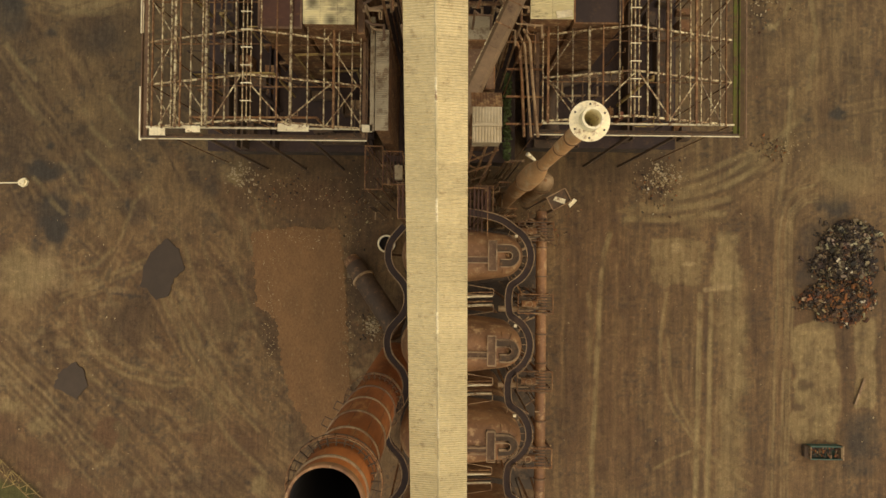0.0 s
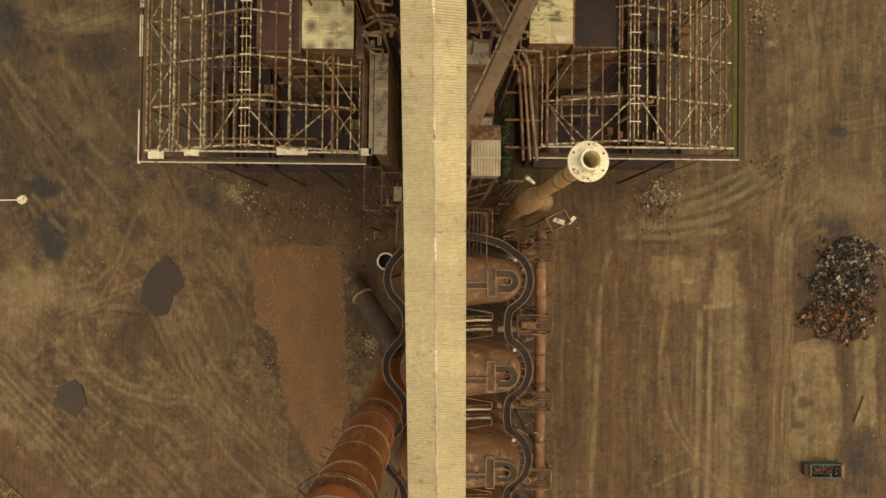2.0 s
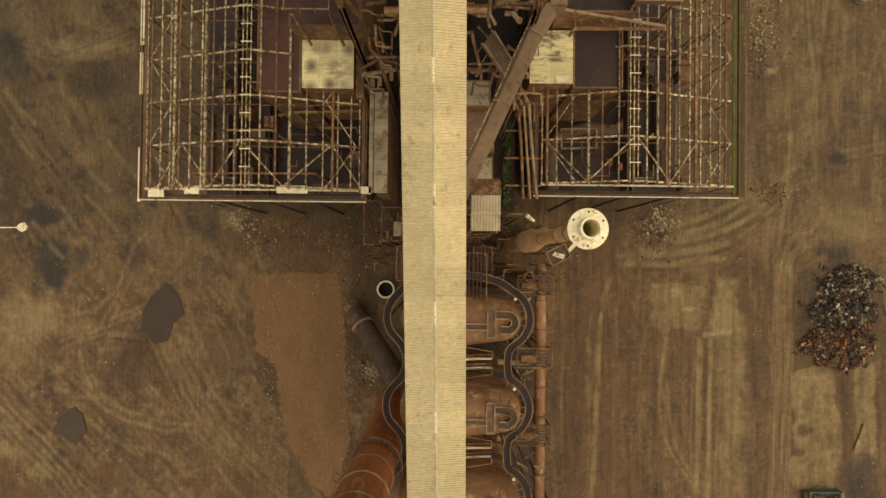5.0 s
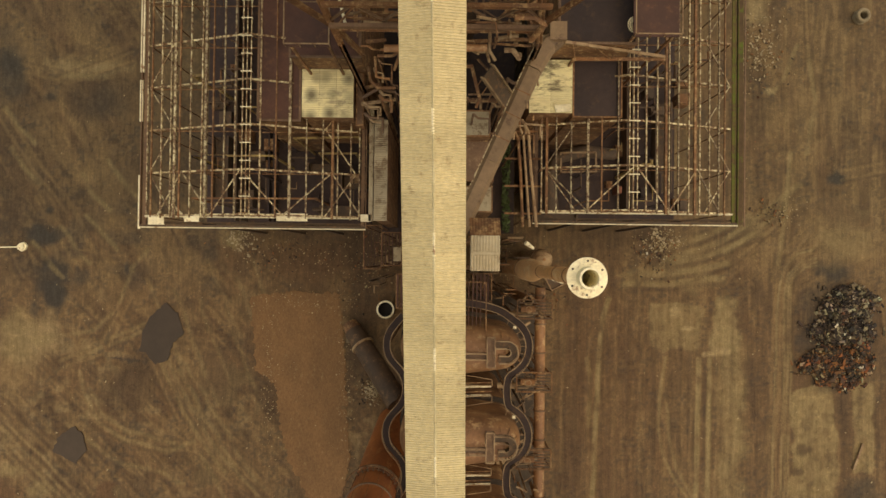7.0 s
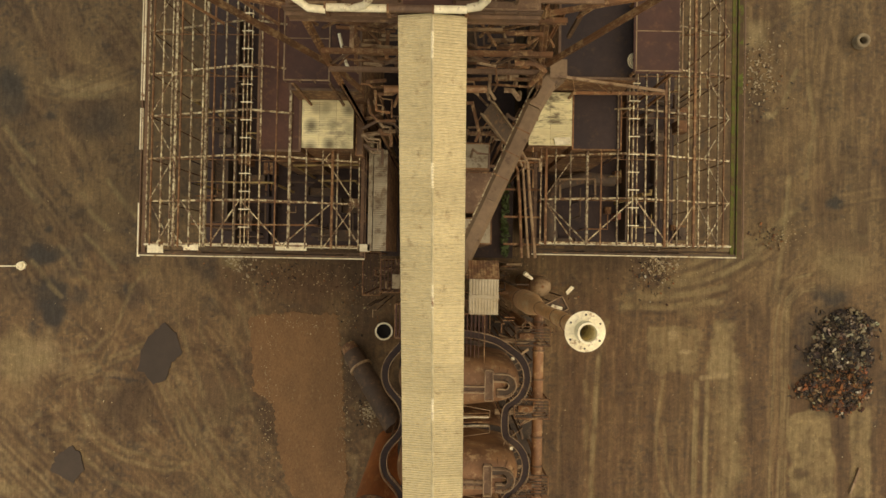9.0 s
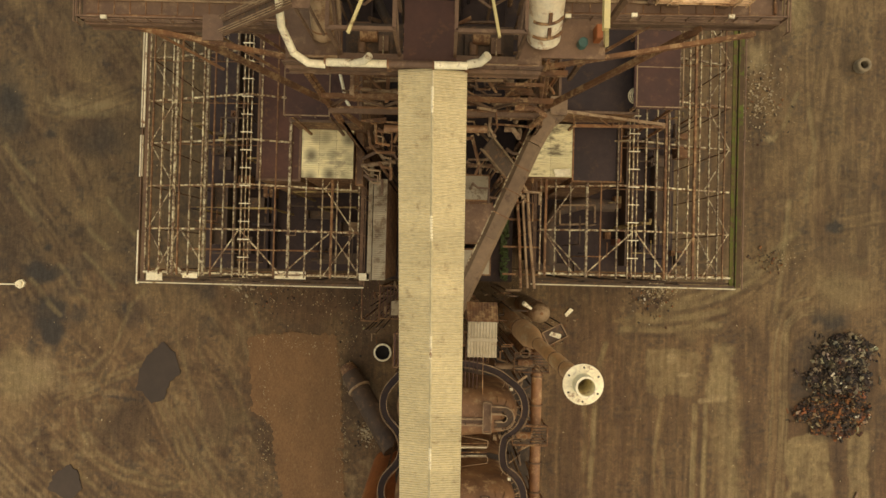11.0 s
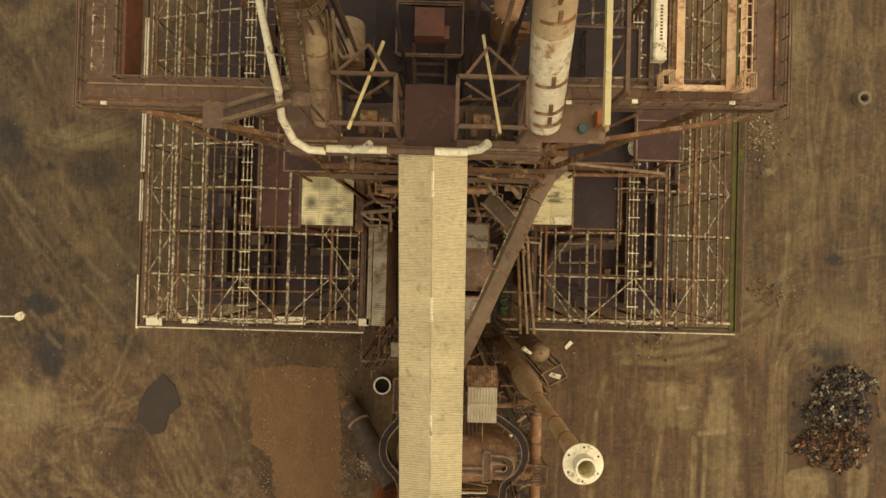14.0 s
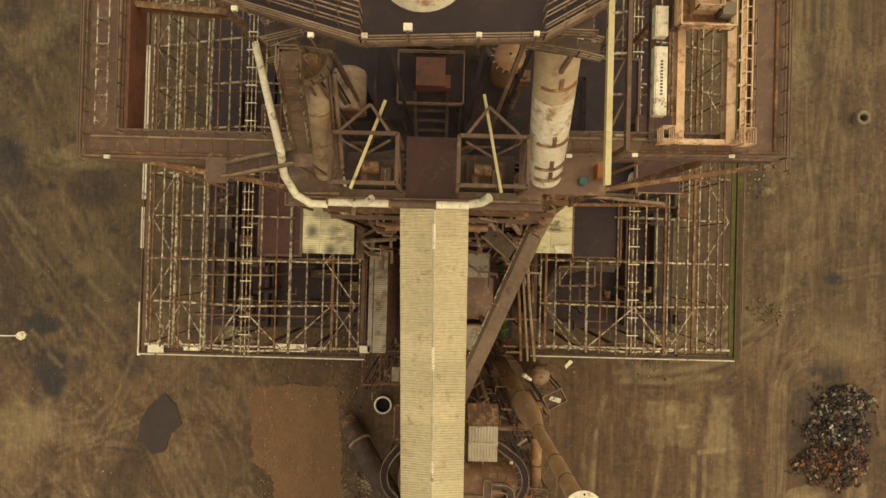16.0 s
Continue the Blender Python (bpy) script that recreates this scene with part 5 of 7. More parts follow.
furnace = thing("blast_furnace", "dark sooty blast furnace with a ring main", "furnace", (-0.9, 50, 0))
part("shell", Shape().lathe(-0.9, 52.0, [(6.0, 0), (6.0, 30), (5.2, 50), (4.2, 64), (3.4, 72), (2.6, 76), (0.1, 76.6)], 40), M_dark, furnace, smooth=True)
ring = [(-0.9 + 6.2 * math.cos(6.28318 * i / 40), 47.8 + 6.2 * math.sin(6.28318 * i / 40), 67.0) for i in range(41)]
part("ring_main", Shape().tube(ring, 0.45, 12), M_dark, furnace, smooth=True)
box = thing("hoist_house", "red-brown sheeted hoist housing on a railed platform", "machine house", (-1.3, 47, 74))
zc = 77.5
x0, x1, y1, y0 = -2.84, -0.37, 48.15, 45.77
part("housing", Shape().box(x0, x1, y0, y1, 75.4, zc).box(x1, x1 + 0.45, y0, y0 + 1.1, 75.4, zc - 0.6), M_red, box, "faded red sheeting")
part("platform", Shape().box(x0 - 1.6, x1 + 1.6, y0 - 1.2, y1 + 0.9, 75.0, 75.3), M_soot, box)
for c in ((x0 - 1.5, y0 - 1.1), (x1 + 1.5, y0 - 1.1), (x0 - 1.5, y1 + 0.8), (x1 + 1.5, y1 + 0.8)):
    part("leg", Shape().beam((*c, 64), (*c, 75), 0.3), M_dark, box)
part("guard_rail", Shape().rail([(x0 - 1.6, y0 - 1.2, 75.3), (x1 + 1.6, y0 - 1.2, 75.3), (x1 + 1.6, y1 + 0.9, 75.3), (x0 - 1.6, y1 + 0.9, 75.3), (x0 - 1.6, y0 - 1.2, 75.3)], 1.1, 1.5, 0.06), M_beam, box)
s = Shape()
for dx in (-0.1, 2.7):
    s.beam((x0 + dx, y0 - 0.2, 75.8), (x0 + dx, 41.0, 70.0), 0.3, 0.5)
part("skip_track", s, M_dark, box)
for k in range(6):
    yy = 41.6 + k * 0.7
    part("track_tie", Shape().beam((x0 - 0.3, yy, 70.6 + k * 0.9), (x1 + 0.3, yy, 70.6 + k * 0.9), 0.24), M_dark, box)

# open hoist gantries on the deck
for x0, x1, lx in ((-8.3, -3.6, 1), (0.75, 5.65, -1)):
    fr = thing("hoist_gantry", "open brown steel hoist gantry standing on the deck", "steel frame", ((x0 + x1) / 2, 38, D), group="hoist gantries")
    z = 86.2
    for x in (x0, x1):
        for y in (36.5, 40.0):
            part("post", Shape().beam((x, y, D), (x, y, z), 0.24), M_beam, fr)
        part("side_beam", Shape().girder((x, 36.5, z), (x, 40.0, z), 0.26, 0.3, 0.06), M_beam, fr)
        part("diagonal", Shape().beam((x, 36.5, D + 0.5), (x, 40.0, z - 0.4), 0.14), M_beam, fr)
    for y in (36.5, 40.0):
        part("cross_beam", Shape().girder((x0, y, z), (x1, y, z), 0.26, 0.3, 0.06), M_beam, fr)
    m = (x0 + x1) / 2
    for xx in (x0 + 0.5, x1 - 0.5):
        part("apex_brace", Shape().beam((xx, 40.0, z), (m + 0.4 * lx, 42.0, z + 0.2), 0.2), M_beam, fr)
        part("corner_brace", Shape().beam((xx, 39.6, z - 0.2), (m, 38.8, z - 1.6), 0.16), M_beam, fr)
    winch = thing("winch", "dark hoist winch in a pit of the deck", "machine", (m, 38, 77.5), group="winches")
    part("bed", Shape().box(m - 1.6, m + 1.6, 37.0, 39.4, 77.6, 78.0), M_dark, winch)
    part("drum", Shape().tube([(m - 1.0, 38.6, 78.7), (m + 0.4, 38.6, 78.7)], 0.55, 18), M_rust, winch)
    part("motor", Shape().tube([(m - 0.9, 37.2, 78.4), (m - 0.9, 38.3, 78.4)], 0.35, 14), M_beam, winch)
    part("gearbox", Shape().box(m + 0.5, m + 1.3, 37.3, 38.6, 78, 78.8), M_beam, winch)
    part("grille", Shape().rail([(m + 0.9, 36.9, 78.2), (m + 0.9, 38.4, 78.2)], 1.0, 0.22, 0.03), M_frame, winch)
    single("pit_tray", Shape().box(x0, x1, 36.6, 40.0, 77.3, 77.5), M_dark, "dark tray under a hoist pit", "platform", group="pit trays")
for p, q in (((-4.56, 42.41, 85.90), (-6.77, 36.02, 86.60)), ((2.43, 42.93, 86.20), (3.76, 35.98, 86.60))):
    single("yellow_boom", Shape().girder(p, q, 0.19, 0.24, 0.05), M_yellow, "yellow painted hoist boom beam", "beam", group="yellow booms")
single("yellow_runway_beam", Shape().girder((11.12, 36.73, 86.60), (11.12, 90, 86.6), 0.42, 0.5, 0.08).beam((11.17, 36.99, 86.40), (12.68, 37.72, 80.40), 0.3).beam((11.12, 60, 64), (11.12, 60, 86.4), 0.3), M_yellow, "long yellow runway beam on posts", "beam")
tower = thing("lattice_tower", "tall brown lattice steel frame beside the deck", "steel frame", (12.5, 45, 64))
part("main_beam", Shape().girder((12.9, 39.4, 85), (12.9, 90, 85), 0.3, 0.5, 0.08), M_beam, tower)
part("side_beam", Shape().beam((11.6, 40.6, 84.4), (11.6, 90, 84.4), 0.16), M_beam, tower)
for k in range(9):
    y = 40.6 + k * 3
    part("cross_tie", Shape().beam((11.6, y, 84.5), (12.9, y, 84.8), 0.16), M_frame, tower)
    part("lacing", Shape().beam((11.6, y, 84.5), (12.9, y + 3, 84.8), 0.14), M_beam, tower)
for y in (39.6, 55):
    part("post", Shape().beam((12.9, y, 64), (12.9, y, 85), 0.4), M_beam, tower)

# pipes on the furnace top
uptake = thing("gas_uptake", "fat inclined gas pipe, chalky white flaking over rust", "pipe", (7.5, 37, D))
a, b = Vector((7.7, 38.1, 80.6)), Vector((5.9, 47.6, 98.5))
part("lower_course", Shape().tube([a, a.lerp(b, 0.2), a.lerp(b, 0.48)], [1.3, 1.4, 1.42], 32), M_flake, uptake, smooth=True)
part("upper_course", Shape().tube([a.lerp(b, 0.48), b], [1.42, 1.42], 32), M_buff, uptake, smooth=True)
ax = (b - a).normalized()
side = ax.cross(Vector((0, 0, 1))).normalized()
up = side.cross(ax).normalized()
for f in (0.06, 0.13, 0.27, 0.55):
    c = a.lerp(b, f)
    arc = [c + (side * math.cos(t) + up * math.sin(t)) * 1.45 for t in (0.7 + 1.75 * i / 8 for i in range(9))]
    part("stiffener", Shape().tube(arc, 0.12, 6), M_rust, uptake)
    part("lug", Shape().beam(c + up * 1.45, c + up * 1.45 + ax * 1.0, 0.25, 0.2), M_rust, uptake)
uptake = thing("gas_uptake", "inclined buff gas pipe with a stair alongside", "pipe", (-9, 37, D))
a, b = Vector((-9.6, 37.6, 80.60)), Vector((-9.15, 43.5, 88.0))
part("shell", Shape().tube([a, a.lerp(b, 0.02), a.lerp(b, 0.05), b], [0.6, 0.8, 0.88, 0.88], 28), M_old, uptake, smooth=True)
for f in (0.1, 0.4, 0.7):
    c = a.lerp(b, f)
    part("band", Shape().tube([c - (b - a) * 0.006, c + (b - a) * 0.006], 0.91, 28), M_rust, uptake)
for o, rr, mt in ((1.05, 0.1, M_beam), (1.4, 0.16, M_old), (-0.5, 0.06, M_pale)):
    part("conduit", Shape().tube([a + Vector((o, 0.6, 0.7)), b + Vector((o, 0.0, 0.7))], rr, 8), mt, uptake)
stair = thing("stair", "steep steel stair with handrails beside the gas pipe", "stair", (-11, 38, D))
a, b = Vector((-9.85, 38.3, 87.6)), Vector((-8.75, 41.5, 96.6))
for off in (-0.5, 0.5):
    part("stringer", Shape().beam(a + Vector((off, 0, 0)), b + Vector((off, 0, 0)), 0.1, 0.3), M_beam, stair)
    part("handrail", Shape().beam(a + Vector((off * 1.15, 0, 1.1)), b + Vector((off * 1.15, 0, 1.1)), 0.09).beam(a + Vector((off * 1.15, 0, 0.6)), b + Vector((off * 1.15, 0, 0.6)), 0.06), M_frame, stair)
for k in range(30):
    p = a.lerp(b, (k + 0.5) / 30)
    part("tread", Shape().box(p.x - 0.48, p.x + 0.48, p.y - 0.13, p.y + 0.13, p.z - 0.03, p.z + 0.02), M_beam, stair)
part("foot_landing", Shape().box(a.x - 0.6, a.x + 0.6, a.y - 1.0, a.y, a.z - 0.1, a.z).beam((a.x - 0.5, a.y - 0.8, D), (a.x - 0.5, a.y - 0.8, a.z - 0.1), 0.16).beam((a.x + 0.5, a.y - 0.8, D), (a.x + 0.5, a.y - 0.8, a.z - 0.1), 0.16), M_beam, stair)
part("landing", Shape().box(b.x - 0.55, b.x + 0.55, b.y - 0.1, b.y + 0.9, b.z - 0.1, b.z), M_beam, stair)
part("landing_rail", Shape().rail([(b.x - 0.55, b.y - 0.1, b.z), (b.x - 0.55, b.y + 0.9, b.z), (b.x + 0.55, b.y + 0.9, b.z)], 1.1, 0.9, 0.035), M_old, stair)
part("leg", Shape().beam((b.x - 0.4, b.y + 0.7, 64), (b.x - 0.4, b.y + 0.7, b.z - 0.1), 0.16).beam((b.x + 0.4, b.y + 0.7, 64), (b.x + 0.4, b.y + 0.7, b.z - 0.1), 0.16), M_beam, stair)

loop = thing("white_vent_pipe", "flaking white vent pipe bent along the deck edge", "pipe", (-4, 35.4, D))
pts = [(-10.89, 42.95, 96.00), (-11.28, 40.53, 91.20), (-11.34, 38.28, 88.00), (-11.93, 37.09, 84.50), (-11.50, 35.86, 82.40), (-10.48, 35.28, 81.80), (-9.21, 35.25, 81.60)]
s1 = Shape().tube(pts[:3], [0.2, 0.24, 0.28], 14)
part("riser", s1, M_pale, loop, smooth=True)
part("bend", Shape().tube(pts[2:], [0.28, 0.29, 0.3, 0.3, 0.3], 14), M_pale, loop, smooth=True)
xs = [-9.21, -7.11, -4.39, -0.89, 1.73]
yy = 35.43
for i, (xa, xb) in enumerate(zip(xs, xs[1:])):
    part("straight", Shape().tube([(xa, yy, 81.6), (xb, yy, 81.6)], 0.3, 14), M_pale if i != 2 else M_beam, loop, smooth=True)
    part("coupling", Shape().tube([(xa - 0.08, yy, 81.6), (xa + 0.08, yy, 81.6)], 0.37, 14), M_rust, loop)
part("elbow", Shape().tube([(1.73, 35.54, 81.60), (2.69, 35.68, 81.70), (3.24, 36.03, 82.40)], [0.32, 0.34, 0.36], 14), M_pale, loop, smooth=True)
part("branch", Shape().tube([(-7.23, 35.33, 81.70), (-6.19, 35.47, 82.00), (-5.70, 35.73, 82.60)], 0.28, 12), M_pale, loop, smooth=True)
for x in (xs[0], xs[2], xs[4]):
    part("saddle", Shape().box(x - 0.15, x + 0.15, yy - 0.2, yy + 0.35, D - 0.3, 81.35), M_rust, loop)

# ---- furnace top platform ----
topdeck = thing("top_platform", "railed steel platform round the furnace top", "platform", (-1, 43, 90))
T = 101.4
edge = [(-10.86, 43.15), (-4.30, 41.35), (1.15, 41.61), (4.20, 41.74), (7.14, 43.48)]
out = edge + [(edge[-1][0] + 2, 60), (edge[0][0] - 2, 60)]
part("floor_plate", Shape().prism(out, T - 0.25, T), M_soot, topdeck)
path = [(*p, T) for p in edge]
part("guard_rail", Shape().rail(path, 1.1, 1.0, 0.03, 3), M_old, topdeck)
for a, b in zip(path, path[1:]):
    part("kick_girder", Shape().girder(a, b, 0.2, 0.3), M_beam, topdeck)
for k in range(3):
    part("inner_rail", Shape().rail([(x, y + 0.55 + k * 0.45, T) for x, y in edge[:2]], 1.1 + 0.2 * k, 1.1, 0.03), M_old, topdeck)
    part("inner_rail", Shape().rail([(x, y + 0.35 + k * 0.5, T) for x, y in edge[3:]], 1.1 + 0.2 * k, 1.1, 0.03), M_old, topdeck)
for (x, y) in ((-8.4, 45.5), (5.6, 46), (-3.8, 44.5), (2.0, 44.5)):
    part("leg", Shape().beam((x, y, 64), (x, y, T - 0.25), 0.25), M_soot, topdeck)
for p in ((-2.05, 41.68, 102.90), (-6.45, 41.31, 102.60), (-4.02, 41.35, 102.60), (1.16, 41.52, 102.60), (3.76, 41.64, 102.60), (-9.93, 42.42, 102.60)):
    lamp = thing("floodlight", "small square floodlight on the platform rail", "light", p, group="rail floodlights")
    w = 0.2 if p[2] > 102.8 else 0.13
    part("head", Shape().box(p[0] - w, p[0] + w, p[1] - w * 0.8, p[1] + w * 0.8, p[2] - 0.1, p[2] + 0.08), M_pale, lamp)
    part("bracket", Shape().box(p[0] - 0.04, p[0] + 0.04, p[1] - w * 0.8 - 0.1, p[1] - w * 0.8, T, p[2]), M_beam, lamp)
bell = (-1.50, 42.47)
part_dome = single("bell_hopper", Shape().lathe(bell[0], bell[1] + 2.75, [(2.3, 101.4), (2.1, 102.5), (1.75, 103.4), (1.1, 104.1), (0.4, 104.5), (0.05, 104.6)], 40), M_flake, "chalky white domed hopper on the furnace top", "hopper", smooth=True)
# side gangways at a lower level, west and east of the top
for pts, z in ((((-10.49, 43.64), (-7.65, 44.41), (-6.72, 45.01)), 95.5), (((3.93, 43.26), (6.68, 42.88), (7.91, 42.61)), 97.0), (((-10.81, 43.19), (-8.63, 44.00), (-7.03, 43.80)), 93.0), (((1.59, 43.45), (3.83, 42.95), (6.90, 42.90)), 100.0)):
    g = thing("gangway", "narrow railed gangway below the furnace top", "walkway", (*pts[0], z), group="top gangways")
    for (xa, ya), (xb, yb) in zip(pts, pts[1:]):
        part("grating", Shape().beam((xa, ya, z), (xb, yb, z), 1.0, 0.08), M_dark, g)
        for o in (-0.5, 0.5):
            part("handrail", Shape().rail([(xa, ya + o, z), (xb, yb + o, z)], 1.1, 0.8, 0.028, 3), M_old, g)
    part("hanger", Shape().beam((*pts[1], 64), (*pts[1], z), 0.25), M_beam, g)

# ---- gantry crane on the east of the deck ----
crane = thing("gantry_crane", "salmon-painted gantry crane on the deck", "crane", (20.5, 45, D))
zc = 82.0
xa, xb = 17.76, 21.64
ys = 40.72
for x, w in ((xa, 0.6), (xb, 0.7)):
    part("girder", Shape().girder((x, ys, zc - 0.35), (x, 90, zc - 0.35), w, 0.9, 0.1), M_peach, crane)
    part("end_carriage", Shape().box(x - 0.4, x + 0.4, ys + 0.1, ys + 1.0, D, zc - 0.8), M_beam, crane)
    part("wheel_carriage", Shape().box(x - 0.4, x + 0.4, 88, 89, D - 0.2, zc - 0.8), M_beam, crane)
part("end_tie", Shape().girder((xa - 1.3, ys + 0.1, zc - 0.2), (xb + 1.4, ys + 0.1, zc - 0.2), 0.4, 0.4), M_peach, crane)
for x in (22.11,):
    part("edge_rail", Shape().beam((x, ys, zc + 0.7), (x, 90, zc + 0.7), 0.09), M_peach, crane)
x0, x1 = 22.54, 23.01
part("walk_rail", Shape().beam((x0, ys, zc + 0.6), (x0, 90, zc + 0.6), 0.1).beam((x1, ys, zc + 0.6), (x1, 90, zc + 0.6), 0.1).box(x0, x1, ys, 90, zc - 0.4, zc - 0.32), M_peach, crane)
for k in range(14):
    part("rail_rung", Shape().beam((x0, ys + 0.4 + k * 1.0, zc + 0.6), (x1, ys + 0.4 + k * 1.0, zc + 0.6), 0.08).beam((x0, ys + 0.4 + k * 1.0, zc - 0.4), (x0, ys + 0.4 + k * 1.0, zc + 0.6), 0.07), M_peach, crane)
    part("clip", Shape().box(xb + 0.5, xb + 0.95, ys + 0.6 + k * 1.9, ys + 0.75 + k * 1.9, zc + 0.05, zc + 0.3), M_pale, crane)
for cx in (xa - 1.2, xb + 1.0):
    ring = [(cx - 0.45, ys - 0.2), (cx + 0.45, ys - 0.2), (cx + 0.45, ys + 1.0), (cx - 0.45, ys + 1.0), (cx - 0.45, ys - 0.2)]
    for a, b in zip(ring, ring[1:]):
        part("corner_post", Shape().beam((*a, zc - 0.4), (*a, zc + 1.2), 0.09), M_peach, crane)
        for h in (0.0, 0.4, 0.8, 1.2):
            part("cage_bar", Shape().beam((*a, zc + h), (*b, zc + h), 0.08), M_peach, crane)
trolley = thing("crane_trolley", "railed salmon crane trolley with grey boxes", "crane trolley", (20.5, 50, zc))
y0 = 49.20
x0, x1 = 16.88, 20.95
part("frame", Shape().girder((x0, y0, 83.6), (x1, y0, 83.6), 0.35, 0.4).girder((x0, y0, 83.6), (x0, y0 + 5, 83.6), 0.35, 0.4).girder((x1, y0, 83.6), (x1, y0 + 5, 83.6), 0.35, 0.4).girder((x0, y0 + 5, 83.6), (x1, y0 + 5, 83.6), 0.35, 0.4), M_peach, trolley)
part("deck", Shape().box(x0, x1, y0, y0 + 5, 83.1, 83.3), M_rust, trolley)
for xx in (x0 + 0.15, x1 - 0.15):
    part("bogie", Shape().box(xx - 0.35, xx + 0.35, y0, y0 + 5, zc + 0.1, 83.1), M_beam, trolley)
part("guard_rail", Shape().rail([(x0, y0 - 0.2, 83.3), (x1, y0 - 0.2, 83.3), (x1, y0 + 5, 83.3)], 1.1, 0.9, 0.06, 3).rail([(x0, y0 - 0.2, 83.3), (x0, y0 + 5, 83.3)], 1.1, 0.9, 0.06, 3), M_peach, trolley)
part("inner_frame", Shape().rail([(x0 + 1, y0 + 0.9, 84.4), (x1 - 1.3, y0 + 0.9, 84.4), (x1 - 1.3, y0 + 3, 84.4), (x0 + 1, y0 + 3, 84.4), (x0 + 1, y0 + 0.9, 84.4)], 0.9, 1.0, 0.06, 2).box(x0 + 1, x1 - 1.3, y0 + 0.9, y0 + 3, 83.3, 84.4), M_peach, trolley)
part("control_box", Shape().box(x1 - 1.15, x1 - 0.2, y0 + 0.5, y0 + 1.4, 83.3, 84.7), M_concrete, trolley, "grey control box")
for y0, y1 in ((42.59, 47.81), (48.62, 50.90)):
    lb = thing("cable_housing", "long white sheet-metal cable housing", "housing", (15.94, y0, D), group="white housings")
    x0, x1 = 15.47, 16.45
    part("body", Shape().prism([(x0, y0), (x1, y0), (x1, y1), (x0, y1)], 82.0, 82.85).prism([(x0 + 0.1, y0 + 0.1), (x1 - 0.1, y0 + 0.1), (x1 - 0.1, y1 - 0.1), (x0 + 0.1, y1 - 0.1)], 82.85, 82.95), M_pale, lb)
    for ya in (y0 + 0.3, y1 - 0.7):
        part("stand", Shape().box(x0 + 0.2, x1 - 0.2, ya, ya + 0.4, 80.9, 82), M_beam, lb)
    if y1 - y0 > 3:
        for k in range(11):
            part("mark", Shape().box(x0 + 0.42, x0 + 0.62, y0 + 1.5 + k * 0.25, y0 + 1.64 + k * 0.25, 82.951, 82.956), M_dark, lb)
single("housing_beam", Shape().girder((15.94, 40.9, 80.6), (15.94, 90, 80.6), 0.4, 0.6, 0.08), M_beam, "brown beam carrying the white housings", "beam")
single("orange_cabinet", Shape().box(11.63, 12.12, 37.83, 38.93, D, 81.6).box(11.63 + 0.05, 12.12 - 0.05, 37.83 + 0.05, 38.93 - 0.05, 81.6, 81.66), M_orange, "orange metal cabinet on the deck", "cabinet")
cx, cy = (10.71, 37.66)
single("green_drum", Shape().lathe(cx, cy, [(0.38, D), (0.38, 81.2), (0.34, 81.22), (0.34, 81.16), (0.01, 81.16)], 20), M_green, "dull green drum on the deck", "drum")
tank = thing("storage_tank", "buff cylindrical tank lying on cradles, paint flaking", "tank", (-8.6, 45.3, 74))
part("shell", Shape().tube([(-8.6, 43.5, 76.2), (-8.6, 46.8, 76.2), (-8.6, 47.2, 76.2), (-8.6, 47.45, 76.2), (-8.6, 47.55, 76.2)], [1.5, 1.5, 1.32, 0.85, 0.1], 32), M_old, tank, smooth=True)
part("end_ring", Shape().tube([(-8.6, 43.45, 76.2), (-8.6, 43.65, 76.2)], 1.56, 32), M_rust, tank)
for y in (44.0, 46.2):
    part("cradle", Shape().box(-9.8, -7.4, y - 0.2, y + 0.2, 64, 75.4), M_soot, tank)

# domed receiver with a railed walk beside the west stair
cx, cy = (-9.13, 43.51)
rec = thing("receiver_drum", "rust-brown receiver drum ringed by a railed walk", "tank", (cx, cy, 64))
part("shell", Shape().lathe(cx, cy, [(0.2, 89.2), (1.1, 89.8), (1.1, 91.6), (0.9, 92.3), (0.5, 92.7), (0.02, 92.8)], 28), M_rust, rec, smooth=True)
for t in (0.6, 2.2, 3.8, 5.4):
    part("leg", Shape().beam((cx + math.cos(t), cy + math.sin(t), 64), (cx + math.cos(t), cy + math.sin(t), 90), 0.14), M_soot, rec)
part("walk", Shape().lathe(cx, cy, [(1.1, 91.5), (1.75, 91.5), (1.75, 91.6), (1.1, 91.6)], 28), M_beam, rec)
part("guard_rail", Shape().rail([(cx + 1.7 * math.cos(6.28318 * i / 16), cy + 1.7 * math.sin(6.28318 * i / 16), 91.6) for i in range(17)], 1.1, 1.0, 0.03, 3), M_old, rec)
# round fan casing east of the furnace
cx, cy = (5.08, 48.63)
fan = thing("fan_casing", "rusty round fan casing with a toothed rim", "fan casing", (cx, cy, 64))
part("drum", Shape().lathe(cx, cy, [(1.3, 64), (1.3, 77), (1.0, 77.3), (0.1, 77.5)], 26), M_dome, fan, smooth=True)
for k in range(16):
    a = 6.28318 * k / 16
    part("tooth", Shape().beam((cx + 1.25 * math.cos(a), cy + 1.25 * math.sin(a), 76.9), (cx + 1.6 * math.cos(a), cy + 1.6 * math.sin(a), 76.9), 0.1), M_old, fan)
single("valve_box", Shape().box(cx + 0.9, cx + 1.9, cy - 1.9, cy - 0.9, 73, 76).tube([(cx + 1.4, cy - 1.4, 64), (cx + 1.4, cy - 1.4, 76.6)], 0.3, 10), M_rust, "rust-brown valve box beside the fan casing", "valve")
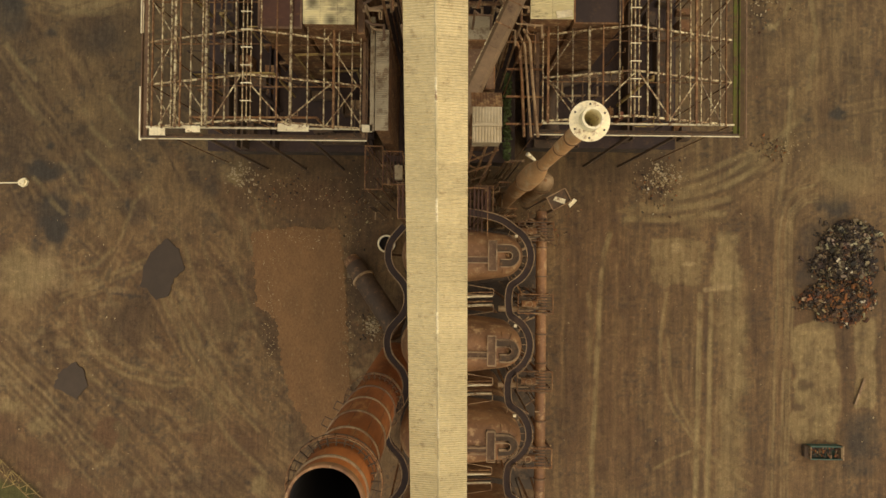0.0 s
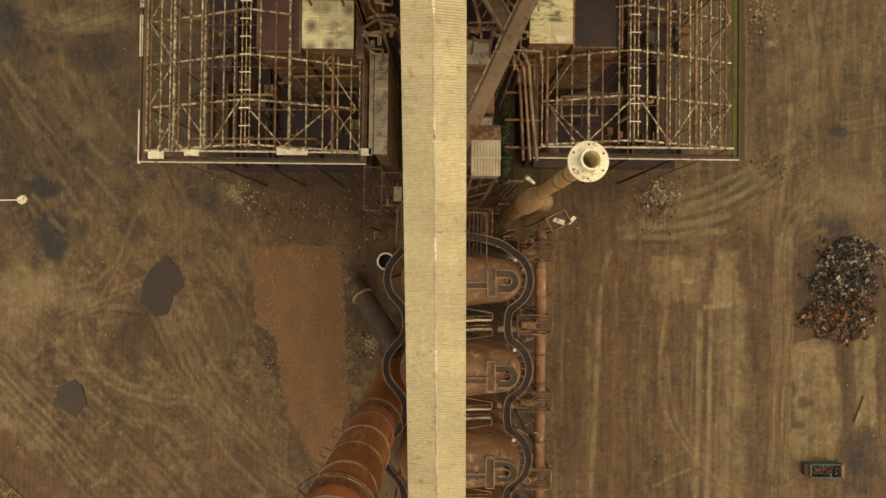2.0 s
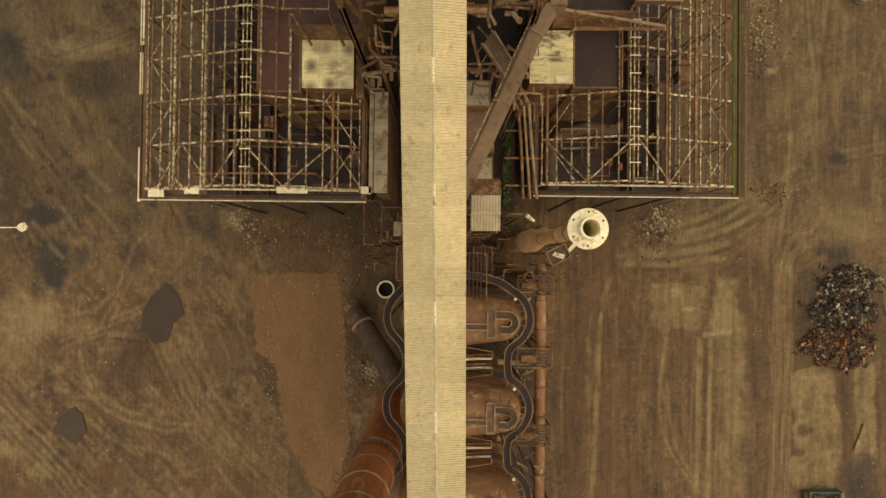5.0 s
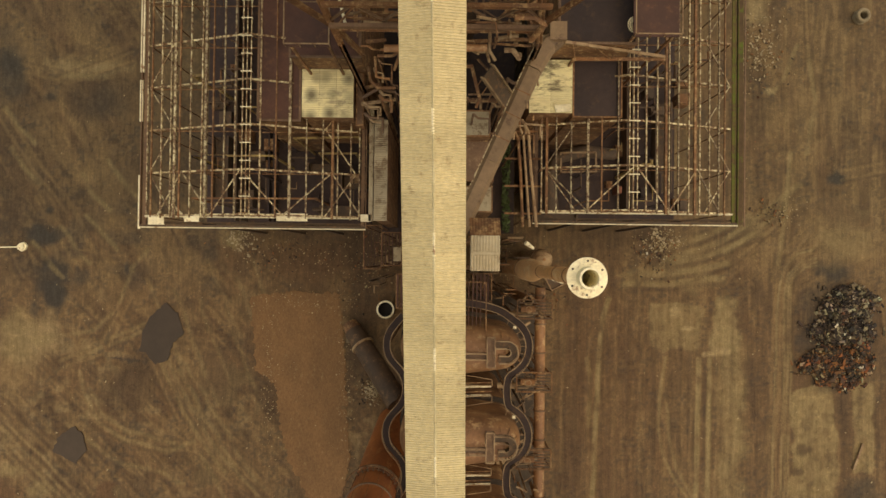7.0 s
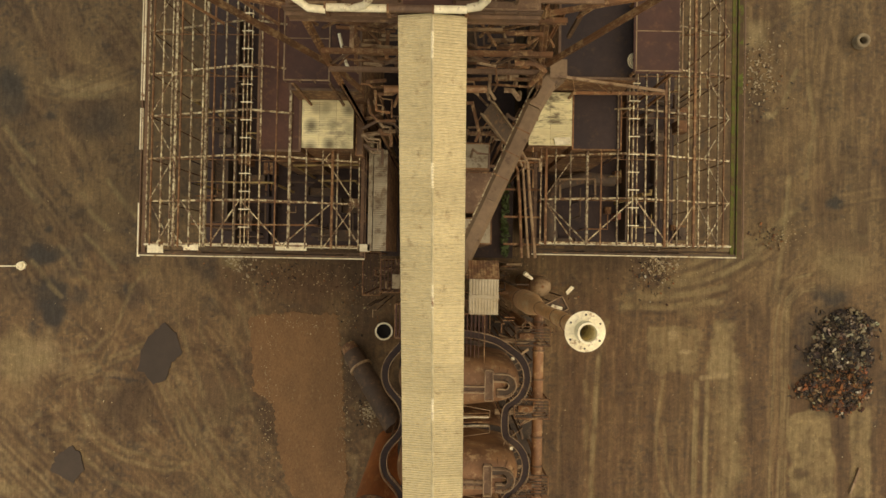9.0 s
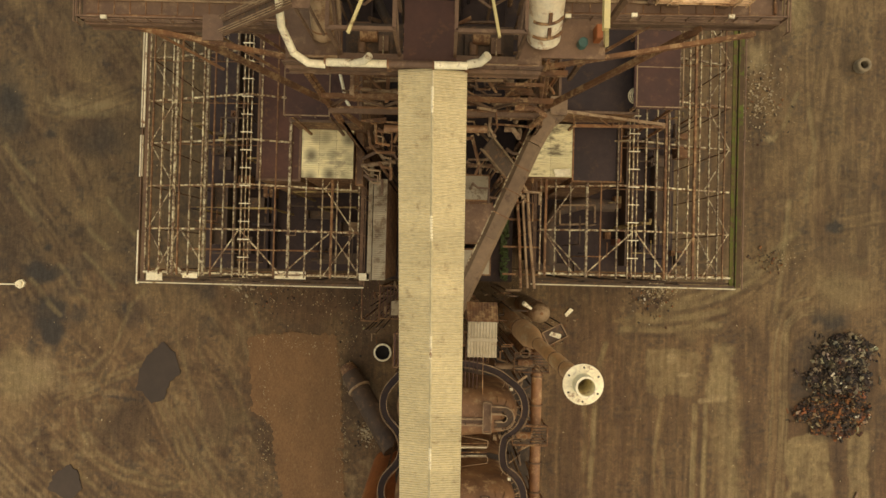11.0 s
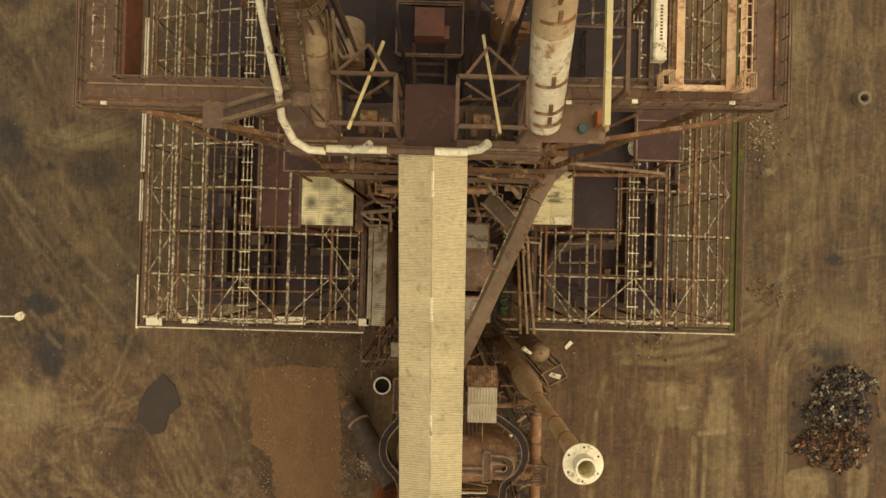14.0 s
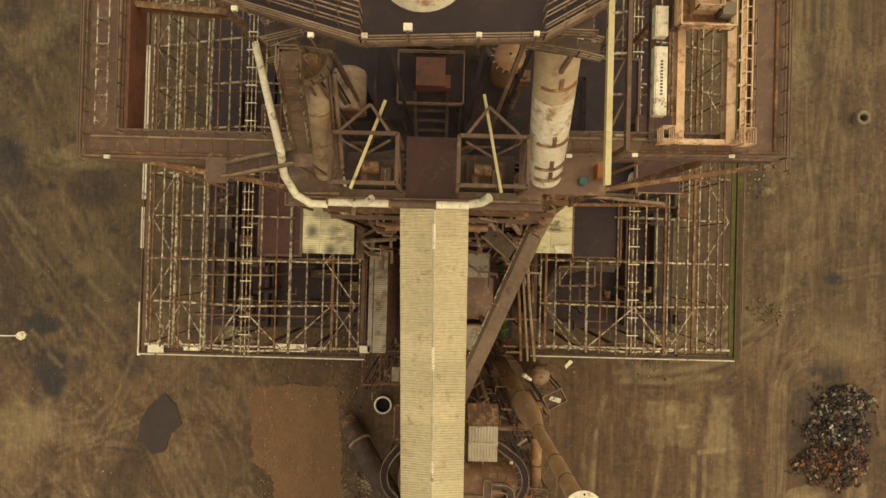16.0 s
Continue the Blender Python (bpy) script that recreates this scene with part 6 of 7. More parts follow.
# dense steelwork under the south edge of the deck
q = random.Random(77)
for k in range(90):
    x = q.uniform(-11.5, 10.0)
    y, z = q.uniform(34.6, 41.0), q.uniform(52, 77)
    w = q.uniform(1.8, 5.5)
    if q.random() < 0.6:
        a, b = (x, y, z), (min(x + w, 10.4), y + q.uniform(-0.3, 0.3), z + q.uniform(-0.2, 0.2))
    elif q.random() < 0.5:
        a, b = (x, y, z), (min(x + w, 10.4), y + q.uniform(-1.5, 1.5), z + q.uniform(-2.5, 2.5))
    else:
        a, b = (x, y, z), (x + q.uniform(-0.3, 0.3), y + w * 0.7, z)
    single("steel_member", Shape().girder(a, b, q.choice((0.16, 0.22, 0.34)), 0.3, 0.06), q.choice((M_rust, M_rust, M_beam, M_old)), "rusty steel member in the frame under the deck", "beam", group="steelwork under the deck")
for k in range(26):
    x, y, z = q.uniform(-10, 9), q.uniform(35, 42), q.uniform(54, 74)
    single("bent_pipe", Shape().tube([(x, y, z), (x + q.uniform(0.8, 2.4), y, z), (x + q.uniform(1, 3), y + q.uniform(-1.6, 1.6), z), (x + q.uniform(1, 3), y + q.uniform(-1.6, 1.6), z - 3)], q.choice((0.12, 0.18, 0.3)), 9), q.choice((M_rust, M_old, M_rust, M_beam)), "rusty bent pipe among the steelwork", "pipe", group="pipes under the deck", smooth=True)

# cable trays, conduits and lamps along the deck edges
for k, (a, b) in enumerate((((-28.3, 39.0), (-12.6, 39.0)), ((-28.3, 40.3), (-12.9, 40.3)), ((-26.2, 40.9), (-26.2, 88)), ((8.0, 40.1), (26.0, 40.3)), ((8.0, 41.1), (23.6, 41.2)), ((24.2, 41.5), (24.2, 88)), ((25.9, 40.5), (25.9, 88)), ((-12.4, 35.9), (7.4, 35.9)), ((-12.3, 36.2), (-8.5, 36.2)))):
    single("deck_conduit", Shape().tube([(*a, D + 0.12), (*b, D + 0.12)], 0.09 if k % 2 else 0.13, 8), M_old if k % 3 else M_rust, "thin conduit running along the deck edge", "conduit", group="deck conduits")
for k in range(12):
    x = -27.5 + k * 1.25
    single("deck_stiffener", Shape().box(x, x + 0.07, 38.8, 40.5, D, D + 0.05), M_rust, "raised seam across the deck plate", "seam", group="deck seams")
    single("deck_stiffener", Shape().box(8.5 + k * 1.4, 8.57 + k * 1.4, 39.9, 41.3, D, D + 0.05), M_rust, "raised seam across the deck plate", "seam", group="deck seams")
for p in ((-26.4, 38.5), (-16.2, 38.5), (-5.2, 35.4), (-0.6, 35.4), (1.2, 35.4), (9.4, 39.5), (14.5, 39.7), (22, 39.8)):
    lamp = thing("deck_lamp", "small pale bulkhead lamp on the deck rail", "light", (*p, D), group="deck lamps")
    part("head", Shape().box(p[0] - 0.22, p[0] + 0.22, p[1] - 0.14, p[1] + 0.14, D + 1.12, D + 1.3), M_pale, lamp)
    part("stem", Shape().beam((*p, D), (*p, D + 1.12), 0.07), M_old, lamp)
# knee braces from the deck down to the lower frame
for x, y in ((-24.5, 38.7), (-19.5, 38.7), (-16, 38.7), (12, 39.7), (16.5, 39.8), (21, 39.9)):
    single("knee_brace", Shape().beam((x, y, 79.2), (x + (4.5 if x < 0 else -4.5), y - 1.6, 73), 0.22, 0.3), M_rust, "slanting rusty knee brace under the deck", "brace", group="knee braces")

# ---- buildings between the cast houses ----
def sheet_roof(name, parent, x0, x1, y0, y1, z, mat, along="x", pitch=0.25, panels=1, label="", rise=0.0):
    """Corrugated sheets side by side; along: the way the ribs run."""
    for k in range(panels):
        a0, a1 = x0 + (x1 - x0) * k / panels, x0 + (x1 - x0) * (k + 1) / panels - 0.02
        s = Shape()
        if along == "x":
            n = max(4, int((y1 - y0) / pitch * 4))
            rows = [(y0 + (y1 - y0) * i / n, (0, 0.05, 0.05, 0)[i % 4] + 0.012 * (k % 2)) for i in range(n + 1)]
            vs = [p for yy, w in rows for p in ((a0, yy, z + w), (a1, yy, z + w + rise))]
        else:
            n = max(4, int((a1 - a0) / pitch * 4))
            rows = [(a0 + (a1 - a0) * i / n, (0, 0.05, 0.05, 0)[i % 4]) for i in range(n + 1)]
            vs = [p for xx, w in rows for p in ((xx, y1, z + w), (xx, y0, z + w + rise))]
        s.add(vs, [(2 * i, 2 * i + 1, 2 * i + 3, 2 * i + 2) for i in range(n)])
        part(name, s, mat, parent, label)


def house(x0, x1, y0, y1, z, base, label, roof_mat, wall_mat, panels=1, rim=True, along="x"):
    h = thing("plant_house", label, "building", ((x0 + x1) / 2, (y0 + y1) / 2, 0))
    for k, (a, b, c, d) in enumerate(((x0, x1, y0, y0 + 0.2), (x0, x1, y1 - 0.2, y1), (x0, x0 + 0.2, y0 + 0.2, y1 - 0.2), (x1 - 0.2, x1, y0 + 0.2, y1 - 0.2))):
        part("wall", Shape().box(a, b, c, d, base, z - 0.06), wall_mat, h)
    if roof_mat in (M_white, M_stained):
        for j in range(panels):
            ya, yb = y0 + (y1 - y0) * j / panels, y0 + (y1 - y0) * (j + 1) / panels - 0.02
            sheet_roof("roof_sheet", h, x0 - 0.1, x1 + 0.1, ya, yb, z + 0.01 * j, roof_mat, along, 0.3, panels)
    else:
        part("roof", Shape().box(x0 + 0.2, x1 - 0.2, y0 + 0.2, y1 - 0.2, z - 0.3, z - 0.1), roof_mat, h)
        if rim:
            for a, b, c, d in ((x0 - 0.1, x1 + 0.1, y0 - 0.1, y0 + 0.22), (x0 - 0.1, x1 + 0.1, y1 - 0.22, y1 + 0.1), (x0 - 0.1, x0 + 0.22, y0 + 0.22, y1 - 0.22), (x1 - 0.22, x1 + 0.1, y0 + 0.22, y1 - 0.22)):
                part("parapet", Shape().box(a, b, c, d, z - 0.04, z + 0.16), M_beam, h)
    return h


house(-26.26, -20.19, 30.95, 44.24 + 8, 40.0, 14, "flat-roofed plant house with a dark rusted roof", M_roofbrown, M_rust)
house(-19.80, -12.75, 31.38, 39.33, 40.6, 20, "plant house roofed in pale soot-spotted sheeting", M_stained, M_rust, 3)
house(-12.57, -11.44, 30.65, 38.90, 39.0, 14, "narrow brown side house beside the pale roof", M_beam, M_rust, rim=False)
house(11.99, 17.82, 32.28, 39.72, 41.0, 20, "plant house with torn pale sheet roofing", M_white, M_rust, 2)
house(17.98, 24.91, 31.72, 39.47 + 14, 41.0, 14, "flat-roofed plant house with a sooty roof", M_soot, M_rust, rim=False)
# torn corner of the pale roof
single("loose_sheet", Shape().add([(15.35, 33.32, 41.30), (17.59, 33.46, 41.50), (17.60, 32.35, 41.90), (15.60, 32.30, 41.30), (15.37, 33.35, 41.20), (17.61, 33.48, 41.40), (17.62, 32.37, 41.80), (15.61, 32.33, 41.20)], [(0, 3, 2, 1), (4, 5, 6, 7), (0, 1, 5, 4), (1, 2, 6, 5), (2, 3, 7, 6), (3, 0, 4, 7)]), M_pale, "torn bent sheet lifting from the roof", "sheet")
strip = thing("lean_to_roof", "long narrow roof of pale grimy sheets", "roof", (-9, 25, 14))
x0, x1, y0, y1 = -10.01, -8.04, 17.15, 31.83
M_grimy = surf("grimy_sheeting", (0.36, 0.31, 0.2), (0.27, 0.22, 0.13), (0.16, 0.11, 0.06), 0.4, 0.75, big=0.3, fine=1.5, vary=0.15)
for k in range(6):
    sheet_roof("roof_sheet", strip, x0, x1, y0 + (y1 - y0) * k / 6, y0 + (y1 - y0) * (k + 1) / 6, 37.4 + 0.02 * (k % 2), M_grimy, "x", 0.3)
part("wall", Shape().box(x0 + 0.1, x1 - 0.1, y0 + 0.1, y1 - 0.1, 14, 37.3), M_rust, strip)
part("gutter_board", Shape().box(-10.79, x0 - 0.15, y0, y1 + 2.0, 36.4, 37.0), M_grimy, strip)
house(1.15, 6.39, 28.48, 32.11, 43.0, 20, "small house with a pale sheet roof under the gallery", M_grimy, M_rust, rim=False)
house(1.24, 7.13, 22.66, 28.56, 40.0, 14, "small house with a brown roof under the gallery", M_beam, M_rust, rim=False)
house(1.29, 6.95, 18.29, 21.99, 41.0, 14, "small house with a pale roof beside the gallery", M_grimy, M_rust, rim=False)
core = single("yard_floor", Shape().box(-11.2, 13.0, 16.5, 60, 11.6, 12), M_soot, "soot-black floor between the cast houses", "floor", kind="structure")
single("plinth", Shape().box(-10, 12, 17.5, 60, -0.2, 11.6), M_floor, "dark concrete plinth between the cast houses", "plinth", kind="structure")
# pipe run and clutter in the dark slot
for px, w in ((0, 0.36), (1, 0.3), (2, 0.36)):
    a = [(9.75, 30.94, 38.00), (10.79, 29.23, 37.60), (11.19, 24.84, 37.40), (11.62, 16.51, 37.20)]
    single("service_pipe", Shape().tube([(p[0] + px * (0.75 + 0.25 * (i == 3)), p[1] + 0.5 * px * (i < 2), p[2]) for i, p in enumerate(a)], w * 0.62, 10), M_old if px else M_rust, "brown service pipe along the cast house wall", "pipe", group="service pipes", smooth=True)
for k in range(5):
    y = 18.5 + k * 4
    single("pipe_bracket", Shape().girder((9.0, y, 36.6), (14.3, y, 36.6), 0.25, 0.3), M_rust, "rusty bracket beam under the service pipes", "beam", group="pipe brackets")
single("gate_valve", Shape().tube([(12.23, 14.26, 36.00), (13.49, 13.43, 35.40)], [0.35, 0.2], 14), M_pale, "broken white valve body on the pipe ends", "valve")
shrub = Shape()
r = random.Random(4)
for k in range(420):
    c = Vector((r.uniform(10.79, 12.12), r.uniform(16.80, 33.18), 12 + abs(r.gauss(0, 1.2))))
    d, e = Vector((r.uniform(-1, 1), r.uniform(-1, 1), r.uniform(-0.5, 0.5))) * 0.4, Vector((r.uniform(-1, 1), r.uniform(-1, 1), r.uniform(-0.5, 0.5))) * 0.3
    shrub.add([c - d, c + e, c + d, c - e], [(0, 1, 2, 3)])
M_leaf = surf("scrub_leaves", (0.05, 0.09, 0.02), (0.07, 0.1, 0.03), rough=0.7, big=1.0, fine=5)
single("scrub", shrub, M_leaf, "green scrub growing along the plant floor", "shrubs", kind="stuff")
# pipework west and east of the gallery, below the deck
PIPES = (
    (((-10.12, 37.30, 45.00), (-9.86, 35.48, 45.00), (-8.86, 34.44, 45.00), (-6.44, 34.49, 45.00)), 0.22, M_rust), (((-9.02, 38.01, 47.00), (-8.82, 35.35, 47.00), (-7.04, 35.09, 47.00)), 0.2, M_rust),
    (((-11.44, 33.19, 41.00), (-6.65, 33.71, 42.00)), 0.3, M_old), (((-11.31, 34.14, 41.00), (-9.17, 35.07, 42.00), (-6.66, 34.65, 42.00)), 0.25, M_beam), (((-11.62, 35.61, 40.00), (-8.97, 36.00, 41.00)), 0.25, M_rust),
    (((-6.48, 34.46, 61.30), (4.67, 34.67, 61.30)), 0.42, M_dome), (((-12.05, 41.54, 58.00), (-11.21, 38.20, 58.00), (-10.82, 37.56, 58.00)), 0.18, M_pale),
    (((3.57, 36.52, 48.00), (4.65, 32.72, 47.00), (4.27, 31.78, 46.00)), 0.22, M_rust), (((3.28, 33.20, 44.00), (8.77, 33.15, 44.00)), 0.3, M_rust), (((3.27, 33.96, 44.00), (8.61, 34.06, 44.00)), 0.16, M_old),
    (((5.08, 37.40, 60.00), (5.14, 35.41, 58.00), (5.87, 34.64, 57.00)), 0.2, M_old), (((5.75, 36.71, 58.00), (8.31, 37.14, 58.00), (8.18, 36.38, 57.00)), 0.3, M_old), (((6.72, 34.31, 50.00), (4.19, 36.90, 50.00)), 0.16, M_rust))
for pts, rad, mat in PIPES:
    single("plant_pipe", Shape().tube(pts, rad, 12), mat, "rusty bent process pipe below the deck", "pipe", group="process pipes", smooth=True)
q = random.Random(15)
for k in range(34):
    west_side = k % 2
    x = q.uniform(-11, -4.2) if west_side else q.uniform(2.6, 11)
    y, z = q.uniform(28.5, 38), q.uniform(38, 50)
    dx = q.uniform(0.8, 2.6)
    single("loop_pipe", Shape().tube([(x, y, 12), (x, y, z), (x + dx * 0.3, y - 0.5, z), (x + dx, y - 0.6, z), (x + dx, y - q.uniform(1, 3), z)], q.choice((0.1, 0.16, 0.22)), 9), q.choice((M_rust, M_old, M_beam)), "rusty looped pipe beside the gallery", "pipe", group="looped pipes", smooth=True)
# inclined chute crossing the pipes
ch = thing("open_chute", "inclined rusty open chute with raised sides", "chute", (7, 33, 40))
a, b = Vector((5.30, 34.75, 52.00)), Vector((9.07, 32.05, 45.00))
n = (b - a).cross(Vector((0, 0, 1))).normalized()
part("bed", Shape().beam(a, b, 1.9, 0.12), M_dark, ch)
for o in (-1.0, 1.0):
    part("side", Shape().beam(a + n * o + Vector((0, 0, 0.3)), b + n * o + Vector((0, 0, 0.3)), 0.2, 0.7), M_old, ch)
for k in range(5):
    p = a.lerp(b, k / 5)
    part("comb_bar", Shape().beam(p + n * 1.2, p + n * 2.2 + Vector((0, 0, -0.6)), 0.1), M_rust, ch)
# large inclined duct
duct = thing("inclined_duct", "large brown welded duct slanting down under the gallery", "duct", (9, 32, 40))
P = [Vector(p) for p in ((13.7, 38.5, 53.0), (12.5, 37.6, 53.4), (11.35, 35.8, 54.0), (10.5, 34.1, 54.5), (5.55, 22.95, 56.0), (1.3, 13.6, 57.0))]
w = [1.0, 1.1, 1.12, 1.05, 1.0, 1.0]
for i in range(5):
    s = Shape()
    a, b = P[i], P[i + 1]
    d = (b - a).normalized()
    q = d.cross(Vector((0, 0, 1))).normalized()
    u = q.cross(d).normalized()
    da = q if i == 0 else (q + (P[i] - P[i - 1]).normalized().cross(Vector((0, 0, 1))).normalized()).normalized()
    db = q if i == 4 else (q + (P[i + 2] - P[i + 1]).normalized().cross(Vector((0, 0, 1))).normalized()).normalized()
    vs = []
    for c, dd, ww in ((a, da, w[i]), (b, db, w[i + 1])):
        vs += [c + dd * ww * x + u * y for x, y in ((-1, -1.0), (1, -1.0), (1, 0.5), (0.6, 1.0), (-0.6, 1.0), (-1, 0.5))]
    s.add(vs, [(5, 4, 3, 2, 1, 0), (6, 7, 8, 9, 10, 11)] + [(k, (k + 1) % 6, 6 + (k + 1) % 6, 6 + k) for k in range(6)])
    part("duct_section", s, M_duct, duct)
    part("edge_bar", Shape().beam(a + da * w[i] * 1.05 + u * 0.5, b + db * w[i + 1] * 1.05 + u * 0.5, 0.14), M_frame, duct)
for f in (0.25, 0.5, 0.75):
    c = P[3].lerp(P[4], f)
    part("seam_band", Shape().beam(c + Vector((-0.85, 0.4, 0.98)), c + Vector((0.85, -0.4, 0.98)), 0.12, 0.1), M_rust, duct)
part("head_box", Shape().box(12.6, 14.6, 38.0, 40.2, 51.5, 54.4), M_duct, duct)
part("leg", Shape().beam((P[1].x, P[1].y, 12), P[1], 0.5).beam((P[4].x, P[4].y, 12), P[4], 0.5), M_rust, duct)
# truss reaching east from the duct head, and railed platforms
tr = thing("pipe_bridge", "slender rusty truss reaching over the cast house", "truss", (20, 38, 40))
a, b = Vector((15.11, 39.95, 48.00)), Vector((29.75, 39.36, 44.00))
c, d = Vector((17.38, 38.90, 44.00)), Vector((29.89, 39.15, 43.60))
part("top_chord", Shape().beam(a, b, 0.36, 0.3), M_old, tr)
part("bottom_chord", Shape().beam(c, d, 0.4, 0.3), M_rust, tr)
for k in range(5):
    part("web", Shape().beam(a.lerp(b, k / 5 + 0.1), c.lerp(d, k / 5 + (0.2 if k % 2 else 0.02)), 0.14), M_rust, tr)
for e in (c, d):
    part("prop", Shape().beam(e, (e.x, e.y, 36), 0.3), M_rust, tr)
for x0, x1, y0, y1, z in ((-19.03, -13.67, 37.05, 47.0, 54.8), (23.81, 29.57, 40.04, 50.0, 51.0)):
    pf = thing("side_platform", "brown platform with a tall handrail beside the furnace", "platform", ((x0 + x1) / 2, y0, z - 2), group="side platforms")
    part("floor_plate", Shape().box(x0, x1, y0, y1, z - 1.3, z - 1.1), M_roofbrown, pf)
    part("handrail", Shape().beam((x0, y0, z), (x1, y0, z), 0.14).beam((x0, y0, z), (x0, y1, z), 0.14).beam((x1, y0, z), (x1, y1, z), 0.14).beam((x0, (y0 + y1) / 2, z), (x1, (y0 + y1) / 2, z), 0.1), M_old, pf)
    for k in range(4):
        xx = x0 + (x1 - x0) * k / 3
        part("post", Shape().beam((xx, y0, z - 1.2), (xx, y0, z), 0.1), M_old, pf)
    for xx in (x0 + 0.4, x1 - 0.4):
        part("leg", Shape().beam((xx, y0 + 0.4, 14), (xx, y0 + 0.4, z - 1.3), 0.3).beam((xx, y1 - 0.4, 14), (xx, y1 - 0.4, z - 1.3), 0.3), M_rust, pf)
house(14.90, 25.09, 40.03, 58.0, 47.0, 14, "flat sooty roof of a furnace side house", M_soot, M_rust)
house(-20.41, -11.07, 38.15, 58.0, 46.0, 14, "flat rusted roof of a furnace side house", M_roofbrown, M_rust)
cx, cy, z = (24.12, 41.87, 49.00)
hose = thing("hose_reel", "coil of pale hose hung on a rail", "hose", (cx, cy, z), group="")
for k in range(3):
    part("coil", Shape().tube([(cx + (0.75 - 0.2 * k) * math.cos(6.28318 * i / 20), cy + (0.95 - 0.2 * k) * math.sin(6.28318 * i / 20), z + 0.12 * k) for i in range(21)], 0.09, 8), M_pale, hose)
part("hanger", Shape().beam((cx, cy, 47), (cx, cy, z), 0.1), M_rust, hose)
# things seen through the open roofs
for p, q in (((-39.87, 27.55, 29.00), (-26.84, 27.70, 29.00)), ((-19.70, 28.14, 29.00), (-13.64, 28.21, 29.00)), ((-40.36, 21.03, 27.00), (-20.35, 21.17, 27.00)), ((-23.43, 30.33, 30.00), (-13.18, 30.62, 30.00))):
    single("crane_beam", Shape().girder(p, q, 0.24, 0.5, 0.07).beam((p[0] + 0.2, p[1], 14), (p[0] + 0.2, p[1], p[2] - 0.3), 0.3).beam((q[0] - 0.2, q[1], 14), (q[0] - 0.2, q[1], q[2] - 0.3), 0.3), M_ochre if p[2] > 28 else M_rust, "dull yellow beam inside the cast house", "beam", group="cast house beams")
for x0, x1, y0, y1, h, m in ((-41, -38, 22, 33, 3, M_dark), (-36.5, -35.2, 18, 60, 4.0, M_dark), (-31, -29.8, 18, 70, 3.0, M_soot), (-24, -19, 27, 28.4, 3.2, M_dark), (-22, -14, 19, 21, 2.4, M_dark), (-18, -13.5, 24, 26.5, 4, M_dark), (37.5, 40.5, 24, 40, 2.5, M_dark), (32, 33.2, 20, 60, 4, M_dark), (16, 24, 18.8, 20.2, 2, M_dark)):
    m1 = thing("casting_trough", "sooty steel trough on the cast house floor", "trough", ((x0 + x1) / 2, (y0 + y1) / 2, 14), group="cast house troughs")
    part("bed", Shape().box(x0, x1, y0, y1, 14, 14 + h * 0.5), m, m1)
    for xa in (x0, x1 - 0.3):
        part("lip", Shape().box(xa, xa + 0.3, y0, y1, 14 + h * 0.5, 14 + h), m, m1)
single("dust_duct", Shape().tube([(19.10, 20.11, 17.00), (18.39, 26.06, 18.00), (19.81, 29.52, 19.00), (24.20, 30.62, 19.00), (29.87, 30.33, 18.00)], [1.3, 1.3, 1.2, 1.1, 1.0], 20), M_dark, "dusty bent duct lying on the cast house floor", "duct", smooth=True)
fr = [(20.11, 30.17, 20.00), (26.13, 30.33, 20.00), (26.21, 27.02, 20.00), (20.19, 26.86, 20.00)]
s = Shape()
for a, b in zip(fr, fr[1:] + fr[:1]):
    s.beam(a, b, 0.3).beam(a, (a[0], a[1], 14), 0.25)
single("runner_frame", s, M_old, "buff rectangular steel frame on the floor", "frame")
single("control_cabinet", Shape().box(30.55, 31.24, 23.58, 24.76, 14, 18).box(30.55 + 0.1, 31.24 - 0.1, 23.58 + 0.1, 24.76 - 0.1, 18, 18.1), M_red, "red cabinet on the cast house floor", "cabinet")
q = random.Random(93)
for k in range(120):
    x = q.uniform(-43, -13) if k % 5 < 3 else q.uniform(15, 42)
    y, z, ln = q.uniform(19, 47), q.uniform(15.5, 31), q.uniform(1.2, 6)
    mat = q.choice((M_dark, M_dark, M_rust, M_soot, M_ochre if k % 3 == 0 else M_dark, M_old if k % 4 == 0 else M_rust))
    if k % 3 == 0:
        single("floor_pipe", Shape().tube([(x, y, 14), (x, y, z), (x + ln * 0.6, y, z), (x + ln * 0.6, y + ln * 0.4, z)], q.choice((0.1, 0.16, 0.3)), 8), mat, "sooty bent pipe inside the cast house", "pipe", group="cast house pipes", smooth=True)
    elif k % 3 == 1:
        along = q.random() < 0.5
        single("floor_beam", Shape().girder((x, y, z), (x + (ln if along else 0), y + (0 if along else ln), z), 0.2, 0.3, 0.06).beam((x, y, 14), (x, y, z), 0.16), mat, "dark steel beam on a post in the cast house", "beam", group="cast house posts")
    else:
        h = q.uniform(0.8, 3.2)
        single("floor_machine", Shape().box(x, x + ln * 0.5, y, y + q.uniform(0.7, 2.4), 14, 14 + h).box(x + 0.2, x + ln * 0.3, y + 0.15, y + 0.55, 14 + h, 14.5 + h), mat, "sooty machine casing on the cast house floor", "machine", group="cast house machines")
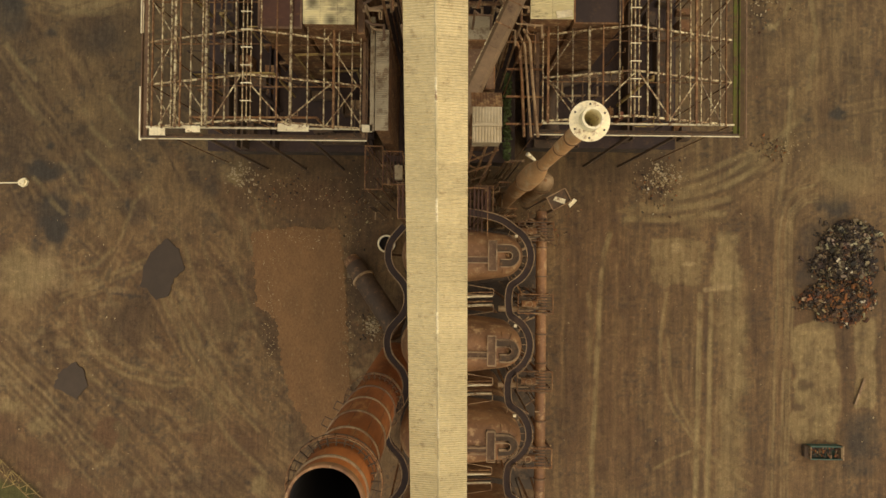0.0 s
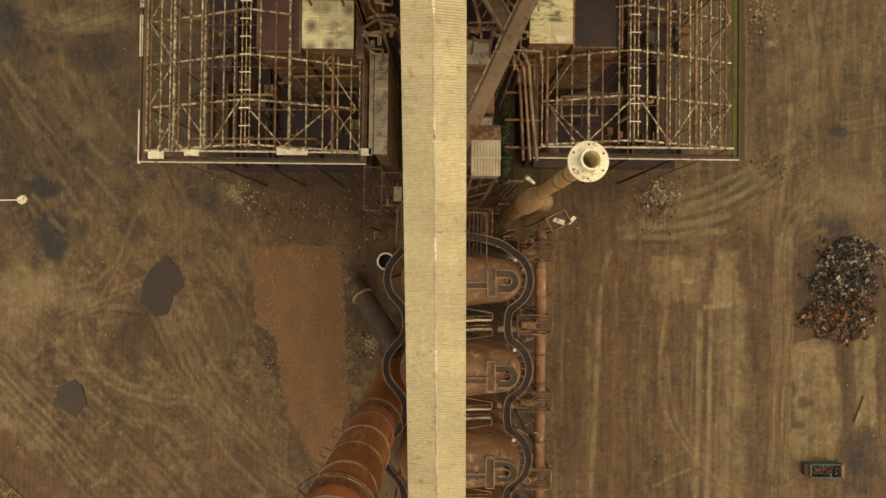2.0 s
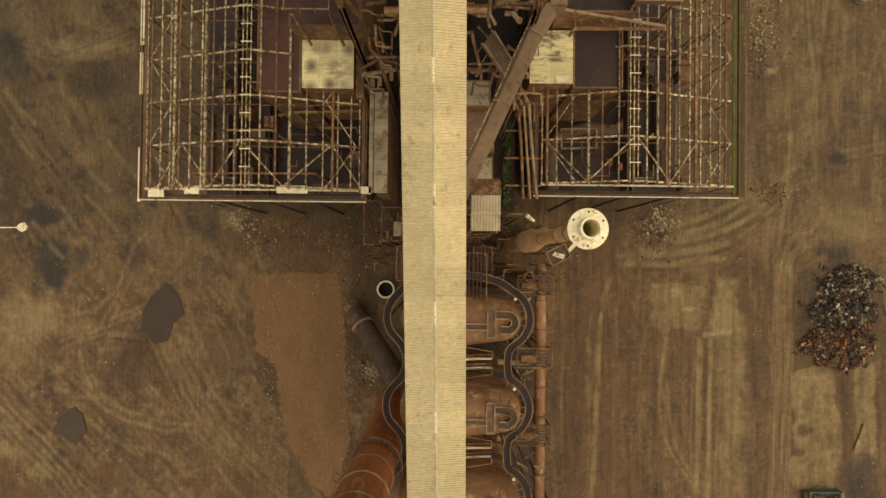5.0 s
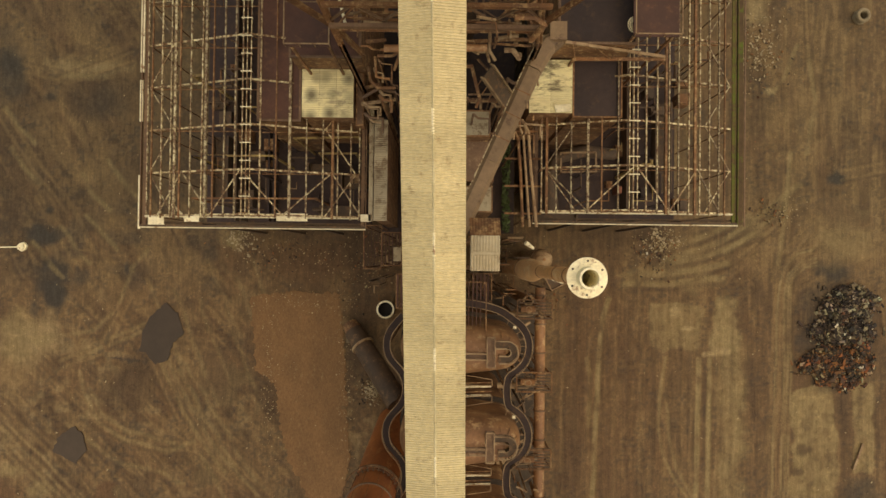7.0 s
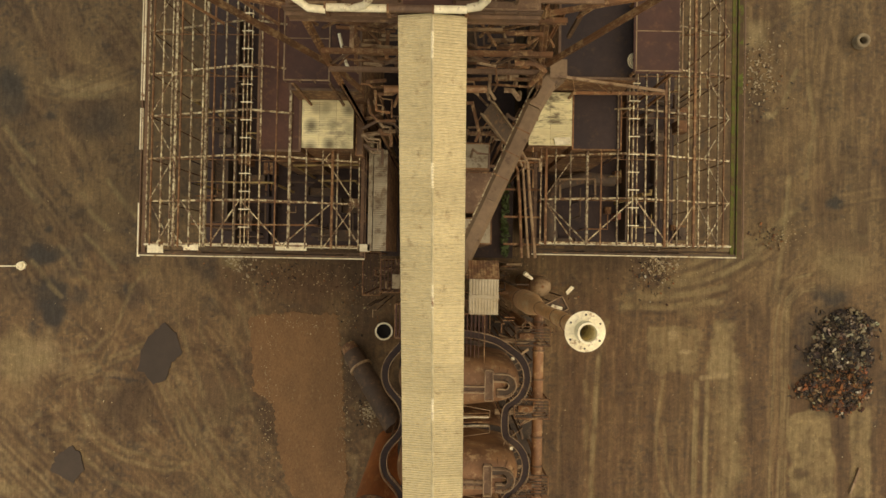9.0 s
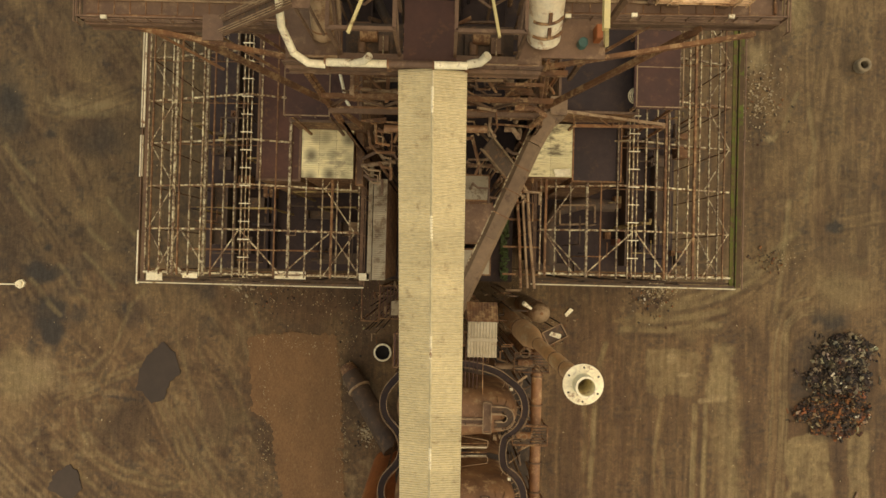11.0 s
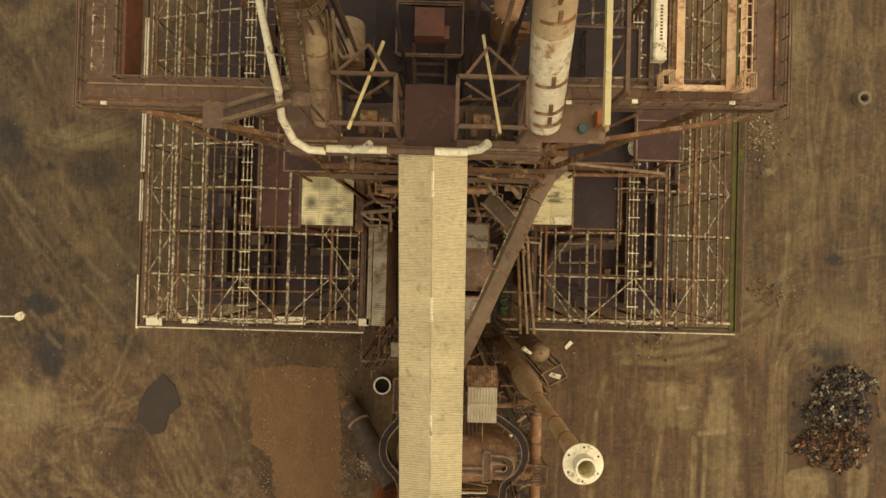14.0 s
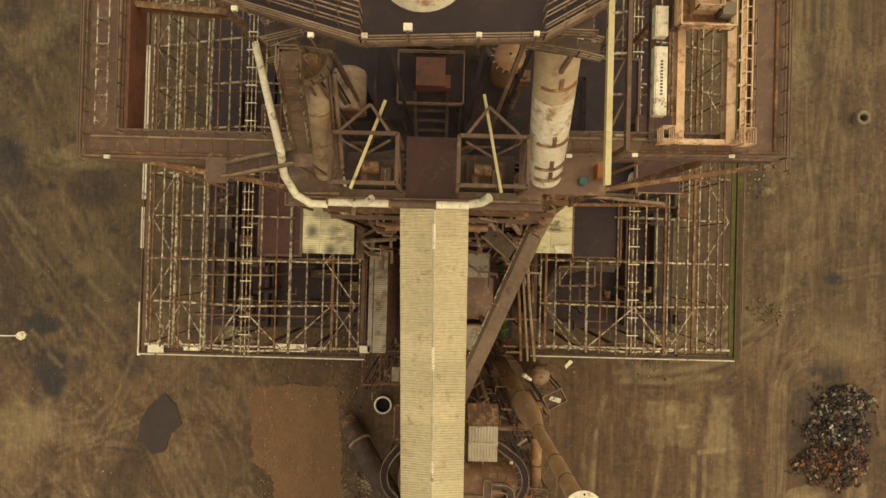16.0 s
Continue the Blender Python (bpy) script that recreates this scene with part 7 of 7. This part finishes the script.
# pale leftovers of sheeting along the eaves
for x0, x1, y0, y1, z in ((-24.12, -19.61, 17.01, 18.08, 37.2), (-37.56, -35.42, 16.78, 17.68, 37), (-42.91, -40.60, 16.31, 17.38, 36.8), (-11.93, -10.45, 17.07, 18.06, 37)):
    single("sheeting_scrap", Shape().box(x0, x1, y0, y1, z - 0.04, z).beam((x0, y0, z - 0.1), (x1, y0, z - 0.1), 0.1, 0.25), M_pale, "pale scrap of sheeting remaining on the eaves", "sheet", group="sheeting scraps")
single("fallen_flashing", Shape().beam((-39.24, 19.26, 37.40), (-37.31, 17.17, 37.20), 0.35, 0.06), M_pale, "bent strip of white flashing on the frame", "flashing")
for ya, yb, w in ((38.74, 61.54, 0.55), (31.47, 37.57, 0.4), (15.66, 23.56, 0.3)):
    single("eaves_flashing", Shape().box(-44.75, -44.75 + w, ya, yb, 35.8, 36.05).box(-44.78, -44.72, ya, yb, 35.4, 36.05), M_pale, "pale eaves flashing along the cast house", "flashing", group="eaves flashings")

# ---- cabin and platforms beside the gallery ----
cab = thing("sheeted_cabin", "small corrugated cabin on a steel tower beside the gallery", "cabin", (4.4, 12.4, 0))
x0, x1, y0, y1 = 2.95, 5.95, 10.6, 14.2
ym = (y0 + y1) / 2
M_cabin = surf("buff_cabin_sheet", (0.52, 0.45, 0.29), (0.4, 0.33, 0.2), (0.25, 0.17, 0.09), 0.3, 0.6, big=0.4, fine=2.0, vary=0.12)
sheet_roof("roof_sheet", cab, x0, x1, y0, ym - 0.03, 65.3, M_cabin, "y", 0.3, 1)
sheet_roof("roof_sheet", cab, x0, x1, ym + 0.03, y1, 65.42, M_cabin, "y", 0.3, 1, rise=0.05)
sheet_roof("lean_to_sheet", cab, x0 - 0.1, x1 + 0.1, y1 + 0.02, y1 + 1.9, 63.6, M_rust, "y", 0.3, 1, rise=1.7)
part("ridge_flashing", Shape().box(x0, x1, ym - 0.18, ym + 0.18, 65.46, 65.56), M_cabin, cab)
part("walls", Shape().box(x0 + 0.1, x1 - 0.1, y0 + 0.1, y1 - 0.1, 62.4, 65.25), M_cabin, cab)
for x in (x0 + 0.2, x1 - 0.2):
    for y in (y0 + 0.2, y1 - 0.2):
        part("leg", Shape().beam((x, y, 0), (x, y, 62.4), 0.3), M_rust, cab)
for k in range(5):
    z = 8 + k * 11
    part("tower_brace", Shape().beam((x0, y0, z), (x1, y0, z + 9), 0.18).beam((x1, y1, z), (x0, y1, z + 9), 0.18), M_rust, cab)
def railed(x0, x1, y0, y1, z, label, legs=True, bar=0.47):
    p = thing("service_platform", label, "platform", ((x0 + x1) / 2, (y0 + y1) / 2, 0), group="service platforms")
    for k in range(int((x1 - x0) / 0.55)):
        part("grating_bar", Shape().box(x0 + k * 0.55, x0 + k * 0.55 + bar, y0, y1, z - 0.12, z), M_roofbrown, p)
    for a, b in (((x0, y0), (x1, y0)), ((x1, y0), (x1, y1)), ((x1, y1), (x0, y1)), ((x0, y1), (x0, y0))):
        part("guard_rail", Shape().rail([(*a, z), (*b, z)], 1.1, 1.5, 0.045), M_rust, p)
    if legs:
        for a in ((x0 + 0.2, y0 + 0.2), (x1 - 0.2, y0 + 0.2), (x1 - 0.2, y1 - 0.2), (x0 + 0.2, y1 - 0.2)):
            part("leg", Shape().beam((*a, 0), (*a, z - 0.15), 0.25), M_rust, p)
railed(-6.6, -4.4, 4.50, 9.46, 36, "small railed platform beside the gallery legs", bar=0.25)
railed(3.2, 6.2, 1.2, 8.59, 40.3, "railed platform leading to the stove dome", bar=0.12)
railed(4.6, 7.4, 5.2, 9.6, 34.0, "railed platform north of the stoves", bar=0.3)
railed(-12.90, -10.01, 9.96, 17.06, 24, "small steel stair tower beside the cast house", bar=0.1)
railed(-9.81, -6.51, 10.58, 15.89, 26, "low railed platform under the gallery", bar=0.15)
single("pale_cabinet", Shape().box(-7.79, -6.53, 11.28, 13.53, 26.0, 28.0).box(-7.79 + 0.1, -6.53 - 0.1, 11.28 + 0.1, 13.53 - 0.1, 28, 28.08), M_grimy, "pale switch cabinet under the gallery", "cabinet")

# ---- yard things round the stoves ----
cx, cy = (-11.21, 1.55)
pipe_end = thing("standpipe", "wide open steel pipe standing in the mud", "pipe", (cx, cy, 0))
part("shell", Shape().lathe(cx, cy, [(1.65, -0.2), (1.65, 2.5)], 36), M_rust, pipe_end, smooth=True)
part("lip", Shape().lathe(cx, cy, [(1.65, 2.5), (1.78, 2.5), (1.78, 2.7), (1.42, 2.7)], 36), M_pale, pipe_end)
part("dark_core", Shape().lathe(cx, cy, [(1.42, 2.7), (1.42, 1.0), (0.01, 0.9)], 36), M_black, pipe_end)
cx, cy = (14.67, 4.85)
pipe_end = thing("standpipe", "open vent pipe standing beside the stoves", "pipe", (cx, cy, 0))
part("shell", Shape().lathe(cx, cy, [(0.85, -0.2), (0.85, 21)], 28), M_rust, pipe_end, smooth=True)
part("lip", Shape().lathe(cx, cy, [(0.85, 21), (0.9, 21), (0.9, 21.2), (0.62, 21.2), (0.62, 17), (0.01, 17)], 28), M_old, pipe_end)
part("dark_core", Shape().lathe(cx, cy, [(0.61, 17.1), (0.01, 17.15)], 16), M_black, pipe_end)
flue = thing("flue_duct", "dark soot-stained flue duct rising towards the chimney", "duct", (-16, -8, 0))
M_flue = surf("soot_stained_steel", (0.07, 0.045, 0.027), (0.11, 0.066, 0.034), (0.2, 0.115, 0.055), 0.3, 0.7, big=0.2, fine=1.6)
a, b = Vector((-17.4, -2.8, 2.4)), Vector((-8.02, -15.23, 10.00))
part("barrel", Shape().tube([a, a.lerp(b, 0.25), b], [1.9, 2.0, 2.15], 32), M_flue, flue, smooth=True)
part("collar", Shape().tube([a.lerp(b, 0.2), a.lerp(b, 0.225)], 2.3, 32), M_old, flue)
part("stub", Shape().tube([a + (a - b) * 0.1, a], [1.5, 1.7], 24), M_rust, flue)
part("saddle", Shape().box(a.x - 1.6, a.x + 1.6, a.y - 2.5, a.y - 1.5, -0.3, 1.6), M_concrete, flue)
cx, cy = (16.78, 11.82)
tk = thing("round_tank", "dull grey dome-topped tank beside the flare stack", "tank", (cx, cy, 0))
part("shell", Shape().lathe(cx, cy, [(1.75, -0.2), (1.75, 22), (1.6, 23), (1.1, 23.8), (0.4, 24.2), (0.03, 24.25)], 32), M_old, tk, smooth=True)
part("nozzle", Shape().lathe(cx, cy, [(0.25, 24), (0.25, 24.5), (0.01, 24.5)], 12), M_rust, tk)
part("band", Shape().lathe(cx, cy, [(1.75, 20), (1.85, 20), (1.85, 20.3), (1.75, 20.3)], 32), M_rust, tk)

# low pipework round the flare stack foot and beside the gallery legs
q = random.Random(52)
for k in range(64):
    if k % 2:
        x, y, z = q.uniform(-12.5, -3.5), q.uniform(6.5, 15.8), q.uniform(3, 24)
    else:
        x, y, z = q.uniform(6.5, 14.5), q.uniform(4.5, 16.0), q.uniform(3, 30)
    dx, dy = q.uniform(-2.6, 2.6), q.uniform(-1.6, 1.6)
    if q.random() < 0.55:
        single("yard_pipe", Shape().tube([(x, y, 0), (x, y, z), (x + dx, y, z), (x + dx, y + dy, z)], q.choice((0.08, 0.12, 0.2)), 8), q.choice((M_rust, M_dark, M_old)), "rusty upright pipe with bends by the gallery", "pipe", group="upright yard pipes", smooth=True)
    else:
        single("pipe_rack", Shape().beam((x, y, 0), (x, y, z), 0.16).beam((x, y, z), (x + dx * 1.4, y, z), 0.16).beam((x + dx * 1.4, y, z), (x + dx * 1.4, y, 0), 0.16), q.choice((M_rust, M_dark, M_old)), "slender rusty pipe rack by the gallery", "pipe rack", group="yard pipe racks")
tray = thing("debris_tray", "rectangular steel tray on legs beside the round tank", "tray", (18.8, 8.6, 0))
corners = [Vector((18.8, 8.6)) + Vector((x * 0.88 - y * 0.47, x * 0.47 + y * 0.88)) for x, y in ((-1.7, -1.15), (1.7, -1.15), (1.7, 1.15), (-1.7, 1.15))]
for a, b in zip(corners, corners[1:] + corners[:1]):
    part("rim", Shape().beam((*a, 25.6), (*b, 25.6), 0.14, 0.4), M_old, tray)
    part("leg", Shape().beam((*a, 0), (*a, 25.4), 0.2), M_dark, tray)
part("base", Shape().prism([tuple(c) for c in corners], 25.3, 25.42), M_dark, tray)

# ---- things lying in the yard ----
def chunk(r, c, size):
    """A skewed block of scrap at c."""
    a, b = r.uniform(0, 6.28), r.uniform(-0.7, 0.7)
    m = Euler((b, r.uniform(-0.7, 0.7), a)).to_matrix()
    sx, sy, sz = size * r.uniform(0.4, 1.6), size * r.uniform(0.3, 0.9), size * r.uniform(0.08, 0.5)
    pts = [(-sx, -sy, -sz), (sx, -sy * 0.8, -sz), (sx * 0.8, sy, -sz), (-sx, sy * 0.9, -sz), (-sx * 0.9, -sy, sz), (sx, -sy, sz * 0.7), (sx * 0.9, sy * 0.8, sz), (-sx * 0.7, sy, sz)]
    return [Vector(c) + m @ Vector(p) for p in pts]


M_scrap = bpy.data.materials.new("mixed_scrap")
M_scrap.use_nodes = True
sn, sl = M_scrap.node_tree.nodes, M_scrap.node_tree.links
geo, ramp = sn.new("ShaderNodeNewGeometry"), sn.new("ShaderNodeValToRGB")
ramp.color_ramp.interpolation = "CONSTANT"
stops = [(0, (0.05, 0.035, 0.022)), (0.3, (0.12, 0.06, 0.03)), (0.5, (0.09, 0.07, 0.045)), (0.6, (0.24, 0.1, 0.036)), (0.7, (0.2, 0.12, 0.055)), (0.83, (0.34, 0.13, 0.04)), (0.93, (0.4, 0.3, 0.16)), (0.985, (0.7, 0.62, 0.42))]
while len(ramp.color_ramp.elements) < len(stops):
    ramp.color_ramp.elements.new(0.5)
for e, (p, c) in zip(ramp.color_ramp.elements, stops):
    e.position, e.color = p, (*c, 1)
sl.new(geo.outputs["Random Per Island"], ramp.inputs["Fac"])
grit = sn.new("ShaderNodeTexNoise")
grit.inputs["Scale"].default_value = 6.0
tone = sn.new("ShaderNodeMix")
tone.data_type, tone.blend_type = "RGBA", "MULTIPLY"
tone.inputs[0].default_value = 0.5
sl.new(ramp.outputs["Color"], tone.inputs[6])
sl.new(grit.outputs["Color"], tone.inputs[7])
sl.new(tone.outputs[2], sn["Principled BSDF"].inputs["Base Color"])
sn["Principled BSDF"].inputs["Roughness"].default_value = 0.8

r = random.Random(11)
M_rubbish = M_scrap.copy()
M_rubbish.name = "dark_mixed_scrap"
for n in M_rubbish.node_tree.nodes:
    if n.type == "VALTORGB":
        for e, (p, c) in zip(n.color_ramp.elements, ((0, (0.035, 0.026, 0.018)), (0.34, (0.075, 0.05, 0.03)), (0.58, (0.13, 0.095, 0.055)), (0.72, (0.21, 0.165, 0.095)), (0.84, (0.33, 0.27, 0.16)), (0.92, (0.17, 0.08, 0.035)), (0.96, (0.48, 0.41, 0.26)), (0.99, (0.75, 0.68, 0.48)))):
            e.position, e.color = p, (*c, 1)
for label, mat, lobes, tall in (("dark heap of mixed scrap, sheet and rubble", M_rubbish, ((81.0, 3.2, 5.9, 4.6), (81.3, -2.2, 6.6, 4.2)), 2.4), ("rusty orange heap of small scrap iron", M_scrap, ((79.6, -8.6, 6.9, 4.9), (83.3, -6.5, 3.6, 5.0)), 2.2)):
    def mound(x, y):
        d = min(math.hypot((x - cx) / rx, (y - cy) / ry) for cx, cy, rx, ry in lobes) + 0.45 * noise.noise((x * 0.3, y * 0.3, 3.0)) + 0.2 * noise.noise((x * 0.9, y * 0.9, 5.0))
        return max(0.0, 1 - d * d) * tall * (0.75 + 0.6 * noise.noise((x * 0.5, y * 0.5, 1.0))), d
    heap = thing("scrap_heap", label, "scrap heap", (lobes[0][0], lobes[0][1], 0), group="scrap heaps")
    core = Shape()
    n = 60
    xs = [70 + 20 * i / n for i in range(n + 1)]
    ys = [-17 + 28 * i / n for i in range(n + 1)]
    core.v = [(x, y, mound(x, y)[0] - 0.25) for y in ys for x in xs]
    core.f = [(j * (n + 1) + i, j * (n + 1) + i + 1, (j + 1) * (n + 1) + i + 1, (j + 1) * (n + 1) + i) for j in range(n) for i in range(n) if max(core.v[j * (n + 1) + i][2], core.v[(j + 1) * (n + 1) + i + 1][2]) > -0.24]
    part("core", core, M_floor, heap, "dark dirt between the scrap")
    pile = Shape()
    for k in range(6200):
        x, y = r.uniform(70.5, 90), r.uniform(-17, 11)
        h, d = mound(x, y)
        if d < 1.0 or (d < 1.2 and r.random() < 0.12):
            pile.hexa(chunk(r, (x, y, h + r.uniform(-0.15, 0.3)), r.choice((0.12, 0.16, 0.2, 0.26, 0.34, 0.5))))
    tagged(part("scrap", pile, mat, heap), kind="stuff")
skip = thing("skip_container", "dark green open skip filled with rubbish", "skip", (76.3, -38.9, 0))
cx, cy = 76.3, -38.9
a = 0.02
for x0, x1, y0, y1 in ((-3.1, 3.1, -1.3, -1.2), (-3.1, 3.1, 1.2, 1.3), (-3.1, -3.0, -1.2, 1.2), (3.0, 3.1, -1.2, 1.2)):
    part("side", Shape().box(cx + x0, cx + x1, cy + y0, cy + y1, 0.1, 1.9).box(cx + x0 - 0.05, cx + x1 + 0.05, cy + y0 - 0.05, cy + y1 + 0.05, 1.8, 1.95), M_old if y0 < 0 < y1 else M_green, skip)
part("base", Shape().box(cx - 3, cx + 3, cy - 1.2, cy + 1.2, 0.1, 0.3), M_green, skip)
part("tailgate", Shape().box(cx + 3.2, cx + 3.4, cy - 1.4, cy + 1.4, 0.1, 2.1), M_old, skip, "buff steel tailgate")
part("hook_frame", Shape().box(cx - 3.9, cx - 3.1, cy - 1.1, cy + 1.1, 0.1, 1.2), M_dark, skip)
fill = Shape()
for k in range(140):
    fill.hexa(chunk(r, (cx + r.uniform(-2.7, 2.7), cy + r.uniform(-0.95, 0.95), 1.2 + r.uniform(0, 0.4)), r.choice((0.14, 0.2, 0.3))))
tagged(single("rubbish", fill, M_scrap, "mixed rubbish filling the skip", "rubbish", kind="stuff"))
# pale sack with a pole, tyre stack, plank, rubble
single("white_sack", Shape().prism([(-85.8, 12.7), (-85.0, 12.2), (-84.2, 12.6), (-83.9, 13.4), (-84.5, 14.1), (-85.3, 13.9), (-85.9, 13.4)], -0.1, 0.5).prism([(-85.3, 12.9), (-84.8, 12.6), (-84.3, 13.0), (-84.4, 13.6), (-85.0, 13.7)], 0.5, 0.95), M_pale, "bulging white sack lying on the mud", "sack", smooth=True)
single("pole", Shape().tube([(-90.0, 13.0, 0.35), (-85.4, 13.1, 0.4)], 0.12, 8), M_pale, "thin pale pole beside the sack", "pole")
tyre = thing("tyre_stack", "ring of mud-covered old tyres", "tyres", (83.9, 61.6, 0))
for k in range(3):
    ring = [(83.9 + 1.1 * math.cos(6.28318 * i / 24), 61.6 + 1.1 * math.sin(6.28318 * i / 24), 0.4 + 0.6 * k) for i in range(25)]
    part("tyre", Shape().tube(ring, 0.36, 10), M_concrete, tyre, smooth=True)
single("concrete_beam", Shape().beam((82.9, -29.6, 0.35), (84.8, -24.4, 0.35), 0.45, 0.4), M_old, "fallen concrete beam on a slab", "beam")
def litter(name, label, spots, count, seed, sizes, cat):
    q = random.Random(seed)
    s = Shape()
    for cx, cy, rx, ry in spots:
        for k in range(count):
            s.hexa(chunk(q, (cx + q.gauss(0, rx), cy + q.gauss(0, ry), 0.12), q.choice(sizes)))
    single(name, s, M_scrap, label, cat, kind="stuff")
litter("rubble", "scattered broken rubble and scrap on the mud", ((-33, 11.5, 5, 2.2), (-16, 9, 3, 4), (-14.5, -15, 1.2, 1.6), (43.5, 14.5, 2.2, 2), (41, 12, 3, 2), (22, 6, 2.5, 3), (64, 53, 3, 4), (66, 22, 2, 1.5)), 130, 21, (0.06, 0.09, 0.14, 0.22), "rubble")
litter("stones", "small pale stones strewn over the yard", ((-28, -10, 3.5, 10), (-20, -12, 0.7, 10), (-31, -4, 3.5, 4), (-34, -14, 0.8, 6), (-50, -5, 22, 20), (50, -5, 22, 24), (20, -10, 2, 16), (60, 40, 14, 14), (-70, 30, 14, 14)), 110, 22, (0.04, 0.06, 0.08), "stones")
M_speck = surf("pale_speckle", (0.46, 0.38, 0.21), (0.27, 0.2, 0.11), rough=0.9, big=1.0, fine=5)
q = random.Random(44)
s = Shape()
for cx, cy, rx, ry, n in ((18.6, -20, 1.2, 18, 260), (-33, 12, 6, 2.2, 120), (-24, 12, 6, 2, 60), (-28, 3, 6, 1.2, 110), (-19, -12, 0.9, 12, 200), (-34.5, -14, 1.0, 9, 150), (-13.5, -14.5, 0.8, 1.3, 160), (-14, 12, 3, 4, 160), (44, 15.5, 2.4, 1.8, 200), (12, 8, 4, 4, 160), (50, -5, 24, 26, 160), (-60, -10, 20, 24, 160), (80, -35, 6, 8, 16), (64, 55, 3, 5, 120), (70, 22, 1.5, 1.5, 60)):
    for k in range(n):
        s.hexa(chunk(q, (cx + q.gauss(0, rx), cy + q.gauss(0, ry), 0.16), q.choice((0.05, 0.06, 0.08, 0.08, 0.13))))
single("pale_fragments", s, M_speck, "pale fragments of masonry and sheeting strewn about", "fragments", kind="stuff")
M_stone = surf("pale_rubble", (0.4, 0.33, 0.2), (0.28, 0.22, 0.13), rough=0.9, big=1.0, fine=5)
q = random.Random(31)
s = Shape()
for cx, cy, rx, ry, n in ((-14.2, -15.2, 0.9, 1.2, 90), (44.2, 16.0, 1.8, 1.2, 120), (-40.5, 15.0, 1.6, 1.2, 90), (63, 56, 2.5, 3, 160)):
    for k in range(n):
        s.hexa(chunk(q, (cx + q.gauss(0, rx), cy + q.gauss(0, ry), 0.15), q.choice((0.1, 0.16, 0.24))))
single("pale_rubble", s, M_stone, "pale broken masonry tipped in the mud", "rubble", kind="stuff")
for p, a in (((25.91, 10.26, 0.40), 0.8), ((18.9, 8.5, 25.55), -0.3)):
    single("broken_panel", Shape().hexa([Vector(p) + Euler((0.1, 0.05, a)).to_matrix() @ Vector(c) for c in ((-1.0, -0.35, -0.1), (1.0, -0.4, -0.1), (0.9, 0.4, -0.1), (-0.8, 0.35, -0.1), (-1.0, -0.35, 0.05), (1.0, -0.4, 0.05), (0.9, 0.4, 0.05), (-0.8, 0.35, 0.05))]), M_pale, "broken white panel lying by the stoves", "panel", group="broken panels")
# dark pipework and trestles between the stoves and the gas main
for k, cy in enumerate((3.5, -8.6, -21.4, -34.1)):
    br = thing("valve_stand", "rusty valve platform between stove and gas main", "valve stand", (14.5, cy, 0), group="valve stands")
    for i in range(7):
        part("grating_bar", Shape().box(12.6, 18.4, cy - 1.6 + i * 0.5, cy - 1.4 + i * 0.5, 22.0, 22.1), M_dark, br)
    part("guard_rail", Shape().rail([(12.6, cy - 1.6, 22.2), (18.4, cy - 1.6, 22.2), (18.4, cy + 1.6, 22.2), (12.6, cy + 1.6, 22.2), (12.6, cy - 1.6, 22.2)], 1.1, 1.2, 0.05), M_rust, br)
    q = random.Random(k + 70)
    for i in range(7):
        a = Vector((q.uniform(12.8, 18), cy + q.uniform(-2.4, 2.4), q.uniform(19, 23)))
        part("small_pipe", Shape().tube([a, a + Vector((q.uniform(-1.5, 1.5), q.uniform(-1.2, 1.2), 0)), a + Vector((q.uniform(-1.5, 1.5), q.uniform(-1.5, 1.5), -1.5))], q.uniform(0.06, 0.14), 7), q.choice((M_rust, M_dark, M_old)), br)
    part("valve", Shape().tube([(13.2, cy, 22.9), (15.6, cy, 22.9)], 0.55, 16), M_rust, br)
    part("hand_wheel", Shape().tube([(14.4 + 0.5 * math.cos(6.28318 * i / 14), cy + 0.5 * math.sin(6.28318 * i / 14), 23.9) for i in range(15)], 0.06, 6), M_old, br)
    part("branch_pipe", Shape().tube([(9.5, cy - 1.0, 21), (14.5, cy - 1.0, 21), (16.85, cy - 0.4, 20.2)], 0.5, 14), M_old, br)
    for x in (12.8, 18.2):
        part("leg", Shape().beam((x, cy - 1.4, 0), (x, cy - 1.4, 22), 0.25).beam((x, cy + 1.4, 0), (x, cy + 1.4, 22), 0.25), M_rust, br)

# wire fence with a bracing frame at the edge of the grass
edge = thing("lattice_fence", "thin pale steel lattice fence along the grass", "fence", (-89.6, -41.0, 0))
ends = [[Vector((*p, 0.9)) for p in pair_of] for pair_of in (((-89.6, -41.0), (-78.9, -50.5)), ((-89.5, -43.1), (-81.4, -50.6)))]
for a, b in ends:
    part("rail", Shape().beam(a, b, 0.16), M_ochre, edge)
for i in range(7):
    p, q = ends[0][0].lerp(ends[0][1], i / 6), ends[1][0].lerp(ends[1][1], i / 6)
    part("post", Shape().beam((p.x, p.y, -0.2), (p.x, p.y, 0.9), 0.1).beam((q.x, q.y, -0.2), (q.x, q.y, 0.9), 0.1), M_ochre, edge)
    part("cross_bar", Shape().beam(p, q, 0.11), M_ochre, edge)
    if i < 6:
        part("diagonal", Shape().beam(p, ends[1][0].lerp(ends[1][1], (i + 1) / 6), 0.1), M_ochre, edge)
tri = [Vector((*p, 0.9)) for p in ((-85.8, -44.8), (-87.5, -48.1), (-84.1, -46.9))]
for a, b in zip(tri, tri[1:] + tri[:1]):
    part("frame_bar", Shape().beam(a, b, 0.12).beam((a.x, a.y, -0.2), a, 0.1), M_ochre, edge)
